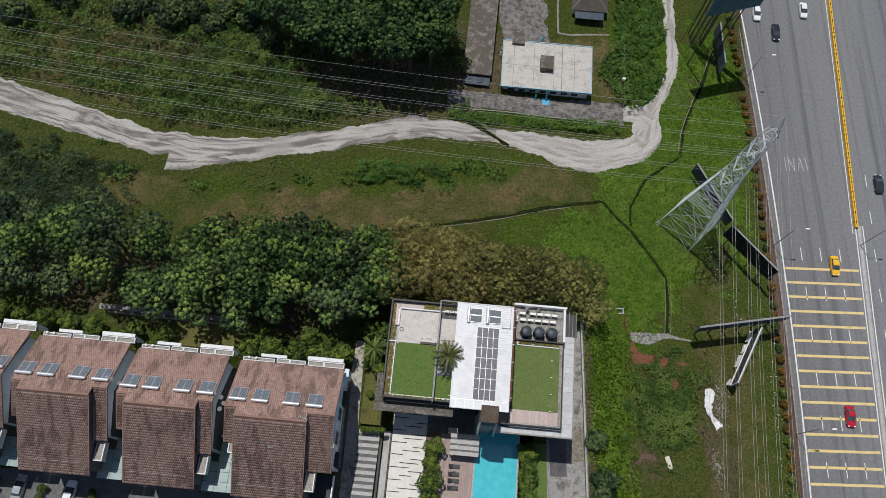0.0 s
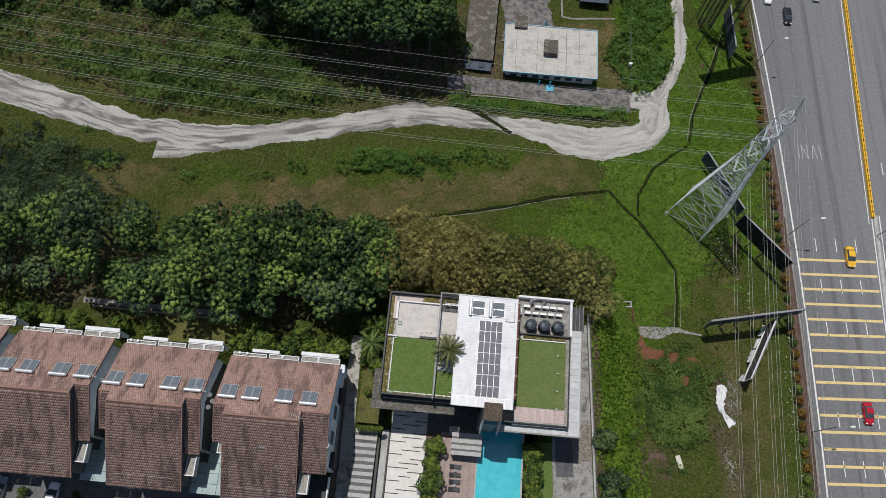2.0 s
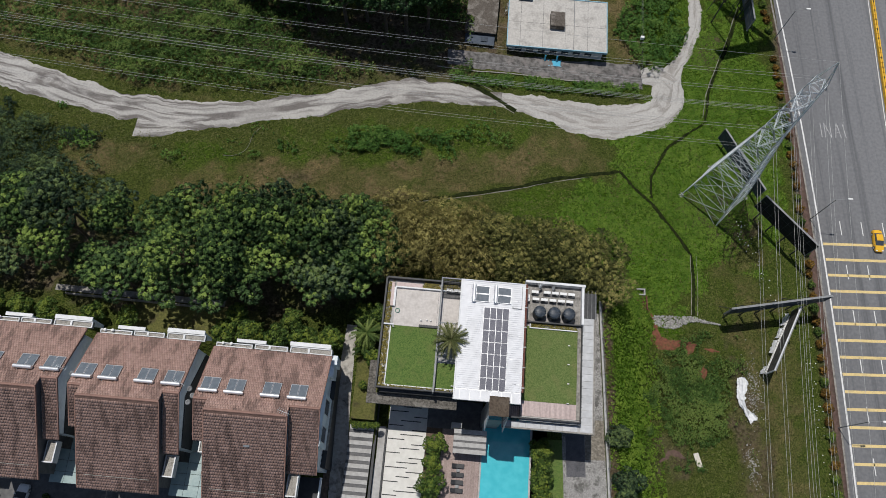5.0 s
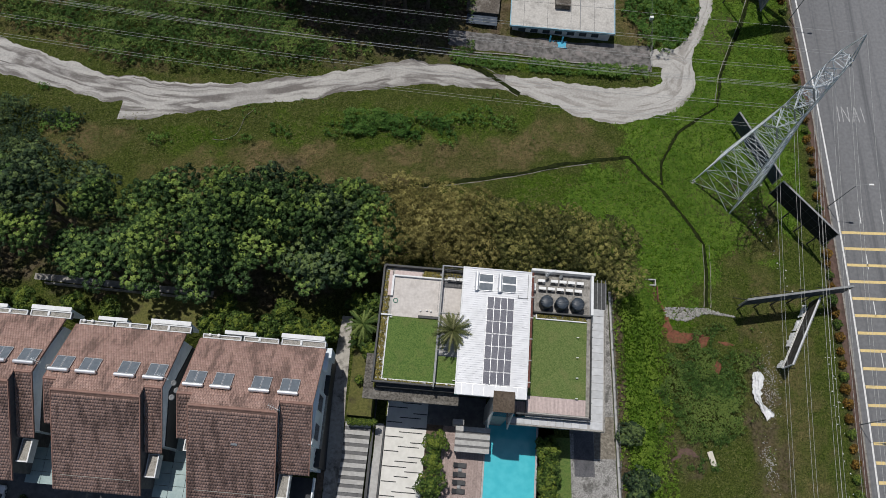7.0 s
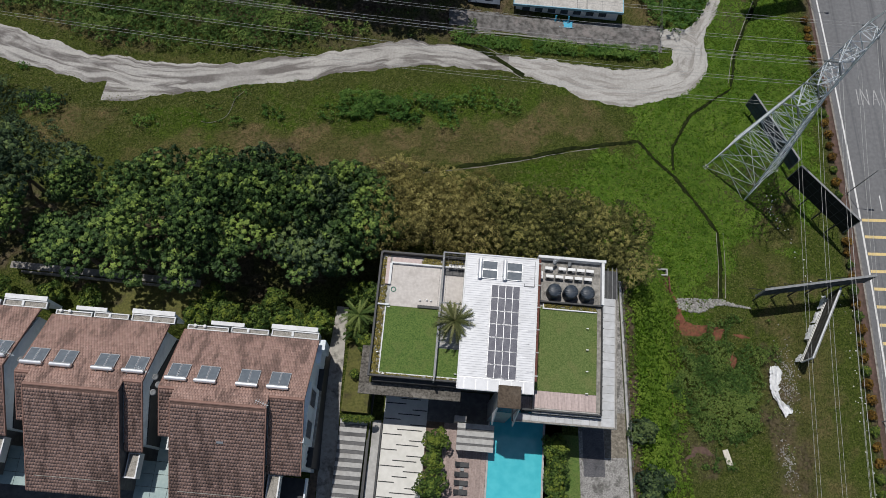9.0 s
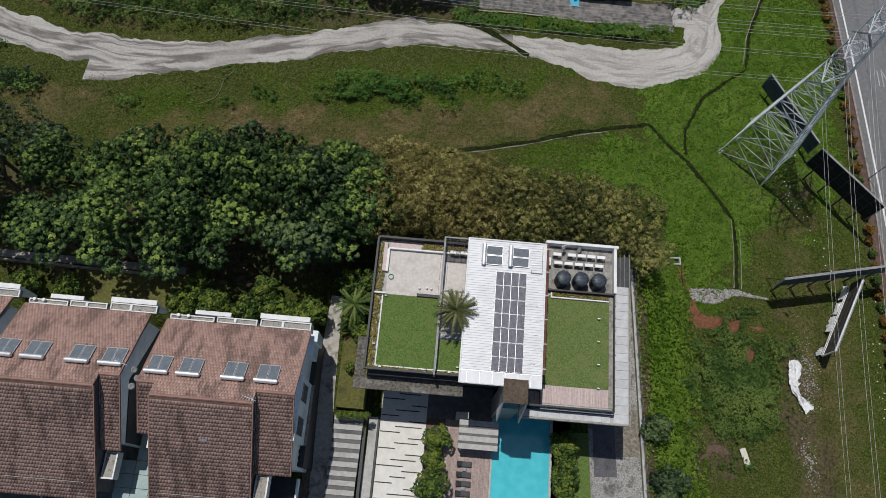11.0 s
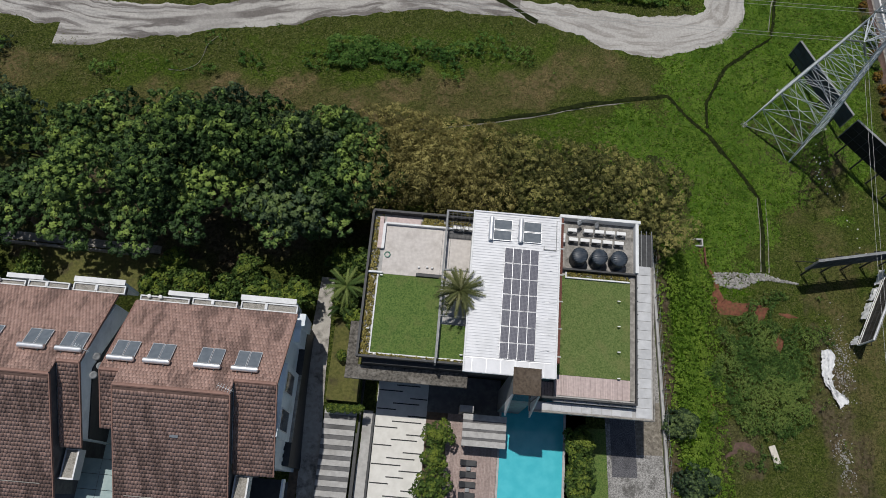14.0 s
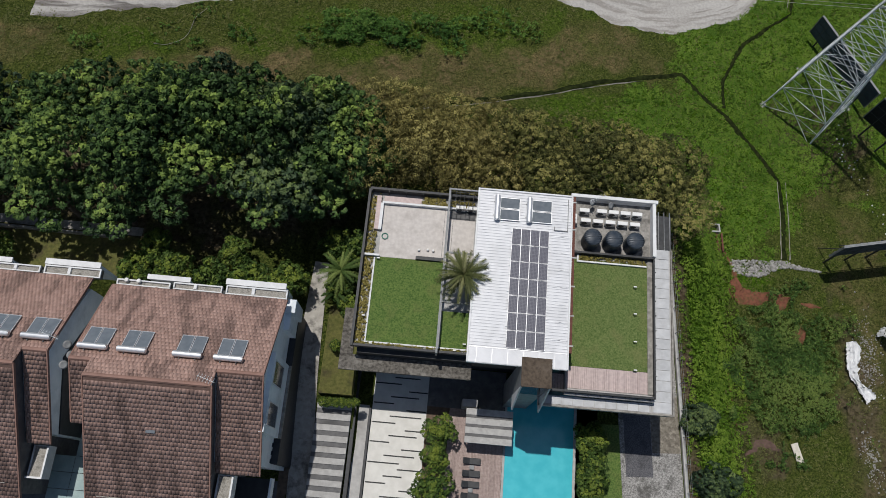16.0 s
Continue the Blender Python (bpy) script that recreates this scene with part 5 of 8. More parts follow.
PLACE = Matrix.Identity(4)
slab("driveway", [(22.2, 28.9, -14, 15.6, 12.6, 12.96), (25.1, 28.9, 15.6, 33, 12.6, 12.96)], "drive", "worn stained concrete drive beside the villa", "driveway")
slab("drive_paving", [(22.75, 25.7, 6.95, 15.4, 12.9, 12.975)], "dark_drive", "dark patterned paving set in the drive", "driveway")
slab("drive_paving", [(25.75, 28.9, 9.5, 15.6, 12.9, 12.972)], "brown_drive", "brown stained concrete panel of the drive", "driveway")
slab("drive_lawn", [(19.9, 22.2, -14, 12.4, 12.6, 13.0)], "lawn", "narrow lawn beside the drive", "lawn")
slab("hedge_bed", [(17.0, 19.9, -14, 14, 12.6, 12.9)], "soil", "soil bed beside the pool", "planting bed")
fence = thing("boundary_fence", pose(29.2, 10, 12.9), "pale concrete boundary kerb with a thin mesh fence", "fence")
part("kerb_wall", boxes((29.0, 29.35, -14, 35, 12.2, 13.35)), M["concrete"], fence, site=True)
for k in range(17):
    part("post", boxes((29.13, 29.2, -12 + 2.9 * k, -11.93 + 2.9 * k, 13.35, 15.0)), M["grey_steel"], fence, site=True)
for z in (13.9, 14.4, 14.95):
    part("wire", tube(bmesh.new(), (29.16, -12, z), (29.16, 34.4, z), 0.012, n=5), M["grey_steel"], fence, site=True)


# ---- terrace of houses ----
PITCH = 0.625


def tile_rows(x0, x1, y0, z0, y1, z1, seed, wide=0.34, course=0.42):
    """Tiles over a slope between the line y0, z0 and the line y1, z1: verts and faces of single boxes, tipped and uneven."""
    rng = np.random.RandomState(seed)
    length = math.hypot(y1 - y0, z1 - z0)
    nrow, ncol = int(length / course), int((x1 - x0) / wide)
    ey = np.array([0, (y1 - y0) / length, (z1 - z0) / length])
    up = np.array([0, -ey[2], ey[1]]) * (1 if ey[1] > 0 else -1)
    base = []
    for r in range(nrow):
        shift = (0.5 * wide if r % 2 else 0.0)
        for c in range(ncol + 1):
            a = x0 + c * wide - shift + 0.008
            b = min(a + wide - 0.016, x1)
            a = max(a, x0)
            if b - a < 0.08:
                continue
            s0, s1 = r * course - 0.02, (r + 1) * course + 0.02
            lift = 0.050 + 0.045 * rng.rand() ** 3
            o = np.array([0, y0, z0])
            q = []
            for s, h in ((s0, lift), (s1, 0.012)):
                for x in (a, b):
                    q.append(o + np.array([x, 0, 0]) + ey * s + up * (h + 0.008 * rng.randn() * (s == s0)))
            for s in (s0, s1):
                for x in (a, b):
                    q.append(o + np.array([x, 0, 0]) + ey * s - up * 0.01)
            base.append(q)
    v = np.array(base)
    return v


TILE_FACES = np.array([[0, 1, 3, 2], [4, 5, 1, 0], [0, 2, 6, 4], [1, 5, 7, 3]])


def tiles_mesh(arrays):
    v = np.concatenate(arrays)
    f = (np.arange(len(v))[:, None, None] * 8 + TILE_FACES[None]).reshape(-1, 4)
    me = raw_mesh(v.reshape(-1, 3), f)
    return me


def slope(bm, x0, x1, ya, za, yb, zb, thick=0.16):
    """A roof slab between two level lines."""
    vs = [bm.verts.new(p) for p in ((x0, ya, za), (x1, ya, za), (x1, yb, zb), (x0, yb, zb), (x0, ya, za - thick), (x1, ya, za - thick), (x1, yb, zb - thick), (x0, yb, zb - thick))]
    for f in ((0, 1, 2, 3), (7, 6, 5, 4), (0, 4, 5, 1), (1, 5, 6, 2), (2, 6, 7, 3), (3, 7, 4, 0)):
        bm.faces.new([vs[i] for i in f])


def terrace_house(x, y, w, seed, near=False):
    """A house of the terrace: x, y the north-east corner of its eaves, w its width; its own x runs along the row, y to the north."""
    t = thing("terrace_house", pose(x, y, 13.0, 0, 0, -3.4), "pale blue terrace house with a brown tiled roof", "house", "terrace houses")
    xe = 0.0 if near else -0.6             # east edge of the roof
    wr = -w + (0.1 if near else 0.3)                          # west edge of the roof
    yw = -13.2                             # front eaves of the short west strip
    we, wc = -w + 12.9, -w + 1.95          # east edge and west edge of the raised middle roof
    ey, ez, ry, rz, cy, cz = 0.0, 13.4, -8.0, 18.4, -9.4, 19.27
    ye, yc = (-16.3 if near else -15.6), -20.9
    ze, zc = rz + (ye - ry) * PITCH, cz + (yc - cy) * PITCH
    zw = rz + (yw - ry) * PITCH
    bm = bmesh.new()
    slope(bm, wr, xe, ey, ez, ry, rz)
    slope(bm, we, xe, ry, rz, ye, ze)
    slope(bm, wr, wc, ry, rz, yw, zw)
    slope(bm, wc, we, cy, cz, yc, zc)
    roof = part("roof", bm, M["tile_under"], t, "brown weathered roof")
    bm = bmesh.new()
    slope(bm, wc, we, ry + 0.1, rz - 0.02, cy, cz)
    part("ridge_slope", bm, M["tile_under"], roof, "short slope below the middle ridge")
    sets = [tile_rows(wr, xe, ey, ez, ry, rz, seed), tile_rows(we, xe, ye, ze, ry, rz, seed + 1), tile_rows(wr, wc, yw, zw, ry, rz, seed + 2), tile_rows(wc, we, yc, zc, cy - 0.3, cz - 0.3 * PITCH, seed + 3), tile_rows(wc, we, ry + 0.1, rz - 0.02, cy, cz, seed + 4)]
    if near:
        # the tiles of the east strip are pieces of their own
        single = sets.pop(1)
        for q in single[:300]:
            o = q.mean(0)
            part("roof_tile", raw_mesh(q - o, TILE_FACES), M["tile_single"], roof, at=Matrix.Translation(o))
        sets.append(single[300:])
    stuff = part("roof_tiles", tiles_mesh([s for s in sets if len(s)]), M["tile"], roof, "weathered brown tiles, darker in streaks")
    stuff["kind"] = "stuff"
    # ridge caps and verges
    for x0, x1, yy, zz in ((wc, we, cy, cz), (we, xe, ry, rz), (wr, wc, ry, rz)):
        bm = bmesh.new()
        n = int((x1 - x0) / 0.42)
        vs0 = None
        for i in range(n + 1):
            a = x0 + i * (x1 - x0) / n
            h = 0.10 + 0.02 * (i % 2)
            vs = [bm.verts.new(p) for p in ((a, yy - 0.2, zz - 0.06), (a, yy - 0.09, zz + h), (a, yy + 0.09, zz + h), (a, yy + 0.2, zz - 0.06))]
            if vs0:
                for q in range(3):
                    bm.faces.new((vs0[q], vs[q], vs[q + 1], vs0[q + 1]))
            vs0 = vs
        part("ridge_cap", bm, M["ridge_tile"], roof)
    for x0, ya, za, yb, zb in ((wr - 0.06, ey, ez, ry, rz), (wr - 0.06, ry, rz, yw, zw), (xe - 0.02, ey, ez, ry, rz), (xe - 0.02, ry, rz, ye, ze), (wc - 0.08, cy, cz, yc, zc), (we - 0.02, cy, cz, yc, zc)):
        bm = bmesh.new()
        slope(bm, x0, x0 + 0.1, ya, za + 0.1, yb, zb + 0.1, 0.34)
        part("verge_board", bm, M["ridge_tile"], roof, "dark brown verge board")
    # walls
    bm = bmesh.new()
    for x0, x1, yf, zf in ((wc, xe - 0.25, ye, ze), (wr + 0.15, wc, yw, zw)):
        vs = [(-0.9, ez - 0.7), (ry, rz - 0.2), (yf + 0.9, zf + 0.35), (yf + 0.9, 0), (-0.9, 0)]
        f0, f1 = [bm.verts.new((x0, a, b)) for a, b in vs], [bm.verts.new((x1, a, b)) for a, b in vs]
        bm.faces.new(f0)
        bm.faces.new(f1[::-1])
        for i in range(5):
            bm.faces.new((f0[i], f0[(i + 1) % 5], f1[(i + 1) % 5], f1[i]))
    part("wall", bm, M["house_wall"], t, "pale blue painted walls")
    bm = bmesh.new()
    for x0, x1 in ((wc + 0.3, we - 0.15),):
        vs = [(ry - 0.3, rz - 0.25), (cy, cz - 0.2), (yc + 0.9, zc + 0.35), (yc + 0.9, 0), (ry - 0.3, 0)]
        f0, f1 = [bm.verts.new((x0, a, b)) for a, b in vs], [bm.verts.new((x1, a, b)) for a, b in vs]
        bm.faces.new(f0)
        bm.faces.new(f1[::-1])
        for i in range(5):
            bm.faces.new((f0[i], f0[(i + 1) % 5], f1[(i + 1) % 5], f1[i]))
    part("front_wall", bm, M["dark_concrete"], t)
    # east side: bay, windows, ledges
    if not near:
        bm = bmesh.new()
        vs = [(-1.0, 9.0), (ry, rz - 3.6), (ye + 1.0, ze - 1.6), (ye + 1.0, 0), (-1.0, 0)]
        f0, f1 = [bm.verts.new((xe - 0.25, a, b)) for a, b in vs], [bm.verts.new((xe - 0.12, a, b)) for a, b in vs]
        bm.faces.new(f0)
        bm.faces.new(f1[::-1])
        for i in range(5):
            bm.faces.new((f0[i], f0[(i + 1) % 5], f1[(i + 1) % 5], f1[i]))
        # Near-black sheet over the lower part of the pale side wall.
        part("lower_wall", bm, M["black_wall"], t, "dark lower side wall")
    if near:
        part("side_bay", boxes((-0.25, 0.2, -12.6, -5.5, 8.4, 15.6)), M["house_wall"], t)
        part("bay_ledge", boxes((0.2, 0.5, -12.6, -5.5, 8.2, 8.5)), M["old_concrete"], t)
        for y0 in (-8.15, -11.85):
            wnd = part("window", boxes((0.205, 0.23, y0, y0 + 2.0, 10.9, 15.1)), M["window"], t)
            part("window_frame", boxes((0.205, 0.28, y0 - 0.1, y0, 10.8, 15.2), (0.205, 0.28, y0 + 2.0, y0 + 2.1, 10.8, 15.2), (0.205, 0.28, y0, y0 + 2.0, 15.1, 15.2), (0.205, 0.28, y0, y0 + 2.0, 10.8, 10.9)), M["white_wall"], wnd)
        part("side_annex", boxes((-0.25, 0.35, -2.6, -0.9, 8.0, 11.9)), M["house_wall"], t)
        part("side_annex", boxes((-0.25, 0.7, -0.9, 0.4, 8.0, 12.2)), M["house_wall"], t)
        # Near-black block along the foot of the side wall.
        part("lower_wall", boxes((-0.25, 0.42, -15.0, 0.2, 0, 8.0)), M["black_wall"], t, "dark lower side wall")
        for j in range(3):
            part("vent_window", boxes((-0.255, -0.18, -13.45 - 0.75 * j, -13.05 - 0.75 * j, 7.6, 8.5)), M["window"], t)
    # roof ledges on the north side: gravel troughs between white kerbs, pale slabs beyond them
    for x0, x1, y1, z0 in ((-w * 0.36, -0.1, 1.05, 12.9), (-w * 0.66, -w * 0.38, 0.85, 13.0), (wr + 0.1, -w * 0.68, 0.75, 12.85)):
        lg_ = part("roof_ledge", boxes((x0, x1, 0.15, y1, z0 - 0.45, z0)), M["old_concrete"], t, "stained concrete roof ledge")
        part("gravel", boxes((x0 + 0.2, x1 - 0.2, 0.28, y1 - 0.15, z0, z0 + 0.02)), M["gravel"], lg_)
        part("upstand", soft(boxes((x0, x1, y1 - 0.14, y1, z0, z0 + 0.2), (x0, x0 + 0.14, 0.27, y1 - 0.14, z0, z0 + 0.2), (x1 - 0.14, x1, 0.27, y1 - 0.14, z0, z0 + 0.2), (x0, x1, 0.15, 0.27, z0, z0 + 0.16)), 0.015), M["white_wall"], lg_)
        if x0 > wr + 1:
            mid = x0 + (x1 - x0) * 0.42
            part("kerb_block", soft(boxes((mid, mid + 0.3, 0.28, y1 - 0.15, z0 + 0.02, z0 + 0.26)), 0.02), M["white_wall"], lg_)
    part("roof_canopy", soft(boxes((-w * 0.37, -0.35, 1.15, 1.75, 12.75, 12.95)), 0.02), M["white_wall"], t, "pale flat canopy slab")
    part("roof_canopy", soft(boxes((-w * 0.82, -w * 0.57, 0.95, 1.45, 12.9, 13.08)), 0.02), M["white_wall"], t, "pale flat canopy slab")
    for x0, x1, y0, y1, z1 in ((-w * 0.36, -0.5, 1.2, 1.6, 12.75), (-w * 0.81, -w * 0.58, 0.97, 1.3, 12.9)):
        part("canopy_wall", boxes((x0, x1, y0, y1, 8.5, z1)), M["house_wall"], t)
    for fx in (0.86, 0.93):
        part("vent_pot", lathe(bmesh.new(), [(0.16, 0.0), (0.16, 0.3), (0.22, 0.32), (0.2, 0.42), (0.06, 0.48)], 12, (-w * fx, 0.62, 12.87)), M["appliance"], t, "small white roof vent", smooth=False)
    part("fascia_box", boxes((-w * 0.45, -w * 0.33, 0.1, 0.5, 12.3, 12.9)), M["black_wall"], t)
    # front planters and porch roofs between the houses
    for x0, x1, y0, y1, z in ((we + 0.1, we + 1.6, ye - 3.0, ye - 0.1, 12.4), (wr - 0.3, wc - 0.1, yw - 1.3, yw + 0.5, 10.6)):
        pl = part("planter", boxes((x0, x1, y0, y1, z - 1.2, z)), M["white_wall"], t, "white gravel-topped planter ledge")
        part("gravel", boxes((x0 + 0.18, x1 - 0.18, y0 + 0.18, y1 - 0.1, z, z + 0.03)), M["gravel"], pl)
        part("planter_rim", boxes((x0, x1, y0, y0 + 0.16, z, z + 0.3), (x1 - 0.16, x1, y0 + 0.16, y1, z, z + 0.3) if x0 > wc else (x0, x0 + 0.16, y0 + 0.16, y1, z, z + 0.3)), M["white_wall"], pl)
    if near:
        part("balcony", boxes((we + 0.1, -0.2, -20.2, ye - 0.1, 5.4, 5.6)), M["black_wall"], t)
        part("balcony_wall", boxes((we + 0.1, -0.1, -20.4, -20.2, 5.2, 6.6), (-0.3, -0.1, -20.2, ye, 5.2, 6.6)), M["house_wall"], t)
    for i in range(5):
        for x0, x1 in ((-w - 4.1, -w - 2.15), (-w - 2.1, -w - 0.1), (-w - 0.05, wc - 0.15)):
            if i < 2 and x1 < -w - 1:
                continue
            part("porch_pane", boxes((x0, x1, yw + 0.4 - 1.55 * i - 1.5, yw + 0.4 - 1.55 * i, 7.6, 7.66)), M["porch"], t, "pale teal porch roof pane")
    if not near:
        part("gap_beam", boxes((-0.2, 1.6, -12.6, -12.35, 10.4, 10.65), (0.95, 1.15, -12.35, -9.0, 10.4, 10.65)), M["white_wall"], t)
    # snow-white gutter strip near the front eaves
    part("eave_strip", boxes((wc + 1.0, we - 1.2, yc + 1.7, yc + 1.78, zc + 1.7 * PITCH + 0.02, zc + 1.7 * PITCH + 0.17)), M["old_concrete"], roof)
    if near:
        part("roof_vent", boxes((wc + 5.4, wc + 6.2, -13.6, -13.35, cz - 4.1 * PITCH + 0.06, cz - 4.1 * PITCH + 0.16)), M["collector"], roof)
    # roof water heaters, tank up the slope
    lean = -math.degrees(math.atan(PITCH))
    tm = t.matrix_world
    for i, fx in enumerate((1.7, 5.15, 10.0, 13.6)):
        yy = -6.75
        m = tm @ pose(fx - w, yy, ez - yy * PITCH + 0.12, lean, 0, 0) @ pose(0, 0, 0, 0, 0, 180)
        water_heater(m, 2.3, 2.1, "roof solar water heater, steel tank over two dark collectors", "terrace water heaters")
    return t


HOUSES = [(-12.9, 21.9, 16.9), (-31.1, 23.4, 15.6), (-47.4, 24.9, 15.6), (-63.8, 26.4, 15.6), (-80.2, 27.9, 15.6)]
for i, (x, y, w) in enumerate(HOUSES):
    terrace_house(x, y, w, 10 * i, near=(i == 0))
    random.seed(i)


def house_aerial(x, y, z, dishes):
    t = thing("roof_aerial", pose(x, y, z), "grey television aerial on a roof edge", "aerial", "terrace aerials")
    part("mast", tube(bmesh.new(), (0, 0, 0), (0, 0, 1.6), 0.025), M["galvanised"], t)
    bm = bmesh.new()
    tube(bm, (-0.8, 0.3, 1.5), (0.8, -0.3, 1.55), 0.018, n=6)
    for k in range(6):
        u = -0.7 + 0.26 * k
        tube(bm, (u - 0.12, -u * 0.37 - 0.3, 1.52), (u + 0.12, -u * 0.37 + 0.3, 1.52), 0.012, n=5)
    part("yagi", bm, M["galvanised"], t)
    for d in range(dishes):
        bm = bmesh.new()
        lathe(bm, [(0.05, 0.0), (0.25, 0.05), (0.38, 0.14), (0.39, 0.15), (0.2, 0.08)], 18)
        bm.transform(pose(1.0 + 0.5 * (d % 2), -0.5 - 0.9 * d, 0.2, 35, 0, 70))
        part("dish", bm, M["grey_steel"], t, smooth=True)
    return t


house_aerial(-32.3, 16.8, 29.6, 3)
house_aerial(-48.3, 18.4, 29.6, 2)
house_aerial(-17.8, 13.2, 31.3, 0)
slab("street", [(-100, -14.4, -40, 5.5, 12.7, 13.06)], "dark_concrete", "dark paved forecourt and street before the houses", "street")
slab("garden_wall", [(-54, -31, 32.0, 32.25, 15.6, 17.6)], "old_concrete", "stained garden boundary wall", "wall").matrix_basis = pose(-45, 31.6, 15.6, 0, 0, -4.2)
slab("garden_walk", [(-60, -33, 30.9, 31.9, 16.6, 16.97)], "old_concrete", "stained concrete walk behind the houses", "walkway").matrix_basis = pose(-45, 32.6, 16.55, 0, 0, -4.2)
slab("back_lawn", [(-47, -27, 25.8, 30.6, 16.4, 16.98)], "dry_lawn", "dry yellow-green back lawn", "lawn").matrix_basis = pose(-36, 28.8, 16.45, 0, 0, -4.2)


# ---- vehicles ----
def car(at, colour, label, long=4.4, wide=1.75, high=1.42, group="", van=False, cab=None):
    t = thing("car", at, label, "car", group)
    paint = car_paint("car_paint", colour)
    L, Wd = long / 2, wide / 2

    def hull(sections):
        bm = bmesh.new()
        rings = []
        for x, hw, z0, z1, tuck in sections:
            rings.append([bm.verts.new(p) for p in ((x, -hw, z0), (x, -hw, (z0 + z1) / 2), (x, -hw * tuck, z1), (x, hw * tuck, z1), (x, hw, (z0 + z1) / 2), (x, hw, z0))])
        for a, b in zip(rings, rings[1:]):
            for k in range(6):
                bm.faces.new((a[k], a[(k + 1) % 6], b[(k + 1) % 6], b[k]))
        bm.faces.new(rings[0][::-1])
        bm.faces.new(rings[-1])
        return bm
    body = part("body", hull([(-L, Wd * 0.82, 0.3, 0.72, 0.9), (-L + 0.15, Wd * 0.95, 0.22, 0.86, 0.92), (-L + 0.9, Wd, 0.2, 0.92, 0.93), (L - 1.2, Wd, 0.2, 0.9, 0.93), (L - 0.3, Wd * 0.94, 0.22, 0.76, 0.9), (L, Wd * 0.75, 0.3, 0.62, 0.9)]), paint, t, smooth=False)
    rear = -L + (0.25 if van else 0.75)
    part("cabin", hull([(rear, Wd * 0.88, 0.85, 0.95, 0.95), (rear + 0.45, Wd * 0.86, 0.85, high - 0.06, 0.82), (L - 2.1, Wd * 0.86, 0.85, high - 0.04, 0.82), (L - 1.15, Wd * 0.88, 0.85, 0.92, 0.95)]), M["window"], t, "dark glazed cabin")
    part("roof", hull([(rear + 0.38, Wd * 0.70, high - 0.09, high - 0.02, 0.9), (rear + 0.7, Wd * 0.74, high - 0.09, high, 0.9), (L - 2.3, Wd * 0.74, high - 0.09, high, 0.9), (L - 2.0, Wd * 0.7, high - 0.09, high - 0.03, 0.9)]), paint, t)
    for s in (-1, 1):
        part("headlight", soft(boxes((L - 0.32, L - 0.06, s * Wd * 0.62 - 0.18, s * Wd * 0.62 + 0.18, 0.58, 0.74)), 0.03), M["appliance"], t)
        part("tail_light", boxes((-L + 0.0, -L + 0.12, s * Wd * 0.66 - 0.14, s * Wd * 0.66 + 0.14, 0.66, 0.84)), M["rust"], t)
        part("mirror", soft(boxes((L - 1.55, L - 1.35, s * (Wd + 0.09) - 0.09, s * (Wd + 0.09) + 0.09, 0.86, 0.99)), 0.02), paint, t)
        for x in (-L + 0.85, L - 0.85):
            bm = bmesh.new()
            tube(bm, (x, s * (Wd - 0.2), 0.32), (x, s * (Wd + 0.01), 0.32), 0.32, n=16)
            wh = part("wheel", bm, M["black_rubber"], t)
            bm = bmesh.new()
            tube(bm, (x, s * (Wd + 0.005), 0.32), (x, s * (Wd + 0.02), 0.32), 0.2, n=14)
            part("rim", bm, M["alu"], wh)
    return t


LEFT_LANES = "cars on the highway"
car(pose(86.6, 52.4, 0.03, 0, 0, -92), (0.75, 0.42, 0.03), "yellow taxi on the highway", 4.4, group=LEFT_LANES)
car(pose(84.9, 20.8, 0.03, 0, 0, -92), (0.40, 0.015, 0.03), "dark red car on the highway", 4.2, high=1.45, group=LEFT_LANES)
car(pose(77.3, 116.6, 0.03, 0, 0, -93), (0.72, 0.73, 0.74), "white car in the near lane of the highway", 4.3, group=LEFT_LANES)
car(pose(88.9, 118.0, 0.03, 0, 0, -93), (0.72, 0.73, 0.74), "white car on the highway", 4.3, group=LEFT_LANES)
car(pose(81.3, 111.2, 0.03, 0, 0, -93), (0.02, 0.02, 0.025), "black car on the highway", 4.5, group=LEFT_LANES)
car(pose(99.5, 72.1, 0.03, 0, 0, 87), (0.025, 0.027, 0.032), "black car beyond the median of the highway", 4.5, group=LEFT_LANES)
car(pose(-67.4, 2.4, 13.06, 0, 0, 83), (0.30, 0.33, 0.36), "silver-grey car parked before the terrace houses", 4.3, group="parked cars")
car(pose(-58.9, 1.6, 13.06, 0, 0, 83), (0.74, 0.76, 0.78), "white car parked before the terrace houses", 4.5, group="parked cars")


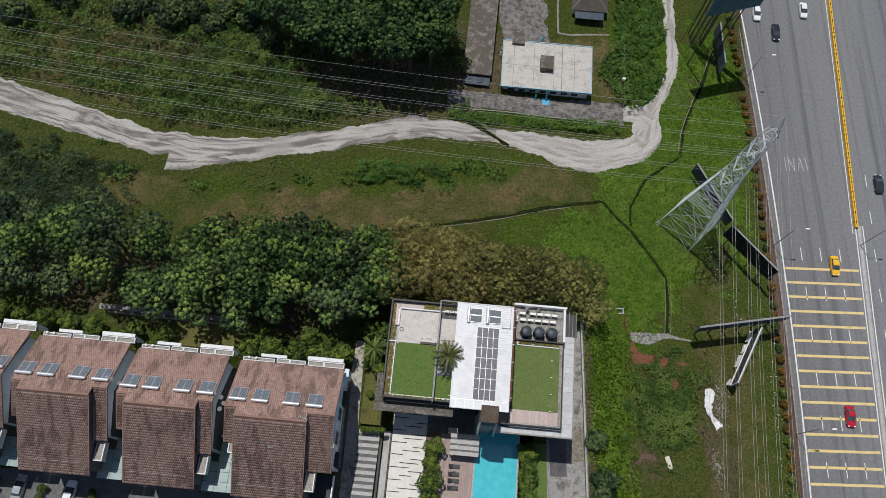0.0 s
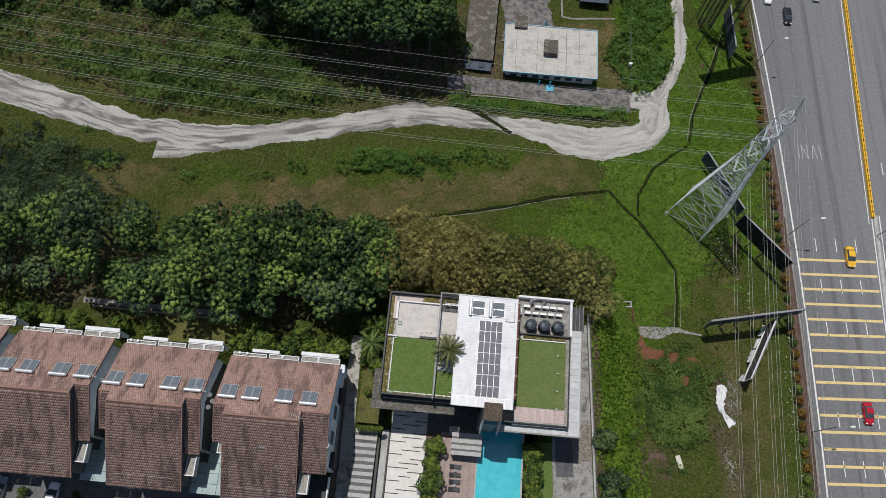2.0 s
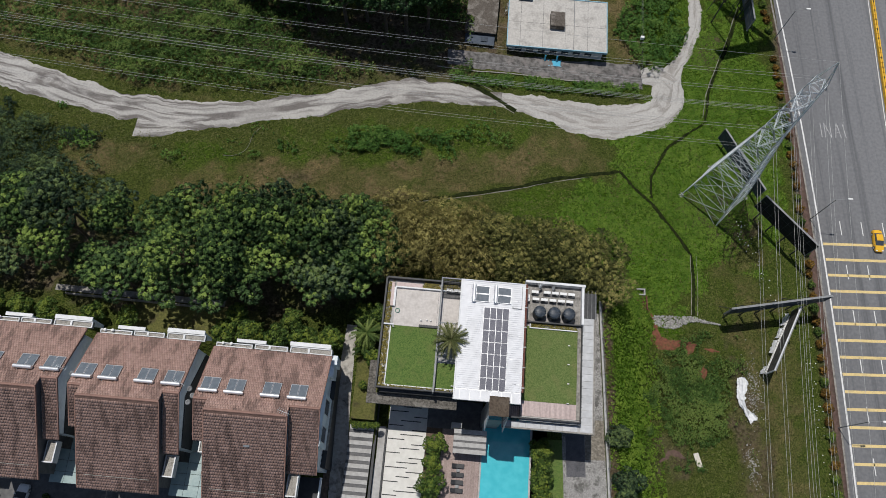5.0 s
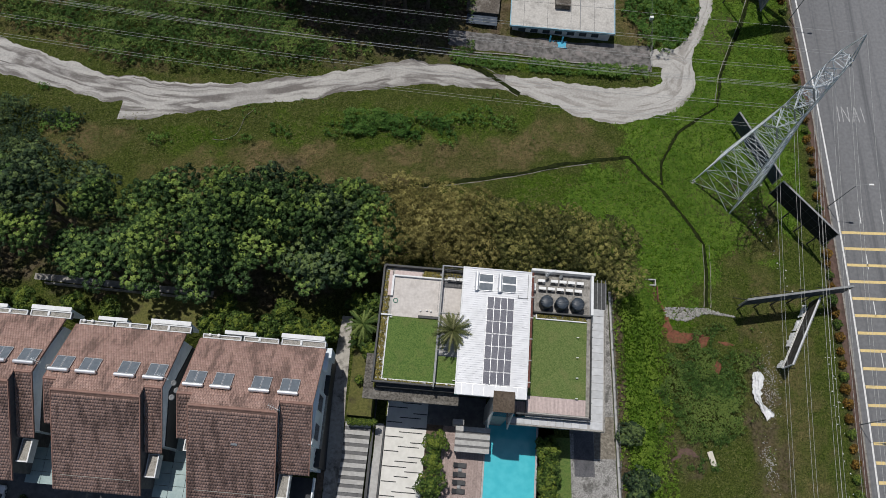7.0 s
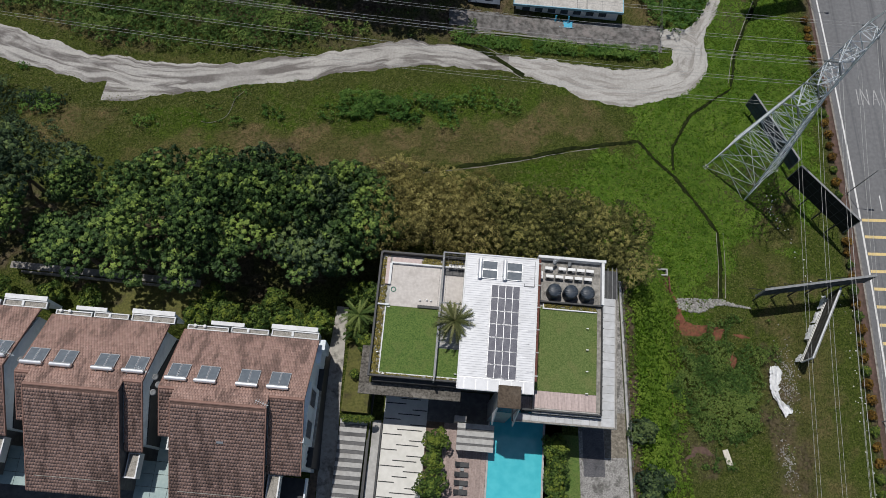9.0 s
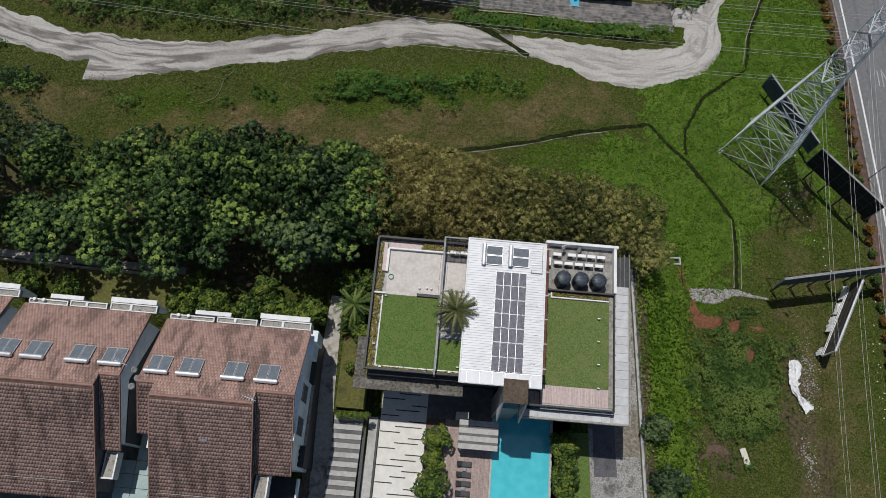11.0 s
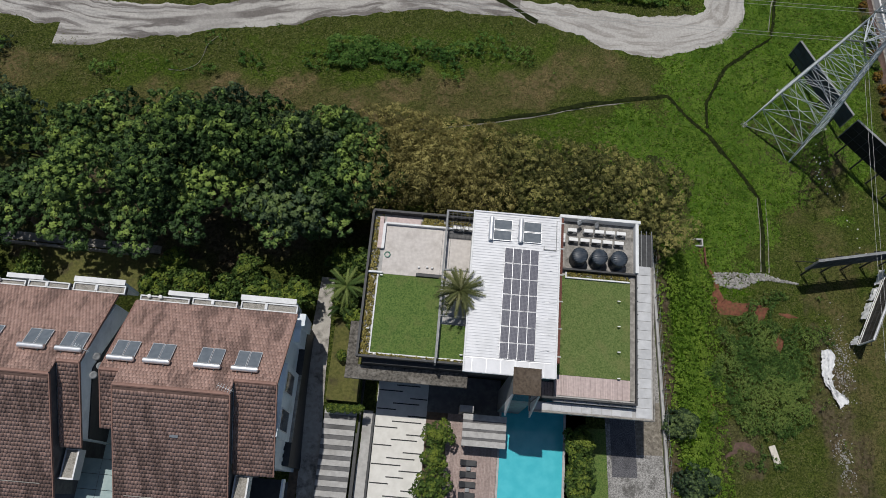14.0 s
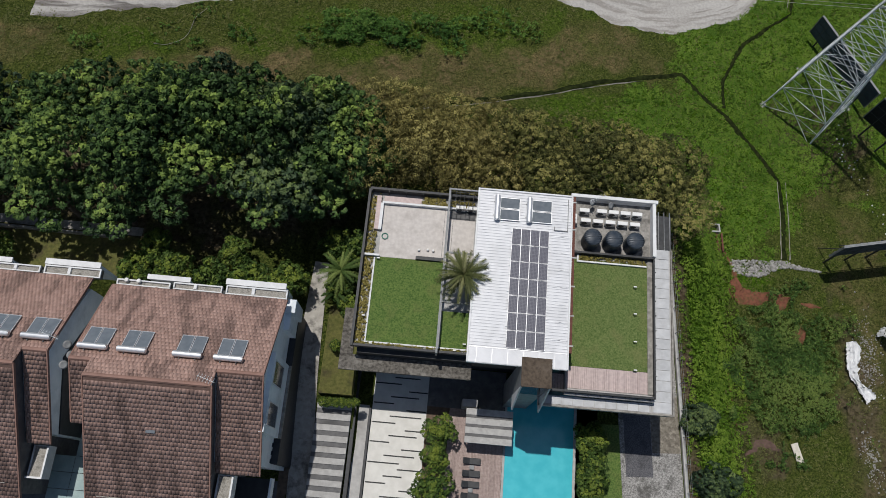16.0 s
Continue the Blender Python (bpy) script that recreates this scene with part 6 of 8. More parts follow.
# ---- plants ----
def tuft_cloud(centres, normals, radius, count, leaf_len, leaf_wide, rng, tones, droop=0.25, flat=True, lie=False):
    """Rosettes of folded leaves: verts, faces and tones for all tufts at once."""
    n = len(centres)
    c = np.repeat(centres, count, 0)
    nr = np.repeat(normals, count, 0)
    k = len(c)
    d = rng.randn(k, 3)
    d /= np.linalg.norm(d, axis=1)[:, None]
    out = d + nr * 0.9
    out /= np.linalg.norm(out, axis=1)[:, None]
    r = np.repeat(radius if np.ndim(radius) else np.full(n, radius), count)
    pos = c + out * (r * (0.25 + 0.75 * rng.rand(k) ** 0.6))[:, None]
    if flat:
        # leaves lie along the tuft's dome
        pos = c + out * (r * (0.55 + 0.45 * rng.rand(k)))[:, None]
        axis = np.cross(out, rng.randn(k, 3)) + 0.35 * out
        axis[:, 2] -= droop
        axis /= np.linalg.norm(axis, axis=1)[:, None]
        side = np.cross(axis, out + 0.30 * rng.randn(k, 3))
    else:
        axis = out + 0.6 * rng.randn(k, 3)
        axis[:, 2] -= droop
        axis /= np.linalg.norm(axis, axis=1)[:, None]
        side = np.cross(axis, nr + 0.5 * rng.randn(k, 3))
    if lie:
        # short blades, nearly level
        a = math.tau * rng.rand(k)
        tip = 0.25 * rng.randn(k)
        axis = np.stack([np.cos(a), np.sin(a), tip], -1)
        side = np.stack([-np.sin(a), np.cos(a), 0.25 * rng.randn(k)], -1)
        pos = c + np.stack([r * rng.randn(k) * 0.6, r * rng.randn(k) * 0.6, 0.03 * rng.rand(k)], -1)
    side /= np.linalg.norm(side, axis=1)[:, None] + 1e-9
    ll, ww = leaf_len * (0.7 + 0.6 * rng.rand(k)), leaf_wide * (0.7 + 0.6 * rng.rand(k))
    up = np.cross(side, axis)
    v = np.stack([pos - axis * (ll * 0.3)[:, None], pos + side * ww[:, None] + up * (ww * 0.35)[:, None], pos + axis * (ll * 0.7)[:, None], pos - side * ww[:, None] + up * (ww * 0.35)[:, None]], 1)
    f = np.arange(k)[:, None, None] * 4 + np.array([[0, 1, 2], [0, 2, 3]])[None]
    t = np.repeat(tones, count)
    # Painted light: leaves high on the dome lighter, those on its sides darker.
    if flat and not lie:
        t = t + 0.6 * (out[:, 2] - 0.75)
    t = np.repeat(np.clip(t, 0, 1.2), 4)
    return v.reshape(-1, 3), f.reshape(-1, 3), t


def crown_mesh(seed, rx, rz, tufts, leaves_each, tuft_r, leaf_len, leaf_wide, lobes=7, gap=1.0, clumps=0):
    """A crown of several lobes, tufts on their upper and outer faces; its base is at z = 0. clumps: that many small, parted lobes on a dome."""
    rng = np.random.RandomState(seed)
    if clumps:
        lob = []
        for k in range(clumps):
            q = rx * 0.80 * math.sqrt((k + 0.35) / clumps)
            a = 2.4 * k + 0.5 * rng.rand()
            s = rx * (0.20 + 0.13 * rng.rand())
            lob.append((np.array([q * math.cos(a), q * math.sin(a), rz * (0.80 - 0.55 * (q / rx) ** 2 + 0.30 * (rng.rand() - 0.5))]), np.array([s, s, s * (0.75 + 0.25 * rng.rand())])))
    else:
        lob = [(np.array([0, 0, rz * 0.5]), np.array([rx * 0.62, rx * 0.62, rz * 0.5]))]
        for k in range(lobes):
            a = math.tau * (k + 0.5 * rng.rand()) / lobes
            q = rx * (0.45 + 0.25 * rng.rand())
            s = rx * (0.34 + 0.2 * rng.rand())
            lob.append((np.array([q * math.cos(a), q * math.sin(a), rz * (0.25 + 0.45 * rng.rand())]), np.array([s, s, min(s, rz * 0.5) * (0.8 + 0.3 * rng.rand())])))
    cs, ns, lobe_of = [], [], []
    lobe_tone = (0.16 if clumps else 0.22) * rng.randn(len(lob))
    area = np.array([b[0] * b[0] for _, b in lob])
    area /= area.sum()
    while len(cs) < tufts:
        pick = rng.choice(len(lob), p=area)
        o, s = lob[pick]
        d = rng.randn(3)
        d /= np.linalg.norm(d)
        if d[2] < (-0.1 if clumps else -0.35) and rng.rand() < 0.7:
            continue
        p = o + d * s * (0.82 + 0.22 * rng.rand())
        if sum(np.sum(((p - oo) / ss_) ** 2) < 0.62 for oo, ss_ in lob) > 0 and rng.rand() < 0.85:
            continue
        if cs and np.min(np.sum((np.array(cs) - p) ** 2, 1)) < (gap * tuft_r) ** 2 and rng.rand() < 0.97:
            continue
        nn = d / s
        nn = nn / np.linalg.norm(nn) + np.array([0, 0, 0.5])
        cs.append(p)
        # Lobe shading put into the tone: tops light, flanks dark.
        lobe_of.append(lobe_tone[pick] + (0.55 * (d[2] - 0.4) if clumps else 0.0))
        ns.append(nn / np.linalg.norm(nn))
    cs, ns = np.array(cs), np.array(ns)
    # Height raises the tone too, painting sun on the crown's top.
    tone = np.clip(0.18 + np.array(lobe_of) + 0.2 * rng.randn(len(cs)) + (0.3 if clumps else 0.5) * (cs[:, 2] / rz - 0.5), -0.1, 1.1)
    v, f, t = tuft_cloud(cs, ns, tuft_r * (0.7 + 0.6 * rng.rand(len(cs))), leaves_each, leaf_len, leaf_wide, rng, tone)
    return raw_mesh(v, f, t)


def trunk_mesh(seed, height, r, spread):
    """A tapered trunk that forks into limbs."""
    rng = random.Random(seed)
    bm = bmesh.new()
    fork = height * 0.5
    tube(bm, (0, 0, -0.6), (0.1, 0.05, fork), r, r * 0.7, n=9)
    for k in range(6):
        a = math.tau * k / 6 + rng.random()
        e = Vector((spread * math.cos(a) * 0.55, spread * math.sin(a) * 0.55, height * (0.8 + 0.15 * rng.random())))
        b = Vector((0.1, 0.05, fork * (0.75 + 0.25 * rng.random())))
        mid = b.lerp(e, 0.5) + Vector((0, 0, 0.3))
        tube(bm, b, mid, r * 0.5, r * 0.32, n=6)
        tube(bm, mid, e, r * 0.32, r * 0.1, n=6)
    return finish(bm)


class Species:
    """A kind of tree: a few crowns and trunks that its trees share."""
    def __init__(self, name, seed, variants, rx, rz, trunk_h, material, label, category="tree", tufts=230, leaves_each=26, tuft_r=0.62, leaf_len=0.42, leaf_wide=0.11, lobes=7, gap=0.8, clumps=0):
        self.rx, self.trunk_h = rx, trunk_h
        self.models = []
        for k in range(variants):
            t = thing(name, pose(0, 0, 0), label, category)
            part("trunk", trunk_mesh(seed + k, trunk_h + rz * 0.4, 0.06 * rx + 0.05, rx), M["bark"], t)
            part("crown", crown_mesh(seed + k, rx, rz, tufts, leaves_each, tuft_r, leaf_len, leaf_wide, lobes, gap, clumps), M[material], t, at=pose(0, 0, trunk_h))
            self.models.append([t, False])

    def plant(self, x, y, scale, turn, label="", top=None, group="", base=None):
        """A tree on the ground at x, y. top: the height that its crown reaches."""
        model = self.models[int(abs(x * 7 + y * 13)) % len(self.models)]
        z = ground_z(x, y) if base is None else base
        sz = scale
        if top is not None:
            sz = (top - z) / (self.trunk_h + self.models_height)
        m = pose(x, y, z, 0, 0, turn) @ Matrix.Diagonal((scale, scale, sz, 1))
        if not model[1]:
            model[1] = True
            t = model[0]
            t.matrix_basis = m
        else:
            t = copy_thing(model[0], Matrix.Identity(4))
            t.matrix_basis = m
        if label:
            t["label"] = label
        if group:
            t["group"] = group
        return t

    def clear(self):
        for t, used in self.models:
            if not used:
                for o in (*t.children_recursive, t):
                    bpy.data.objects.remove(o)


def species(*a, **k):
    s = Species(*a, **k)
    s.models_height = a[4]
    return s


VILLA_TURN = pose(9, 23, 0, 0, 0, -3.3) @ pose(-9, -23, 0)
DITCH_LINES = [tuple(p) for p in spline(TRACK, 1.5)]
for line in DRAINS:
    DITCH_LINES += [tuple(p) for p in spline([(x, y, 1.1) for x, y in line], 0.7)]


def off_track(x, y):
    """0 on the track, 1 beside it."""
    d = np.full(len(x), 99.0)
    for px, py, w in DITCH_LINES:
        d = np.minimum(d, np.hypot(x - px, y - py) - w / 2)
    return smoothstep(0.0, 0.5, d + 0.3)


rnd = random.Random(5)
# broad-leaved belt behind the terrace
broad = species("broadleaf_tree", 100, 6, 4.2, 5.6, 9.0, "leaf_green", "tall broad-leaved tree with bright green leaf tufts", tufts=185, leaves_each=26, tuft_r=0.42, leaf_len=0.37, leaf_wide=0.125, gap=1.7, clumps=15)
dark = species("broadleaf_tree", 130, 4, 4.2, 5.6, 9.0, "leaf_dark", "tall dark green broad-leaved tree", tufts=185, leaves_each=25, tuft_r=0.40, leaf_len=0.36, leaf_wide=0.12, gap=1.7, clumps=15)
BELT = "tree belt behind the terrace"
for x in np.arange(-84, -9, 6.8):
    f = (x + 84) / 75
    for row, (y, top) in enumerate(((34.5, 29.5), (39.8, 30.0), (44.6, 26.0))):
        if row == 2 and -47 < x < -41:
            continue
        px, py = x + rnd.uniform(-1.2, 1.2) + (2.6 if row == 1 else 0), y + (1 - f) * 3.0 + rnd.uniform(-1.0, 1.0)
        if px > -10 and row != 1:
            px -= 2
        kind = broad if rnd.random() < 0.35 + 0.6 * f - (0.3 if row == 2 else 0) else dark
        kind.plant(px, py, rnd.uniform(0.85, 1.15), rnd.uniform(0, 360), top=top + rnd.uniform(-5.0, 3.0), group=BELT)
for x, y, top in ((-16, 40, 31), (-12.5, 36, 28), (-11.5, 44, 27), (-19, 45.5, 27), (-24, 42.5, 30), (-30, 38, 31.5), (-27, 33.5, 28), (-8.6, 42.0, 27), (-9.6, 37.5, 29), (-10.2, 46.0, 23), (-15.5, 34, 27), (-38.5, 33.2, 27), (-46.0, 33.8, 27), (-32.5, 32.6, 26)):
    broad.plant(x, y, 1.05, rnd.uniform(0, 360), top=top, group=BELT)
# olive-brown trees north of the villa
BROWN_ROW = "olive-brown trees behind the villa"
brown = species("olive_brown_tree", 160, 4, 4.6, 5.5, 7.0, "leaf_brown", "tree with sparse yellow-brown foliage", tufts=330, leaves_each=30, tuft_r=0.55, leaf_len=0.22, leaf_wide=0.075, lobes=9, gap=0.9)
olive = species("olive_tree", 170, 4, 4.6, 5.5, 7.0, "leaf_olive", "tree with dull olive-green foliage", tufts=270, leaves_each=34, tuft_r=0.50, leaf_len=0.23, leaf_wide=0.078, gap=1.2, clumps=22)
for x, y, s, top in ((-4.5, 39.5, 1.05, 26.5), (-6.5, 46.5, 1.05, 20), (-2.0, 44.5, 1.0, 21), (-2.5, 49.5, 0.9, 15.5), (3.0, 48.0, 1.0, 16), (1.5, 41, 1.0, 21.5), (5.5, 45, 1.0, 18), (7.0, 40.5, 1.0, 19.5), (9.5, 47.5, 0.9, 15)):
    brown.plant(x, y, s, rnd.uniform(0, 360), top=top, group=BROWN_ROW)
for x, y, s, top in ((12.5, 43.5, 1.1, 20), (15.0, 39.8, 1.0, 20), (17.5, 44.8, 1.0, 18), (20.5, 40.5, 1.05, 21.5), (23.0, 44.5, 1.05, 17.5), (25.5, 40.0, 1.1, 20.5), (29.5, 42.0, 1.05, 18), (29.8, 37.0, 0.9, 18)):
    olive.plant(x, y, s, rnd.uniform(0, 360), top=top, group=BROWN_ROW, label="tree with dull olive-green foliage behind the villa")
# dark wood beyond the track
WOOD = "wild wood beyond the track"
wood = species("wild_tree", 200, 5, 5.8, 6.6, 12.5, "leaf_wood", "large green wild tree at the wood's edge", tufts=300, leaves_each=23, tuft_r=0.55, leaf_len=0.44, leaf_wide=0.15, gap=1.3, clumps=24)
for x, y, top in ((-5.5, 93.2, 22), (-1.2, 94.6, 22.5), (-13.5, 95, 23), (-21, 96.5, 23), (-28.5, 98, 22.5), (-6, 98.5, 24), (-0.8, 100.5, 22), (-16, 103, 25), (-25, 104.5, 25), (-34.5, 101, 21), (-3, 106.5, 24), (-40, 107, 22), (-9.5, 92, 21), (-17.5, 93.5, 22), (-25, 95.5, 22), (-1, 101, 24), (-11, 101, 25)):
    wood.plant(x, y, rnd.uniform(0.9, 1.12), rnd.uniform(0, 360), top=top, group=WOOD)
bushy = species("wild_bush", 220, 3, 2.6, 3.4, 0.6, "leaf_dark", "tall dark green bush on the wild slope", "bush", tufts=110, leaves_each=34, tuft_r=0.5, leaf_len=0.36, leaf_wide=0.12, lobes=7, gap=1.1)
for x, y in ((-66, 99.5), (-61, 101.5), (-57, 99), (-52.5, 101.5), (-48.5, 98.5), (-46, 103), (-55, 105), (-64, 105.5), (-79, 101), (-82.5, 103), (-41, 101), (-36.5, 96.8), (-71, 107), (-88, 96)):
    bushy.plant(x, y, rnd.uniform(0.8, 1.25), rnd.uniform(0, 360), group="bushes on the wild slope")
# small trees and hedge shrubs by the houses
small = species("garden_tree", 240, 4, 1.9, 2.6, 1.4, "leaf_hedge", "small rounded garden tree with dense leaves", tufts=140, leaves_each=20, tuft_r=0.34, leaf_len=0.26, leaf_wide=0.09, clumps=12, gap=0.8)
for x, y in ((-70.5, 31.6), (-66.4, 30.8), (-61.9, 30.3), (-57.6, 29.8), (-50.9, 29.4), (-45.2, 29.0), (-74.5, 32.0)):
    small.plant(x, y - 0.6, rnd.uniform(0.8, 1.05), rnd.uniform(0, 360), base=16.9, group="garden trees behind the terrace")
for x, y, s in ((-30.4, 26.6, 1.05), (-26.6, 26.4, 1.1), (-22.4, 25.8, 1.1), (-18.2, 25.6, 1.15), (-14.2, 25.6, 1.1), (-28.6, 29.4, 0.95), (-20.4, 28.8, 0.9)):
    small.plant(x, y, s, rnd.uniform(0, 360), base=16.9, group="garden trees behind the terrace", label="small dense green garden tree behind a terrace house")
for k in range(6):
    small.plant(-10.0 + 0.68 * k, 13.5, 0.28, 60 * k, base=15.9, group="low hedge above the stair", label="low leafy hedge plant above the garden stair")
small.plant(-9.0, 19.4, 0.36, 20, base=16.35, group="side shrubs", label="small dark clipped plant in the side lawn")
for x, y, s in ((2.3, 11.0, 0.95), (2.0, 8.4, 0.8), (1.9, 5.2, 1.1), (1.6, 2.4, 1.0), (1.8, -1.0, 1.0)):
    small.plant(x, y, s, rnd.uniform(0, 360), base=12.95, group="courtyard shrubs", label="leafy green shrub between courtyard and pool")
for x, y, s in ((18.5, 10.6, 0.95), (18.6, 8.2, 0.9), (18.4, 6.0, 0.95), (18.5, 3.6, 0.95), (18.5, 1.0, 0.95)):
    small.plant(x, y, s, rnd.uniform(0, 360), base=12.95, group="poolside shrubs", label="clipped green shrub beside the pool")
compact = species("compact_shrub", 250, 3, 1.9, 2.8, 0.5, "leaf_dark", "rounded dark green shrub outside the fence", "shrub", tufts=150, leaves_each=30, tuft_r=0.34, leaf_len=0.24, leaf_wide=0.08, lobes=6)
for x, y, s in ((31.2, 13.3, 1.0), (32.0, 6.4, 1.1), (31.5, 3.0, 1.1), (31.5, -0.6, 1.1)):
    compact.plant(x, y, s, rnd.uniform(0, 360), base=11.9, group="fence shrubs", label="rounded dark green shrub outside the fence")
for x, y, s in ((-8.9, 25.6, 0.8), (-7.6, 23.6, 0.7), (-8.2, 27.5, 0.9), (-7.4, 30.2, 1.0), (-9.5, 30.5, 1.0)):
    small.plant(x, y, s, rnd.uniform(0, 360), base=16.3, group="side shrubs", label="leafy shrub in the side garden of the villa")
# row of clipped shrubs along the highway, some rust orange
row = species("verge_shrub", 260, 3, 0.75, 1.1, 0.15, "leaf_hedge", "rounded clipped shrub in the highway verge", "shrub", tufts=50, leaves_each=22, tuft_r=0.22, leaf_len=0.18, leaf_wide=0.07, lobes=5)
rust = species("verge_shrub", 270, 2, 0.75, 1.1, 0.15, "leaf_rust", "rounded rust-orange clipped shrub in the highway verge", "shrub", tufts=50, leaves_each=22, tuft_r=0.22, leaf_len=0.18, leaf_wide=0.07, lobes=5)
y = -8.0
while y < 118:
    x = float(W_(y)) - 3.7 + rnd.uniform(-0.2, 0.2)
    if not 94 < y < 99:
        (rust if rnd.random() < 0.45 else row).plant(x, y, rnd.uniform(0.8, 1.12), rnd.uniform(0, 360), base=0.35, group="verge shrubs")
    y += 2.2 + rnd.uniform(-0.25, 0.45)
for x, y, s in ((-63.6, 1.0, 0.4), (-63.4, 2.4, 0.42), (-55.0, 0.4, 0.4), (-54.8, 1.8, 0.42), (-71.5, 2.0, 0.42), (-71.2, 3.4, 0.42), (-46.8, 0.0, 0.45)):
    small.plant(x, y, s, rnd.uniform(0, 360), base=13.06, group="forecourt shrubs", label="small leafy shrub between the parked cars")
for s in (broad, dark, brown, olive, wood, bushy, small, compact, row, rust):
    s.clear()


def palm(x, y, z, height, size, fronds, label):
    t = thing("palm_tree", pose(x, y, z), label, "palm tree")
    bm = bmesh.new()
    for k in range(8):
        tube(bm, (0, 0, height * k / 8), (0, 0, height * (k + 1) / 8), 0.2 - 0.008 * k, 0.17 - 0.008 * k, n=10)
    part("trunk", bm, M["bark"], t)
    rng = np.random.RandomState(int(abs(x * 10)))
    V, F, T = [], [], []
    for k in range(fronds):
        a = math.tau * k * 0.618 + 0.3 * rng.randn()
        rise = 1.25 - 1.5 * (k / fronds) + 0.14 * rng.randn()
        L = size * (0.85 + 0.3 * rng.rand())
        pts = []
        for s in np.linspace(0, 1, 9):
            rr = L * s * math.cos(rise * (1 - 0.5 * s))
            pts.append(np.array([rr * math.cos(a), rr * math.sin(a), height + L * (math.sin(rise) * s - 0.55 * s * s) + 0.1]))
        tone = 0.05 + 0.8 * rng.rand()
        for i in range(1, 9):
            d = pts[i] - pts[i - 1]
            sd = np.cross(d, [0, 0, 1.0])
            sd /= np.linalg.norm(sd)
            for side in (-1, 1):
                for q in np.arange(8) / 8:
                    b0 = pts[i - 1] + d * q
                    ln = 0.17 * L * (1 - 0.6 * abs(i / 8 - 0.4)) * (0.8 + 0.3 * rng.rand())
                    tip = b0 + sd * side * ln * 0.7 + d / np.linalg.norm(d) * ln * 0.75 - np.array([0, 0, 0.25 * ln])
                    w = d / np.linalg.norm(d) * 0.022
                    n0 = len(V)
                    V += [b0 - w, b0 + w, tip]
                    F.append((n0, n0 + 1, n0 + 2))
                    T += [tone] * 3
    part("fronds", raw_mesh(np.array(V), np.array(F), np.array(T)), M["leaf_palm" if fronds > 50 else "leaf_frond"], t)
    return t


palm(4.0, 24.5, 24.5, 3.7, 2.55, 78, "feathery palm growing through the roof garden")
palm(-8.7, 27.0, 16.3, 3.6, 2.5, 36, "small palm in the side garden of the villa")
palm(-9.2, 25.0, 16.3, 2.0, 1.9, 26, "low palm beside the garden path")


def scatter(name, label, category, n, region, tuft_r, leaves_each, leaf_len, leaf_wide, material, seed, lift=0.1, keep=None, lean=0.3, lie=False, mound=0.0, mound_size=2.6):
    """Low growth: tufts strewn over the ground, thinned by keep(); mound: how high it heaps up."""
    rng = np.random.RandomState(seed)
    x = region[0] + (region[1] - region[0]) * rng.rand(n)
    y = region[2] + (region[3] - region[2]) * rng.rand(n)
    if keep is not None:
        ok = rng.rand(n) < keep(x, y)
        x, y = x[ok], y[ok]
        ok = rng.rand(len(x)) < off_track(x, y)
        x, y = x[ok], y[ok]
    z = terrain(x, y) + lift * (0.6 + 0.8 * rng.rand(len(x)))
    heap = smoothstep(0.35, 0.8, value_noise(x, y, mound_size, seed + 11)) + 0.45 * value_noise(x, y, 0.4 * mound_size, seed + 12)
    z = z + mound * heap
    c = np.stack([x, y, z], -1)
    nr = np.tile([0, 0, 1.0], (len(x), 1)) + lean * rng.randn(len(x), 3)
    nr /= np.linalg.norm(nr, axis=1)[:, None]
    # Mound tops get a lighter tone, hollows a darker one: painted sun and shade.
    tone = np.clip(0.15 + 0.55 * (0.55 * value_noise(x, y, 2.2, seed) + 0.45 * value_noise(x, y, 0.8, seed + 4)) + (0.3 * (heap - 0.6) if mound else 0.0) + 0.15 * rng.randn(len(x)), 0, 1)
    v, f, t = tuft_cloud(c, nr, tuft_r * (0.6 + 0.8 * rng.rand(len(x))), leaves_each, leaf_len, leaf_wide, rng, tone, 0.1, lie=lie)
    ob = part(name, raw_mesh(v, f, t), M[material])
    return tagged(ob, label, category, kind="stuff")


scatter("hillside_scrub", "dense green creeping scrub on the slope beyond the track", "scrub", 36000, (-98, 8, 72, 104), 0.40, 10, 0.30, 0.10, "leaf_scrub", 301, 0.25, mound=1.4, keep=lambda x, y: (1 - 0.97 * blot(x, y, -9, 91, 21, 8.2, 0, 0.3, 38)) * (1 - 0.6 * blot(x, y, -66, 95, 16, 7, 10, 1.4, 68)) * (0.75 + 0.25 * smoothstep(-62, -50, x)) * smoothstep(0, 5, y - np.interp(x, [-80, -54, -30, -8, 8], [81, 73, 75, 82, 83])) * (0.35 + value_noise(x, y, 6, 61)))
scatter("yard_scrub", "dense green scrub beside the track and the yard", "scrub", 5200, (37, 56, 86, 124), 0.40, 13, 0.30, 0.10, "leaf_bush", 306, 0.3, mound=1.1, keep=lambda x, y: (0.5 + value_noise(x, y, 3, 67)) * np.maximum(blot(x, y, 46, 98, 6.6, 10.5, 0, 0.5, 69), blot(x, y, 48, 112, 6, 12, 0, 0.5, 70)))
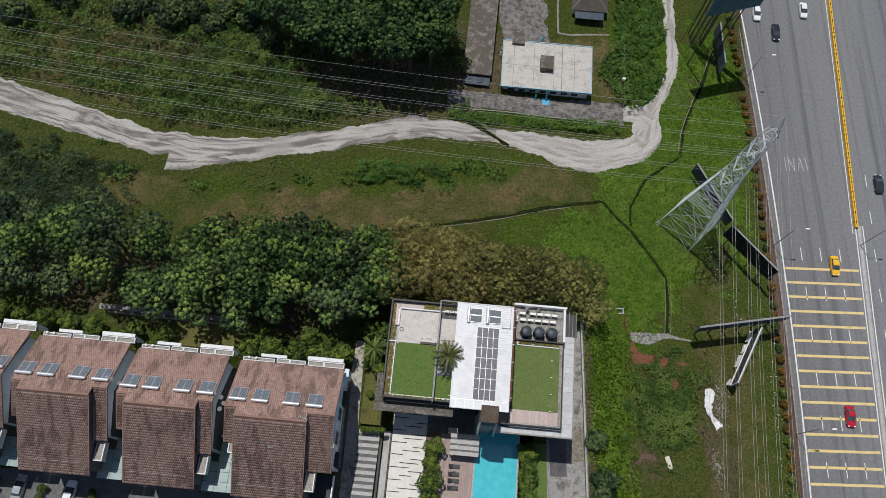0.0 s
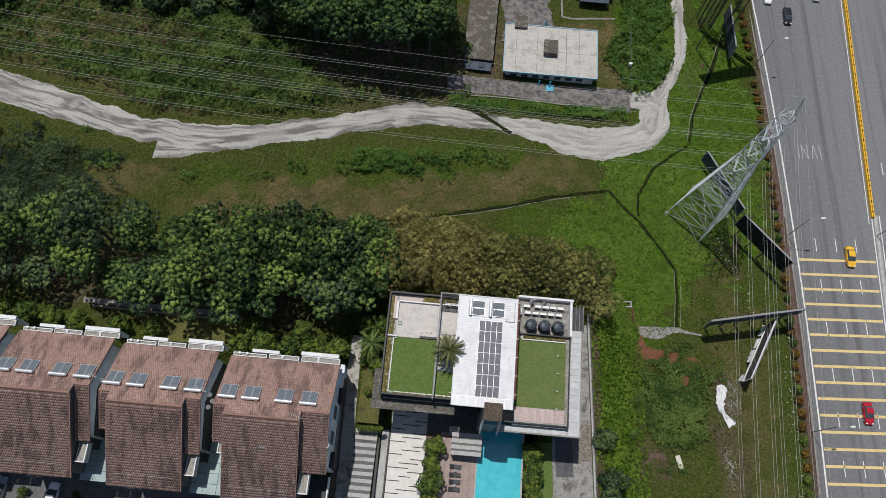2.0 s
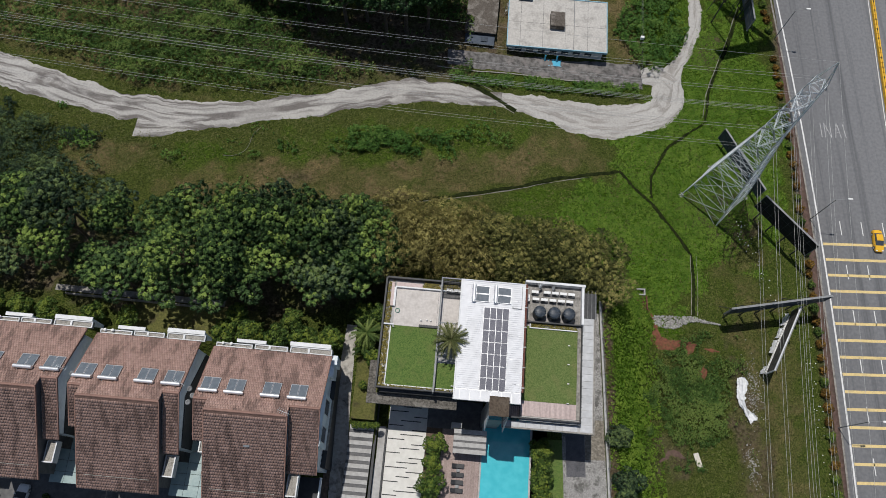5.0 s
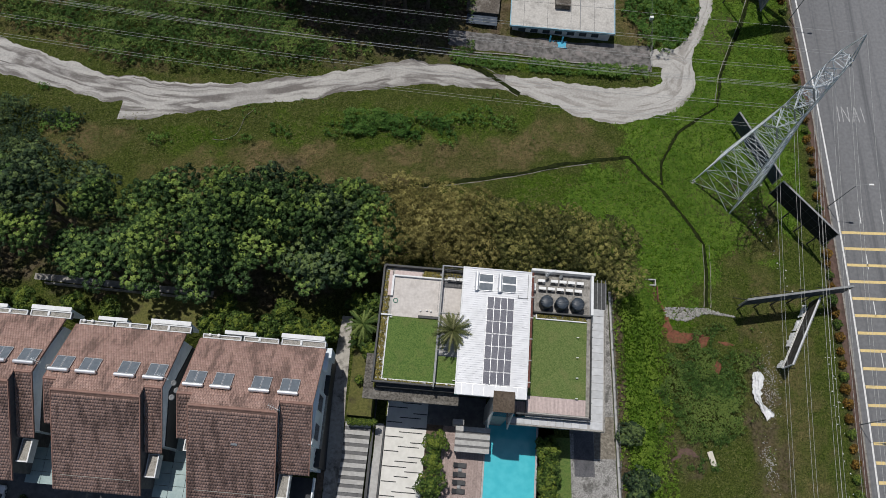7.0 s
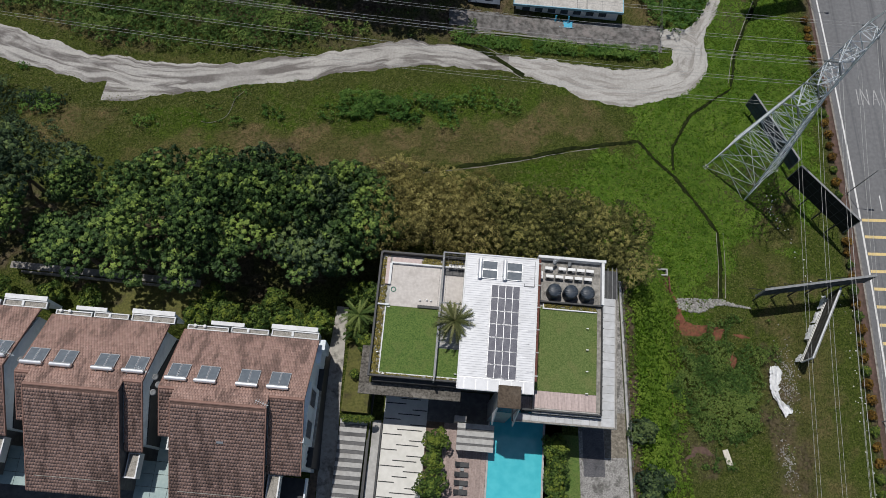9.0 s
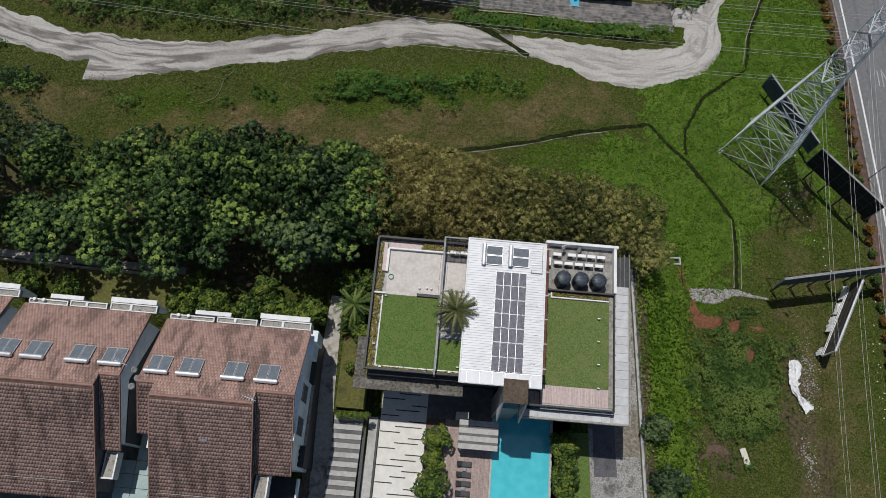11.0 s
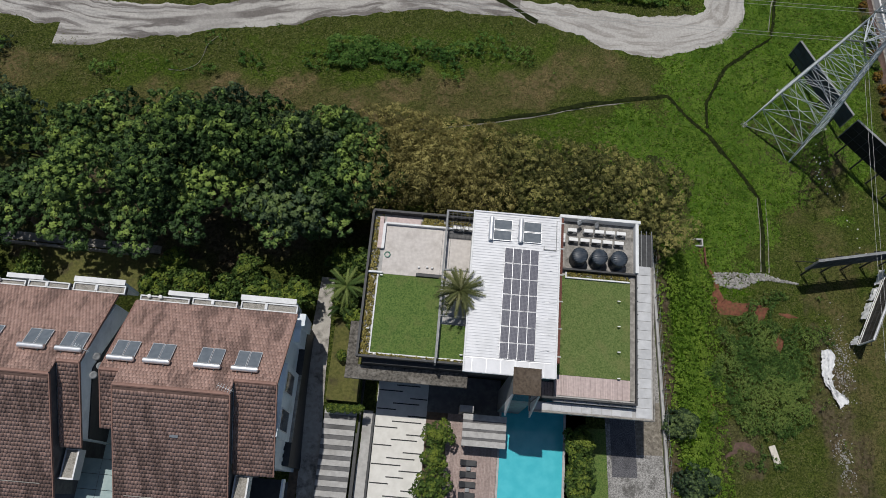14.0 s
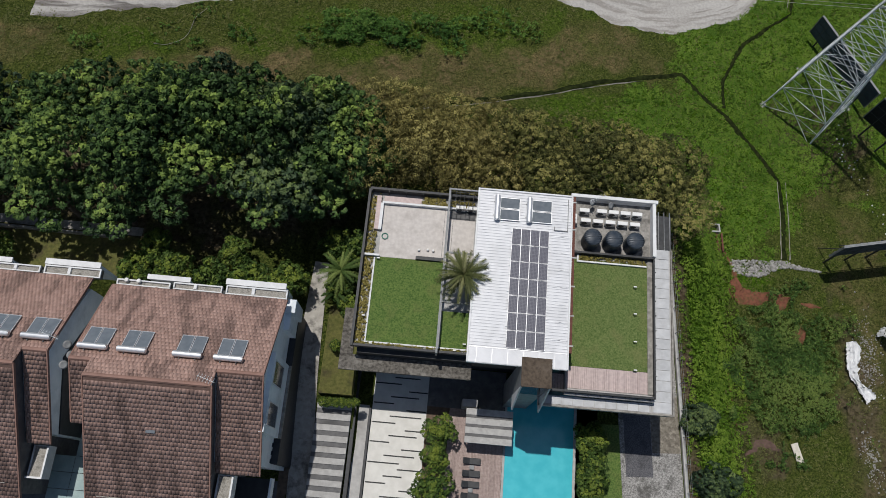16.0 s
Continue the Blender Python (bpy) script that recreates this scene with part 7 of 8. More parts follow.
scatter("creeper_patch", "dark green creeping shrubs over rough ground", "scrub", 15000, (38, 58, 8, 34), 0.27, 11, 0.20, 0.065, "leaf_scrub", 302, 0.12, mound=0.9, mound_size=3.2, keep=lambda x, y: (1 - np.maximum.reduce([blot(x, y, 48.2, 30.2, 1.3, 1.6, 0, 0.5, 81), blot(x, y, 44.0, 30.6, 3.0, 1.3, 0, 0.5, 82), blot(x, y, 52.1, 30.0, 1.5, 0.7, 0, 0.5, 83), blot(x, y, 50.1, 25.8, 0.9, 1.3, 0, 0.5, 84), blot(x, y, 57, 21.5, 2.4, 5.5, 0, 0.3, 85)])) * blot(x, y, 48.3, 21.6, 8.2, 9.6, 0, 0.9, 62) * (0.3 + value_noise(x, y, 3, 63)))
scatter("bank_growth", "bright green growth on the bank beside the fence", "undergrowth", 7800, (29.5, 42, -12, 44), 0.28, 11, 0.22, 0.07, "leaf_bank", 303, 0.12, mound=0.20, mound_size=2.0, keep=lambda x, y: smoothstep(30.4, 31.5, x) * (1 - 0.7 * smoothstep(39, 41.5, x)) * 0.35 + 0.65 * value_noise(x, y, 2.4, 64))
scatter("lush_grass", "long lush green grass round the pylon", "grass", 58000, (17, 73, 34, 114), 0.22, 5, 0.30, 0.065, "grass", 304, 0.07, lambda x, y: np.maximum.reduce([blot(x, y, 47, 60, 13, 30, -20, 0.4, 1), blot(x, y, 36, 52, 12, 11, 0, 0.4, 2), 0.7 * blot(x, y, 60, 80, 11, 30, 0, 0.7, 5)]), 0.2, lie=True)
scatter("grass_tussocks", "standing tussocks in the lush grass", "grass", 16000, (17, 73, 34, 114), 0.26, 6, 0.28, 0.06, "grass", 307, 0.06, lambda x, y: np.maximum.reduce([blot(x, y, 47, 60, 13, 30, -20, 0.4, 1), blot(x, y, 36, 52, 12, 11, 0, 0.4, 2), 0.7 * blot(x, y, 60, 80, 11, 30, 0, 0.7, 5)]) * smoothstep(0.35, 0.75, value_noise(x, y, 1.4, 71)), 0.2)
scatter("yard_hedge", "straggling green growth between the yard and the track", "undergrowth", 2600, (3, 42, 81.4, 85.2), 0.28, 11, 0.24, 0.08, "leaf_bush", 313, 0.15, mound=0.7, mound_size=2.2, keep=lambda x, y: smoothstep(81.6, 82.4, y - 0.012 * (20 - x)) * (1 - smoothstep(84.4, 85.0, y)) * smoothstep(0.25, 0.7, value_noise(x, y, 2.5, 78)))
# The dark leaf colour partly carries the cloud shade over this end.
scatter("slope_thicket", "tangled scrub at the field's end, cloud shade put into its dark leaves", "scrub", 15000, (-98, -52, 48, 74), 0.42, 11, 0.30, 0.10, "leaf_dark", 308, 0.3, mound=1.2, keep=lambda x, y: np.maximum(blot(x, y, -80, 58, 17, 9, -12, 0.8, 72), 0.8 * blot(x, y, -66, 63.4, 9, 1.8, -8, 1.0, 73)) * (0.4 + 0.8 * value_noise(x, y, 4, 74)))
scatter("field_weeds", "small dark green weeds dotted over the field", "weeds", 2600, (-60, 34, 56, 80), 0.26, 11, 0.22, 0.08, "leaf_bush", 309, 0.18, lambda x, y: smoothstep(0.62, 0.85, value_noise(x, y, 2.4, 75)) * smoothstep(0.35, 0.6, value_noise(x, y, 11, 76)) * smoothstep(0, 3, y - 57 - 0.2 * (x + 20)))
scatter("field_grass", "short tufted grass across the open field", "grass", 100000, (-98, 72, 5, 112), 0.2, 3, 0.26, 0.06, "field_grass", 305, 0.05, lambda x, y: np.where(x > 54, 0.45, 1.0) * np.where((x < 38) & (y < 50) | (x > -30) & (y > 82), 0, (0.25 + 0.75 * value_noise(x, y, 4, 65)) * (1 - 0.7 * np.maximum(blot(x, y, -18, 59, 40, 5.5, 9, 0.9, 11), blot(x, y, 18, 66, 18, 7, 10, 0.9, 12)))), 0.2, lie=True)
for i, (x, y, r, n) in enumerate(((-11.5, 67.8, 4.0, 420), (-6.0, 68.6, 4.5, 460), (0.0, 69.6, 4.5, 380), (-2.5, 66.4, 3.0, 120), (5, 70.5, 3.5, 130), (-27, 64.5, 2.4, 46), (-47, 60.5, 3.0, 60), (14, 70, 2.8, 46), (-32, 62.5, 1.8, 30), (8, 71, 4, 90), (-62, 62, 3.4, 120), (-66, 70, 3, 90), (-16, 66, 3, 40), (4, 66, 3, 40))):
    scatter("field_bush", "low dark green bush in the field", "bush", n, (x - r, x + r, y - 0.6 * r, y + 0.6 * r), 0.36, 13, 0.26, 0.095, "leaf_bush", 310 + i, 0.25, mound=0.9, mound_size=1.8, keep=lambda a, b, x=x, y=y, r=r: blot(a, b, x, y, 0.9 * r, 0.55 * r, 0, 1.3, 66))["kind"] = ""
for rows, seed in (((-6.1, -5.2, 17.4, 33.3, 24.5), 320), ((-5.2, 4.8, 17.34, 17.6, 24.5), 321), ((-0.8, 4.6, 32.45, 33.3, 24.5), 322), ((15.6, 22.4, 27.95, 28.5, 24.5), 323)):
    rng = np.random.RandomState(seed)
    x0, x1, y0, y1, z0 = rows
    n = int(30 * (x1 - x0) * (y1 - y0)) + 30
    c = np.stack([x0 + (x1 - x0) * rng.rand(n), y0 + (y1 - y0) * rng.rand(n), np.full(n, z0 + 0.08)], -1)
    v, f, t = tuft_cloud(c, np.tile([0, 0, 1.0], (n, 1)), 0.16, 12, 0.16, 0.05, rng, rng.rand(n) * 0.9)
    tagged(part("planter_growth", raw_mesh(v, f, t), M["leaf_planter"], at=VILLA_TURN), "yellow-green ground cover in the roof planter", "plants", kind="stuff")


# ---- pylon and lines ----
def build_pylon():
    t = thing("pylon", pose(55.4, 60.5, 0.5, 0, 0, -46), "tall grey galvanised steel lattice pylon with cross arms", "pylon")

    def half(z):
        return np.interp(z, [0, 24.6, 40.3, 46], [4.45, 1.75, 1.05, 0.05])

    def corner(i, z):
        h = float(half(z))
        return Vector(((-h, h, h, -h)[i], (-h, -h, h, h)[i], z))

    def bar(bm, a, b, r):
        tube(bm, a, b, r, n=4, caps=False)
    levels = [1.12 * q for q in (0, 4.5, 8.5, 12, 15, 17.6, 20, 22, 24, 26, 28, 30, 32, 34, 36)]
    for i in range(4):
        bm = bmesh.new()
        last = None
        for z in levels + [46]:
            c, r = (corner(i, z) if z < 46 else Vector((0, 0, 46))), 0.125 - 0.0012 * z
            ring = [bm.verts.new(c + Vector(q)) for q in ((r, 0, 0), (0, r, 0), (-r, 0, 0), (0, -r, 0))]
            if last:
                for k in range(4):
                    bm.faces.new((last[k], last[(k + 1) % 4], ring[(k + 1) % 4], ring[k]))
            last = ring
        part("leg", bm, M["galvanised"], t)
        bm = bmesh.new()
        j = (i + 1) % 4
        for k, (z0, z1) in enumerate(zip(levels, levels[1:])):
            r = 0.052 if z0 < 22 else 0.046
            bar(bm, corner(i, z0), corner(j, z1), r)
            bar(bm, corner(j, z0), corner(i, z1), r)
            bar(bm, corner(i, z1), corner(j, z1), r)
            if k % 2 == 0 and i < 2:
                bar(bm, corner(i, z1), corner(i + 2, z1), 0.04)
            if z0 < 15:
                m0 = corner(i, z0).lerp(corner(j, z0), 0.5)
                for c in (i, j):
                    q = corner(c, (z0 + z1) / 2)
                    mid = (corner(i, z0) + corner(j, z0) + corner(i, z1) + corner(j, z1)) / 4
                    bar(bm, q, mid, 0.036)
                    bar(bm, q, q.lerp(mid, 0.5) + Vector((0, 0, -(z1 - z0) * 0.25)), 0.025)
        part("bracing", bm, M["galvanised"], t)
    tips = []
    for z, reach in ((27.4, 4.9), (32.5, 4.5), (37.5, 4.1)):
        for s in (-1, 1):
            bm = bmesh.new()
            h = float(half(z))
            tip = Vector((0, s * reach, z))
            for x in (-h, h):
                bar(bm, Vector((x, s * h, z)), tip, 0.07)
                bar(bm, Vector((x, s * h, z + 1.6)), tip, 0.06)
                for k in (0.3, 0.6):
                    bar(bm, Vector((x, s * h, z)).lerp(tip, k), Vector((x, s * h, z + 1.6)).lerp(tip, k), 0.04)
            bar(bm, Vector((-h, s * h, z)).lerp(tip, 0.4), Vector((h, s * h, z)).lerp(tip, 0.4), 0.04)
            part("cross_arm", bm, M["galvanised"], t)
            tips.append(t.matrix_world @ tip)
    tips.append(t.matrix_world @ Vector((0, 0, 46)))
    bm = bmesh.new()
    for i in range(4):
        c = corner(i, 0)
        box(bm, c.x - 0.45, c.x + 0.45, c.y - 0.45, c.y + 0.45, -1.0, 0.25)
    part("footing", bm, M["concrete"], t)
    return tips


TIPS = build_pylon()


def sagging(a, b, sag, r, name, label, n=20):
    """A wire hung between a and b."""
    a, b = Vector(a), Vector(b)
    bm = bmesh.new()
    pts = [a.lerp(b, k / n) - Vector((0, 0, sag * 4 * (k / n) * (1 - k / n))) for k in range(n + 1)]
    side = (b - a).cross(Vector((0, 0, 1))).normalized() * r
    last = None
    for p in pts:
        ring = [bm.verts.new(p + q) for q in (side, Vector((0, 0, r)), -side, Vector((0, 0, -r)))]
        if last:
            for k in range(4):
                bm.faces.new((last[k], last[(k + 1) % 4], ring[(k + 1) % 4], ring[k]))
        last = ring
    o = Vector(a)
    bm.transform(Matrix.Translation(-o))
    return tagged(part(name, bm, M["wire"], at=Matrix.Translation(o)), label, "power line", "overhead power lines")


def insulator(a, way):
    q = Vector(way).normalized()
    t = thing("insulator_string", Matrix.Translation(a), "grey insulator string on the pylon's arm", "insulator", "insulator strings")
    bm = bmesh.new()
    tube(bm, (0, 0, 0), (0, 0, 2.2), 0.03, n=6)
    for k in range(11):
        tube(bm, (0, 0, 0.2 + 0.17 * k), (0, 0, 0.27 + 0.17 * k), 0.16, 0.07, n=10)
    bm.transform(q.to_track_quat("Z", "Y").to_matrix().to_4x4())
    part("string", bm, M["glass_insulator"], t)


for k, tip in enumerate(TIPS[:6]):
    for go, sag in ((Vector((-152, 16.5, -0.5)), 3.2), (Vector((-6.5, -102, -0.5)), 2.0)):
        w = go.normalized()
        insulator(tip, w)
        e, far = tip + w * 2.2, tip + go
        for off in (-0.24, 0.24):
            side = Vector((-w.y, w.x, 0)) * off
            sagging(e + side, far + side, sag, 0.02, "power_line", "thin pale overhead power line")
sagging(TIPS[6], TIPS[6] + Vector((-152, 16.5, -0.5)), 2.2, 0.016, "earth_wire", "thin earth wire from the pylon's tip")
sagging(TIPS[6], TIPS[6] + Vector((-6.5, -102, -0.5)), 1.6, 0.016, "earth_wire", "thin earth wire from the pylon's tip")


# ---- hoardings beside the highway ----
def hoarding(a, b, z0, z1, posts, label, material, lean=0.0, frame_mat="dark_steel", depth=0.35, brace=2.4):
    """A tall sign board from a to b on the plan, seen from its edge and back, on braced steel posts."""
    a, b = Vector((*a, 0)), Vector((*b, 0))
    L = (b - a).length
    ang = math.degrees(math.atan2(b.y - a.y, b.x - a.x))
    base = min(ground_z(a.x, a.y), ground_z(b.x, b.y))
    t = thing("hoarding", pose(a.x, a.y, base, 0, 0, ang), label, "billboard", "hoardings")
    tilt = pose(0, 0, z0 - base, lean)
    h = z1 - z0
    p = part("board", boxes((0, L, -0.06, 0.06, 0, h)), M[material], t, at=tilt)
    bm = bmesh.new()
    n = max(2, int(L / 1.5))
    for k in range(n + 1):
        box(bm, L * k / n - 0.05, L * k / n + 0.05, 0.06, 0.16, 0, h)
    for k in range(4):
        box(bm, 0, L, 0.16, 0.24, h * k / 3 - (0.08 if k == 3 else 0), h * k / 3 + (0.0 if k == 3 else 0.08))
    part("frame", bm, M["grey_steel"], t, at=tilt)
    bm = bmesh.new()
    for k in range(n + 1):
        box(bm, L * k / n - 0.04, L * k / n + 0.04, -0.1, -0.06, 0, h)
    for k in (0.33, 0.66):
        box(bm, 0, L, -0.09, -0.06, h * k, h * k + 0.06)
    part("batten", bm, M["batten"], t, at=tilt)
    part("edge_strip", boxes((-0.06, L + 0.06, -0.14, 0.14, h, h + 0.08), (-0.12, 0.0, -0.14, 0.14, 0, h), (L, L + 0.12, -0.14, 0.14, 0, h)), M["grey_steel"], t, "grey metal edge strip", at=tilt)
    for k in range(posts):
        x = L * (k + 0.5) / posts
        bm = bmesh.new()
        tube(bm, (x, 0.3, -0.4), (x, 0.3, z0 - base + h * 0.8 * math.cos(radians(lean))), 0.13, n=8)
        part("post", bm, M[frame_mat], t)
        bm = tube(bmesh.new(), (x, 0.3 + brace, -0.4), (x, 0.3, z0 - base + h * 0.4), 0.07, n=6)
        part("brace", bm, M[frame_mat], t)
    return t


hoarding((56.9, 72.2), (63.1, 59.7), 2.6, 6.4, 4, "long dark grey roadside hoarding behind the pylon", "hoarding_grey")
hoarding((61.6, 57.0), (69.8, 47.6), 4.3, 9.5, 4, "long black roadside hoarding on steel posts", "hoarding")
hoarding((53.3, 35.7), (71.3, 38.6), 5.1, 8.8, 6, "tall narrow hoarding seen edge-on with a braced frame", "hoarding_grey")
torn = hoarding((66.9, 37.2), (60.8, 25.8), 2.4, 6.0, 4, "damaged white-framed hoarding with torn sheeting", "torn_board")
part("white_edge", boxes((-0.1, 13.1, -0.2, -0.02, 5.5, 5.75)), M["sheet"], torn)
part("white_edge", boxes((12.92, 13.12, -0.16, 0.02, 1.9, 5.5)), M["sheet"], torn)
for z in (1.75, 2.25):
    part("white_rail", boxes((1.0, 13.0, -0.22, -0.12, z, z + 0.12)), M["appliance"], torn)
rag = random.Random(8)
for u0, u1 in ((0.3, 2.9), (3.4, 5.6), (6.0, 8.8), (11.6, 13.0)):
    bm = bmesh.new()
    n = 9
    grid = [[bm.verts.new((u0 + (u1 - u0) * i / n, -0.28 - 0.3 * rag.random() * (j > 0) - 0.03 * j, 2.0 - 0.38 * j - 0.35 * rag.random())) for j in range(4)] for i in range(n + 1)]
    for i in range(n):
        for j in range(3):
            bm.faces.new((grid[i][j], grid[i + 1][j], grid[i + 1][j + 1], grid[i][j + 1]))
    part("torn_sheeting", bm, M["sheet"], torn, "torn white sheeting")
hoarding((56.0, 99.6), (67.8, 103.0), 20.0, 28.0, 2, "large teal-backed hoarding on tall steel legs", "teal_board", brace=3.0)
# Second board is out of view, added to cast a broader shadow.
hoarding((67.8, 103.6), (57.6, 112.0), 20.0, 28.0, 2, "unseen second teal hoarding, added to widen the ground shadow", "teal_board", brace=3.0)
tr = thing("lattice_truss", pose(61.4, 107.4, 0.6), "dark steel lattice legs under the large hoarding", "steel frame")
for k in range(4):
    dx, dy = ((-1.2, -1.0), (1.2, -1.0), (1.2, 1.0), (-1.2, 1.0))[k]
    part("leg", tube(bmesh.new(), (dx, dy, -0.5), (dx, dy, 19.6), 0.16, n=6), M["dark_steel"], tr)
    ex, ey_ = ((-1.2, -1.0), (1.2, -1.0), (1.2, 1.0), (-1.2, 1.0))[(k + 1) % 4]
    for j in range(8):
        a, b = (dx, dy, 2.4 * j), (ex, ey_, 2.4 * j + 2.4)
        part("brace", tube(bmesh.new(), a if j % 2 else (ex, ey_, a[2]), b if j % 2 else (dx, dy, b[2]), 0.07, n=5), M["dark_steel"], tr)
hoarding((65.4, 108.8), (65.5, 97.8), 2.6, 6.5, 4, "grey lattice-backed hoarding by the highway", "hoarding_grey")


def street_lamp(x, y):
    t = thing("street_lamp", pose(x, y, 0.1), "slim grey street lamp with one arm over the highway", "street lamp", "street lamps")
    part("pole", tube(bmesh.new(), (0, 0, -0.1), (0, 0, 9.6), 0.1, 0.06, n=8), M["grey_steel"], t)
    part("arm", tube(bmesh.new(), (0, 0, 9.55), (2.0, 0, 10.2), 0.045, n=6), M["grey_steel"], t)
    part("lantern", soft(boxes((1.9, 2.75, -0.16, 0.16, 10.14, 10.3)), 0.04), M["appliance"], t, "white lantern")
    return t


for x, y in ((74.2, 56.6), (72.4, 97.8), (73.6, 17.0)):
    street_lamp(x, y)
street_lamp(93.2, 57.4)


# ---- buildings beyond the track ----
def plant_house():
    t = thing("pump_house", pose(25.4, 96.5, 1.0, 0, 0, -3), "flat-roofed pump house with pale blue trim and a stained white roof", "building")
    part("wall", boxes((-9.6, 9.6, -5.6, 5.4, -0.8, 3.0)), M["white_wall"], t)
    part("roof", boxes((-10.1, 10.1, -6.2, 6.0, 3.0, 3.3)), M["flat_roof"], t, "stained pale flat roof")
    part("roof_trim", boxes((-10.25, 10.25, -6.35, -6.2, 2.9, 3.45), (-10.25, 10.25, 6.0, 6.15, 2.9, 3.45), (-10.25, -10.1, -6.2, 6.0, 2.9, 3.45), (10.1, 10.25, -6.2, 6.0, 2.9, 3.45)), M["blue_trim"], t, "pale blue roof trim")
    for k in range(4):
        part("roof_joint", boxes((-7.6 + 4.6 * k, -7.54 + 4.6 * k, -6.1, 5.9, 3.3, 3.306)), M["dark_concrete"], t)
    part("roof_joint", boxes((-10.0, 10.0, -0.4, -0.34, 3.3, 3.306)), M["dark_concrete"], t)
    part("roof_pipe", tube(bmesh.new(), (3.4, -6.0, 3.4), (3.4, 5.8, 3.4), 0.07, n=6), M["grey_steel"], t)
    part("hatch", soft(boxes((-1.6, 1.3, -1.6, 1.9, 3.3, 4.6)), 0.05), M["brown_roof"], t, "dark roof hatch house")
    part("porch_roof", boxes((-8.2, -5.4, 4.9, 8.0, 3.6, 3.9)), M["brown_roof"], t)
    part("porch_wall", boxes((-8.0, -5.6, 5.1, 7.8, -0.8, 3.6)), M["blue_trim"], t)
    for k in range(7):
        part("window", boxes((-8.4 + 2.4 * k, -7.0 + 2.4 * k, -5.68, -5.6, 0.9, 2.2)), M["window"], t)
    bm = bmesh.new()
    for s in (-0.3, 0.3):
        tube(bm, (-10.6 + s, 3.0, -0.8), (-10.6 + s, 3.0, 3.6), 0.03, n=5)
    for k in range(9):
        tube(bm, (-10.9, 3.0, -0.4 + 0.42 * k), (-10.3, 3.0, -0.4 + 0.42 * k), 0.025, n=5)
    part("ladder", bm, M["galvanised"], t)
    part("apron", boxes((-10.8, 11.2, -7.4, 7.2, -0.9, -0.55)), M["concrete"], t)
    for x, y in ((-2.0, -7.7), (0.4, -7.7), (-1.0, 7.8)):
        e = thing("pump_unit", t.matrix_world @ pose(x, y, -0.55) @ Matrix.Diagonal((1.1, 0.95, 1.0, 1)), "bright blue steel pump unit beside the pump house", "pump", "pump units")
        part("casing", soft(boxes((-0.8, 0.8, -0.7, 0.7, 0.0, 1.1)), 0.06), M["blue_steel"], e)
        part("pipe", tube(bmesh.new(), (0, 0.3, 1.0), (0, 0.9, 2.4), 0.16, n=10), M["blue_steel"], e)
        part("frame", boxes((-0.95, 0.95, -0.85, -0.75, 0, 1.2), (-0.95, 0.95, 0.75, 0.85, 0, 1.2)), M["blue_trim"], e)


plant_house()


def long_block():
    t = thing("store_building", pose(10.6, 107, 1.2, 0, 0, -4.5), "long low store building with a dark weathered roof", "building")
    part("wall", boxes((-2.8, 2.8, -13.0, 20, -1.0, 2.7)), M["dark_concrete"], t)
    part("roof", boxes((-3.2, 3.2, -13.4, 20, 2.7, 3.0)), M["brown_roof"], t, "dark weathered flat roof")
    part("porch", boxes((-3.0, 3.0, -15.6, -13.4, 2.0, 2.2)), M["hoarding_grey"], t, "grey sheet porch roof")
    for x in (-2.8, 2.7):
        part("post", boxes((x, x + 0.1, -15.5, -15.4, -1.0, 2.0)), M["grey_steel"], t)
    part("skylight", boxes((0.2, 1.6, -15.0, -14.0, 2.2, 2.4)), M["window"], t)


long_block()


def hip_house():
    t = thing("hip_roofed_hut", pose(36.2, 117.0, 0.8, 0, 0, -3) @ Matrix.Diagonal((0.84, 0.84, 0.9, 1)), "small hut with a dark hipped tile roof and a blue-grey porch", "hut")
    bm = bmesh.new()
    vs = [bm.verts.new(p) for p in ((-5, -5, 2.8), (5, -5, 2.8), (5, 6, 2.8), (-5, 6, 2.8), (-0.8, 0, 5.2), (0.8, 0, 5.2))]
    for f in ((0, 1, 5, 4), (1, 2, 5), (2, 3, 4, 5), (3, 0, 4), (3, 2, 1, 0)):
        bm.faces.new([vs[i] for i in f])
    part("roof", bm, M["dark_tile"], t)
    for s in (-1, 1):
        for e in (-5, 6):
            part("hip_cap", tube(bmesh.new(), (5 * s, e, 2.82), (0.8 * s, 0, 5.22), 0.11, n=6), M["old_concrete"], t)
    part("wall", boxes((-4.4, 4.4, -4.4, 5.4, -0.8, 2.8)), M["white_wall"], t)
    part("porch_roof", boxes((-4.0, 4.0, -7.4, -5.0, 2.2, 2.4)), M["hoarding_grey"], t)
    for x in (-3.8, 3.7):
        part("post", boxes((x, x + 0.1, -7.3, -7.2, -0.8, 2.2)), M["grey_steel"], t)
    part("apron", boxes((-6, 6, -8.2, 7, -0.9, -0.5)), M["concrete"], t)


hip_house()
YARD = [(3.0, 88.2, 3.6), (12, 88.0, 4.4), (24, 87.4, 5.2), (36, 86.8, 6.2), (43.0, 87.0, 6.2)]
tagged(part("yard", strip_mesh(YARD, 1.0, 0.14, 0.3, 5, 5), M["yard"]), "dark stained paved yard before the pump house", "yard", kind="structure")
tagged(part("yard", strip_mesh([(21.5, 102, 13), (20.5, 112, 12.6), (20.5, 125, 12.6)], 1.0, 0.14, 0.3, 5, 6), M["yard"]), "dark stained paved yard behind the pump house", "yard", kind="structure")
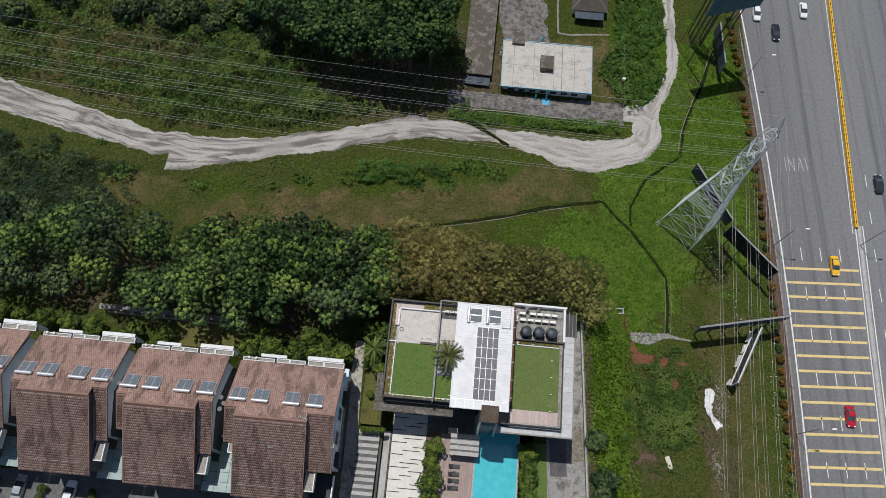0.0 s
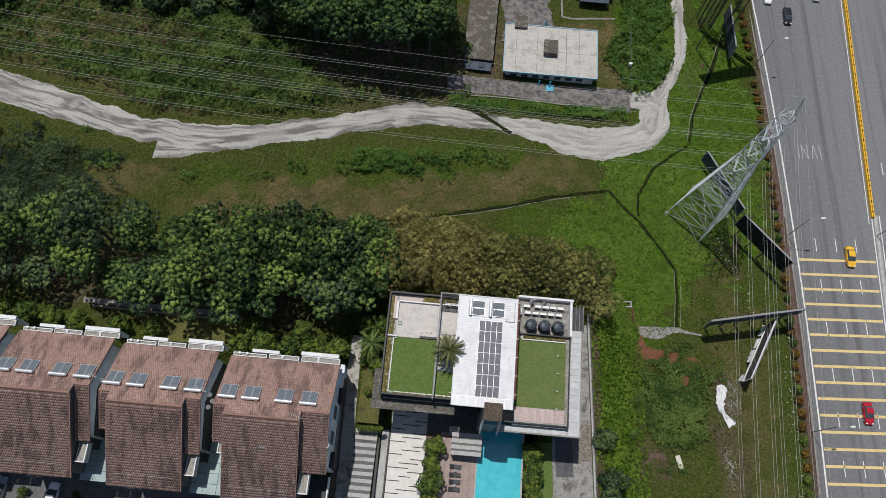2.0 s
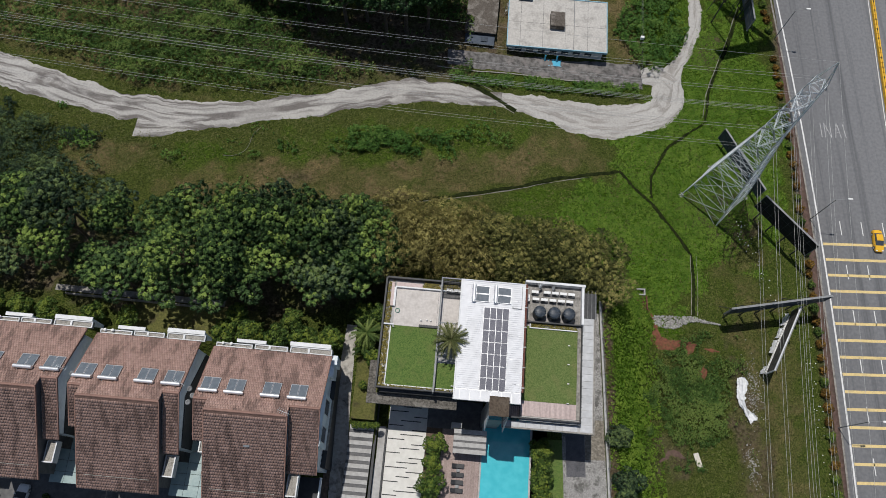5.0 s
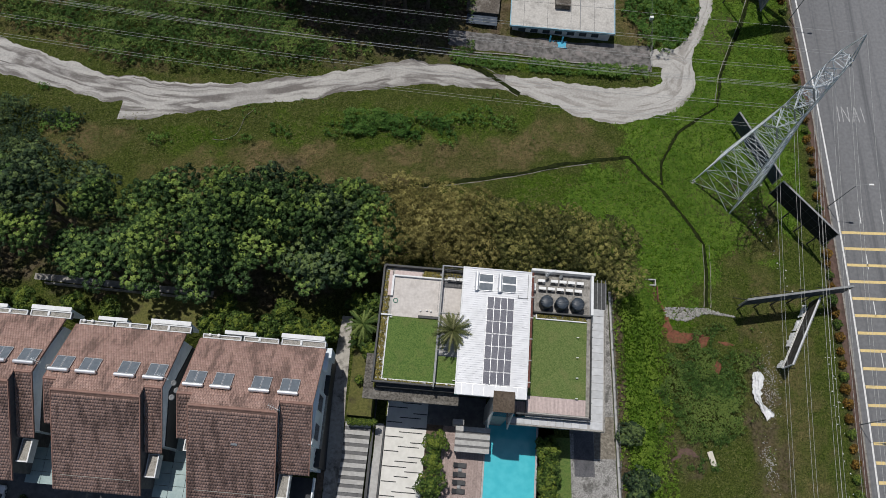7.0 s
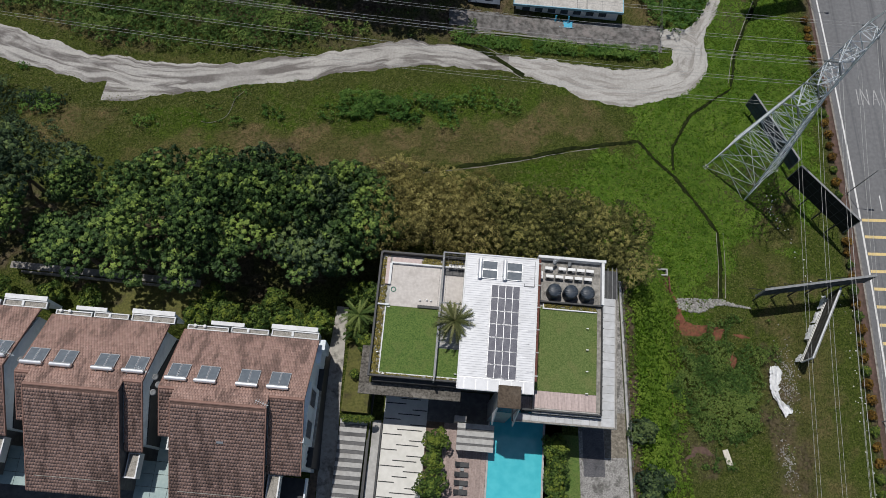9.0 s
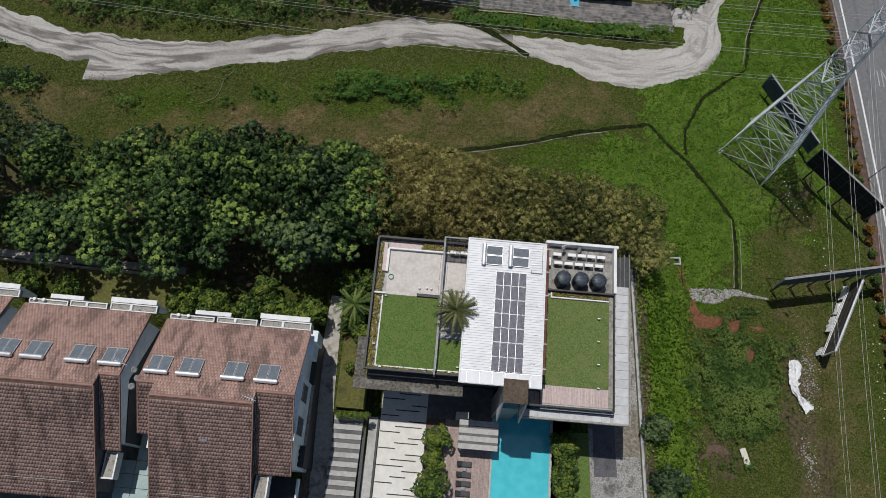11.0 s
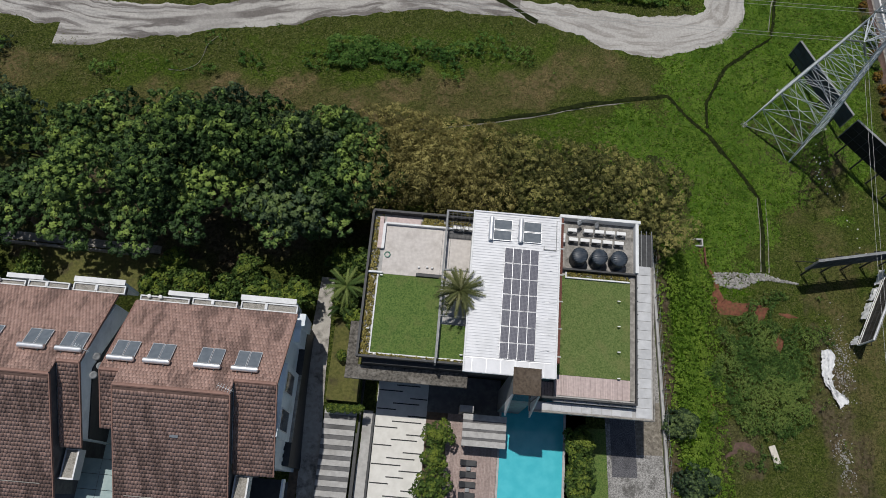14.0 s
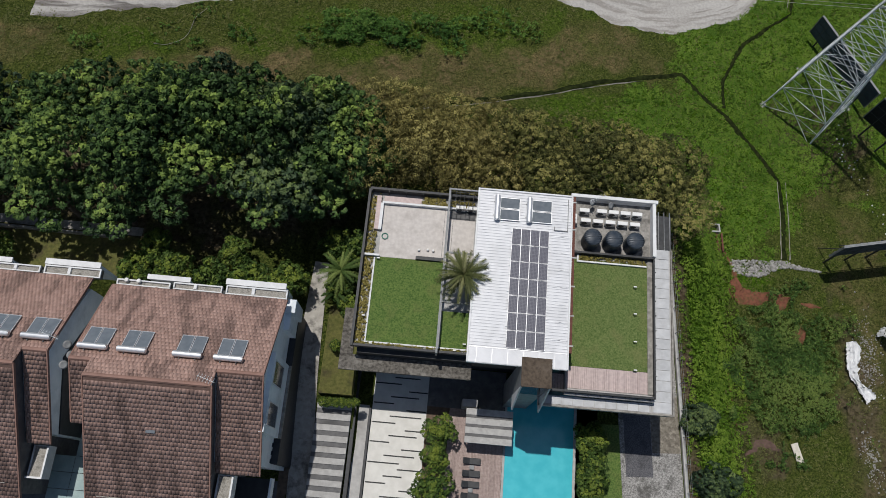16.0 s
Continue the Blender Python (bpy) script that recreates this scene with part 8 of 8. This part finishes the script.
tagged(part("yard_kerb", strip_mesh([(1, 85.6, 0.2), (20, 85.2, 0.2), (38, 84.4, 0.2), (42, 84.6, 0.2)], 1.0, 0.3, 0.0, 2), M["old_concrete"]), "low concrete kerb beside the yard", "kerb", kind="structure")
yf = thing("yard_fence", pose(42, 88, 0.8), "thin mesh fence on posts beside the yard", "fence")
for k in range(9):
    part("post", tube(bmesh.new(), (42.6 + 0.18 * k, 84 + 2.6 * k, 0.4), (42.6 + 0.18 * k, 84 + 2.6 * k, 3.0), 0.05, n=6), M["dark_steel"], yf, site=True)
for z in (1.6, 2.3, 2.95):
    part("wire", tube(bmesh.new(), (42.6, 84, z), (44.04, 104.8, z), 0.015, n=5), M["grey_steel"], yf, site=True)


# ---- drains, walls and rubbish in the field ----
def drain(name, points, label, wide=0.8, lip=None, both=False):
    t = thing(name, pose(points[0][0], points[0][1], ground_z(*points[0][:2])), label, "drain", kind="structure")
    inv = t.matrix_world.inverted()
    c = [(x, y, wide) for x, y in points]
    me = strip_mesh(c, 0.35, 0.14, 0.26, 4, 77)
    me.transform(inv)
    # The strip lies flat; its near-black colour carries the trench's shade.
    part("channel", me, M["ditch"], t, "flat channel strip, dark for mud and the trench's shade")
    p = np.array(points, float)
    d = np.gradient(p, axis=0)
    d /= np.linalg.norm(d, axis=1)[:, None]
    nn = np.stack([-d[:, 1], d[:, 0]], -1)
    for s in (-0.08 - wide / 2, 0.5 + wide / 2)[:2 if both else 1] if lip else ():
        me = strip_mesh([(*(a + b * s), 0.14) for a, b in list(zip(p, nn))[lip[0]:lip[1]]], 0.6, 0.2, 0.1, 2, 78)
        me.transform(inv)
        part("lip", me, M["old_concrete"], t)


drain("field_drain", DRAINS[0], "narrow dark drain with a broken concrete lip across the field", lip=(0, 5))
drain("field_drain", DRAINS[1], "narrow overgrown dark drain beside the pylon", 0.7, lip=(0, 5))
drain("field_drain", DRAINS[3], "shallow grassy drain between two thin concrete lips", 0.6, lip=(0, 3), both=True)
drain("track_drain", DRAINS[2], "broken dark drain that crosses the track", 1.1, lip=(0, 3), both=True)


GOLD = (1 + 5 ** 0.5) / 2
PEBBLE = np.array([(-1, GOLD, 0), (1, GOLD, 0), (-1, -GOLD, 0), (1, -GOLD, 0), (0, -1, GOLD), (0, 1, GOLD), (0, -1, -GOLD), (0, 1, -GOLD), (GOLD, 0, -1), (GOLD, 0, 1), (-GOLD, 0, -1), (-GOLD, 0, 1)]) / 1.902
PEBBLE_FACES = np.array([(i, j, k) for i in range(12) for j in range(12) for k in range(12) if i < j and i < k and j != k and max(np.linalg.norm(PEBBLE[i] - PEBBLE[j]), np.linalg.norm(PEBBLE[j] - PEBBLE[k]), np.linalg.norm(PEBBLE[i] - PEBBLE[k])) < 1.2 and np.dot(np.cross(PEBBLE[j] - PEBBLE[i], PEBBLE[k] - PEBBLE[i]), PEBBLE[i]) > 0])


def rubble(name, label, n, place, size, seed, material="stone"):
    """Loose stones or scraps: uneven rounded lumps that lie on the ground."""
    rng = random.Random(seed)
    V, F = [], []
    for k in range(n):
        x, y = place(rng)
        s = size * rng.uniform(0.5, 1.3)
        m = np.array(pose(0, 0, 0, rng.uniform(-40, 40), rng.uniform(-40, 40), rng.uniform(0, 360)).to_3x3())
        lump = PEBBLE * np.array([rng.uniform(0.8, 1.3), 1.0, rng.uniform(0.55, 0.85)]) * np.array([[rng.uniform(0.8, 1.15)] for _ in range(12)])
        V.append(lump @ m.T * s * 0.5 + np.array([x, y, ground_z(x, y) + s * 0.16]))
        F.append(PEBBLE_FACES + 12 * k)
    ob = part(name, raw_mesh(np.concatenate(V), np.concatenate(F)), M[material])
    return tagged(ob, label, "rubble", kind="stuff")


rubble("stone_revetment", "grey rubble stone revetment at the foot of the bank", 640, lambda r: (lambda u, v: (41.8 + 7.8 * u, 36.1 - v * (0.7 + 1.7 * math.sin(3.0 * min(1, 0.15 + u)))))(r.random(), r.random()), 0.34, 1)
rubble("stone_revetment", "grey rubble stones in a thin line", 190, lambda r: (lambda u: (49.5 + 4.8 * u, 35.9 - 1.1 * u + r.uniform(-0.6, 0.1) * (1.1 - u)))(r.random()), 0.30, 2)
rubble("rubble_heap", "scattered pale rubble and litter beside the torn sheet", 330, lambda r: (58.9 + r.gauss(0, 0.9), 23.0 + r.gauss(0, 2.6)), 0.2, 3)
rubble("rubble_heap", "scattered pale rubble near the field's edge", 160, lambda r: (57.2 + r.gauss(0, 0.7), 10.2 + r.gauss(0, 1.7)), 0.22, 4)
rubble("litter", "white litter strewn under the hoardings", 20, lambda r: (lambda u: (60 + 5 * u + r.gauss(0, 0.6), 58 - 18 * u + r.gauss(0, 1)))(r.random()), 0.24, 5, "sheet")
rubble("litter", "white litter along the verge", 34, lambda r: (70.4 + r.gauss(0, 0.5), 22 + r.gauss(0, 9)), 0.22, 6, "sheet")
for k, (rows, say) in enumerate((([(38.6, 39.4, 0.7), (40.2, 37.6, 0.8), (41.4, 36.0, 0.8), (42.0, 33.4, 1.3), (42.2, 31.4, 2.6), (44.2, 30.6, 2.0), (46.2, 30.9, 1.0), (48.2, 30.6, 1.6), (49.3, 31.2, 0.5)], "slip of bare red earth below the drain chute"), ([(48.5, 31.4, 0.7), (48.2, 30.0, 1.7), (47.8, 28.8, 0.6)], "bare red earth among the creepers"), ([(50.8, 30.2, 0.4), (52.0, 30.1, 1.2), (53.4, 29.8, 0.5)], "bare red earth among the creepers"), ([(50.4, 27.0, 0.4), (50.1, 25.8, 1.5), (49.7, 24.8, 0.4)], "bare red earth among the creepers"), ([(39.9, 21.5, 0.3), (39.7, 19.2, 0.8), (39.9, 16.5, 0.4), (40.2, 13.5, 0.3)], "worn line of bare red earth"))):
    tagged(part("bare_slip", strip_mesh(rows, 0.3, 0.10, 0.6, 5, 12 + k), M["red_soil"]), say, "soil", kind="structure")


def crumpled():
    t = thing("torn_sheet", pose(57.6, 21.6, ground_z(57.6, 21.6)), "crumpled torn white sheet lying on the ground", "sheet")
    c = spline([(-1.0, 3.6, 1.2), (-0.7, 2.4, 2.0), (-1.1, 0.8, 1.7), (-1.1, -0.8, 1.0), (-0.5, -2.2, 0.9), (0.2, -3.2, 1.5), (0.7, -4.0, 2.1)], 0.2)
    rng = np.random.RandomState(3)
    k = 13
    d = np.gradient(c[:, :2], axis=0)
    d /= np.linalg.norm(d, axis=1)[:, None]
    nn = np.stack([-d[:, 1], d[:, 0]], -1)
    v = np.zeros((len(c), k, 3))
    run = np.arange(len(c)) * 0.2
    edge = 0.8 + 0.4 * value_noise(run, 0 * run, 0.5, 5)
    for j in range(k):
        s = 2 * j / (k - 1) - 1
        v[:, j, :2] = c[:, :2] + nn * (s * c[:, 2] / 2 * edge)[:, None] + 0.07 * rng.randn(len(c), 2)
        fold = np.abs(np.sin(5.2 * s + 1.7 * np.sin(0.9 * run))) + 1.3 * value_noise(run, 0 * run + 3 * s, 0.45, 9)
        v[:, j, 2] = 0.16 + 0.30 * fold + 0.14 * rng.rand(len(c))
    i = np.arange(len(c) * k).reshape(len(c), k)
    f = np.stack([i[:-1, :-1], i[1:, :-1], i[1:, 1:], i[:-1, 1:]], -1).reshape(-1, 4)[:, ::-1]
    part("sheet", raw_mesh(v.reshape(-1, 3), f), M["sheet"], t)


crumpled()
pk = thing("plank", pose(47.8, 10.7, ground_z(47.8, 10.7) + 0.25, 0, 4, -74), "pale discarded board lying in the grass", "plank")
part("board", soft(boxes((-1.3, 1.3, -0.45, 0.45, 0, 0.14)), 0.02), M["pale_timber"], pk)
sd = thing("drain_sump", pose(39.6, 40.3, ground_z(39.6, 40.3)), "small concrete drain sump with a rusty chute", "sump")
part("box", boxes((-1.0, 0.8, 0.4, 0.6, -1, 0.7), (-1.0, 0.8, -0.6, -0.4, -1, 0.7), (-1.0, -0.8, -0.4, 0.4, -1, 0.7), (0.6, 0.8, -0.4, 0.4, -1, 0.7)), M["concrete"], sd)
part("chute", boxes((0.3, 0.5, -3.2, -0.6, -0.6, 0.35), (1.0, 1.2, -3.2, -0.6, -0.6, 0.3)), M["rust"], sd)

# ---- small things ----
tagged(part("hut_walk", strip_mesh([(29.0, 118, 0.5), (28.8, 109.2, 0.5), (30.0, 107.6, 0.5), (41.0, 108.2, 0.5)], 0.5, 0.16, 0.05, 3, 21), M["old_concrete"]), "narrow concrete walk round the hut", "path", kind="structure")
hs = spline([(-37.8, 61.9, 0), (-36.0, 62.1, 0), (-34.2, 63.2, 0), (-33.3, 65.0, 0), (-32.9, 66.6, 0), (-31.6, 68.3, 0)], 0.5)
bm = bmesh.new()
for p, q in zip(hs, hs[1:]):
    tube(bm, (p[0], p[1], ground_z(p[0], p[1]) + 0.16), (q[0], q[1], ground_z(q[0], q[1]) + 0.16), 0.035, n=6, caps=False)
tagged(part("hose", bm, M["old_concrete"]), "pale hose lying across the grass", "hose")
bx = thing("meter_box", pose(43.0, 94.4, ground_z(43.0, 94.4)), "white meter box on a post beside the yard fence", "box")
part("post", tube(bmesh.new(), (0, 0, -0.4), (0, 0, 2.6), 0.06, n=6), M["dark_steel"], bx)
part("box", soft(boxes((-0.35, 0.35, -0.25, 0.25, 2.5, 3.3)), 0.03), M["appliance"], bx)
ring = thing("garden_hose", VILLA_TURN @ pose(-4.3, 28.7, 24.47), "coiled green garden hose on the roof terrace", "hose")
bm = bmesh.new()
for turn in range(3):
    for k in range(16):
        a0, a1 = math.tau * k / 16, math.tau * (k + 1) / 16
        r = 0.27 + 0.03 * turn
        tube(bm, (r * math.cos(a0), r * math.sin(a0), 0.04 + 0.03 * turn), (r * math.cos(a1), r * math.sin(a1), 0.04 + 0.03 * turn), 0.022, n=6, caps=False)
part("coil", bm, M["hose_green"], ring)
for x, y in ((-0.7, 27.5), (0.2, 27.6), (0.75, 27.55)):
    g = thing("terrace_ball", VILLA_TURN @ pose(x, y, 24.46), "small white ball light on the terrace", "light", "terrace ball lights")
    part("globe", lathe(bmesh.new(), [(0.05, 0.0), (0.12, 0.05), (0.15, 0.14), (0.12, 0.24), (0.04, 0.29)], 12), M["appliance"], g, smooth=True)
rubble("stone_litter", "stones and clods lying on the dirt track", 150, lambda r: (lambda q: (q[0] + r.gauss(0, 1.2), q[1] + r.gauss(0, 1.2)))(r.choice(DITCH_LINES[:90])), 0.16, 9, "soil")
rubble("litter", "white litter strewn beside the pylon", 18, lambda r: (lambda u: (58.6 + 2.6 * u + r.gauss(0, 0.4), 56.5 - 8 * u + r.gauss(0, 0.7)))(r.random()), 0.26, 15, "sheet")
tagged(part("bare_slip", strip_mesh([(41.0, 10.5, 0.4), (43.5, 11.8, 0.9), (45.5, 10.8, 0.4)], 0.3, 0.08, 0.8, 4, 23), M["verge"]), "patch of bare reddish earth", "soil", kind="structure")
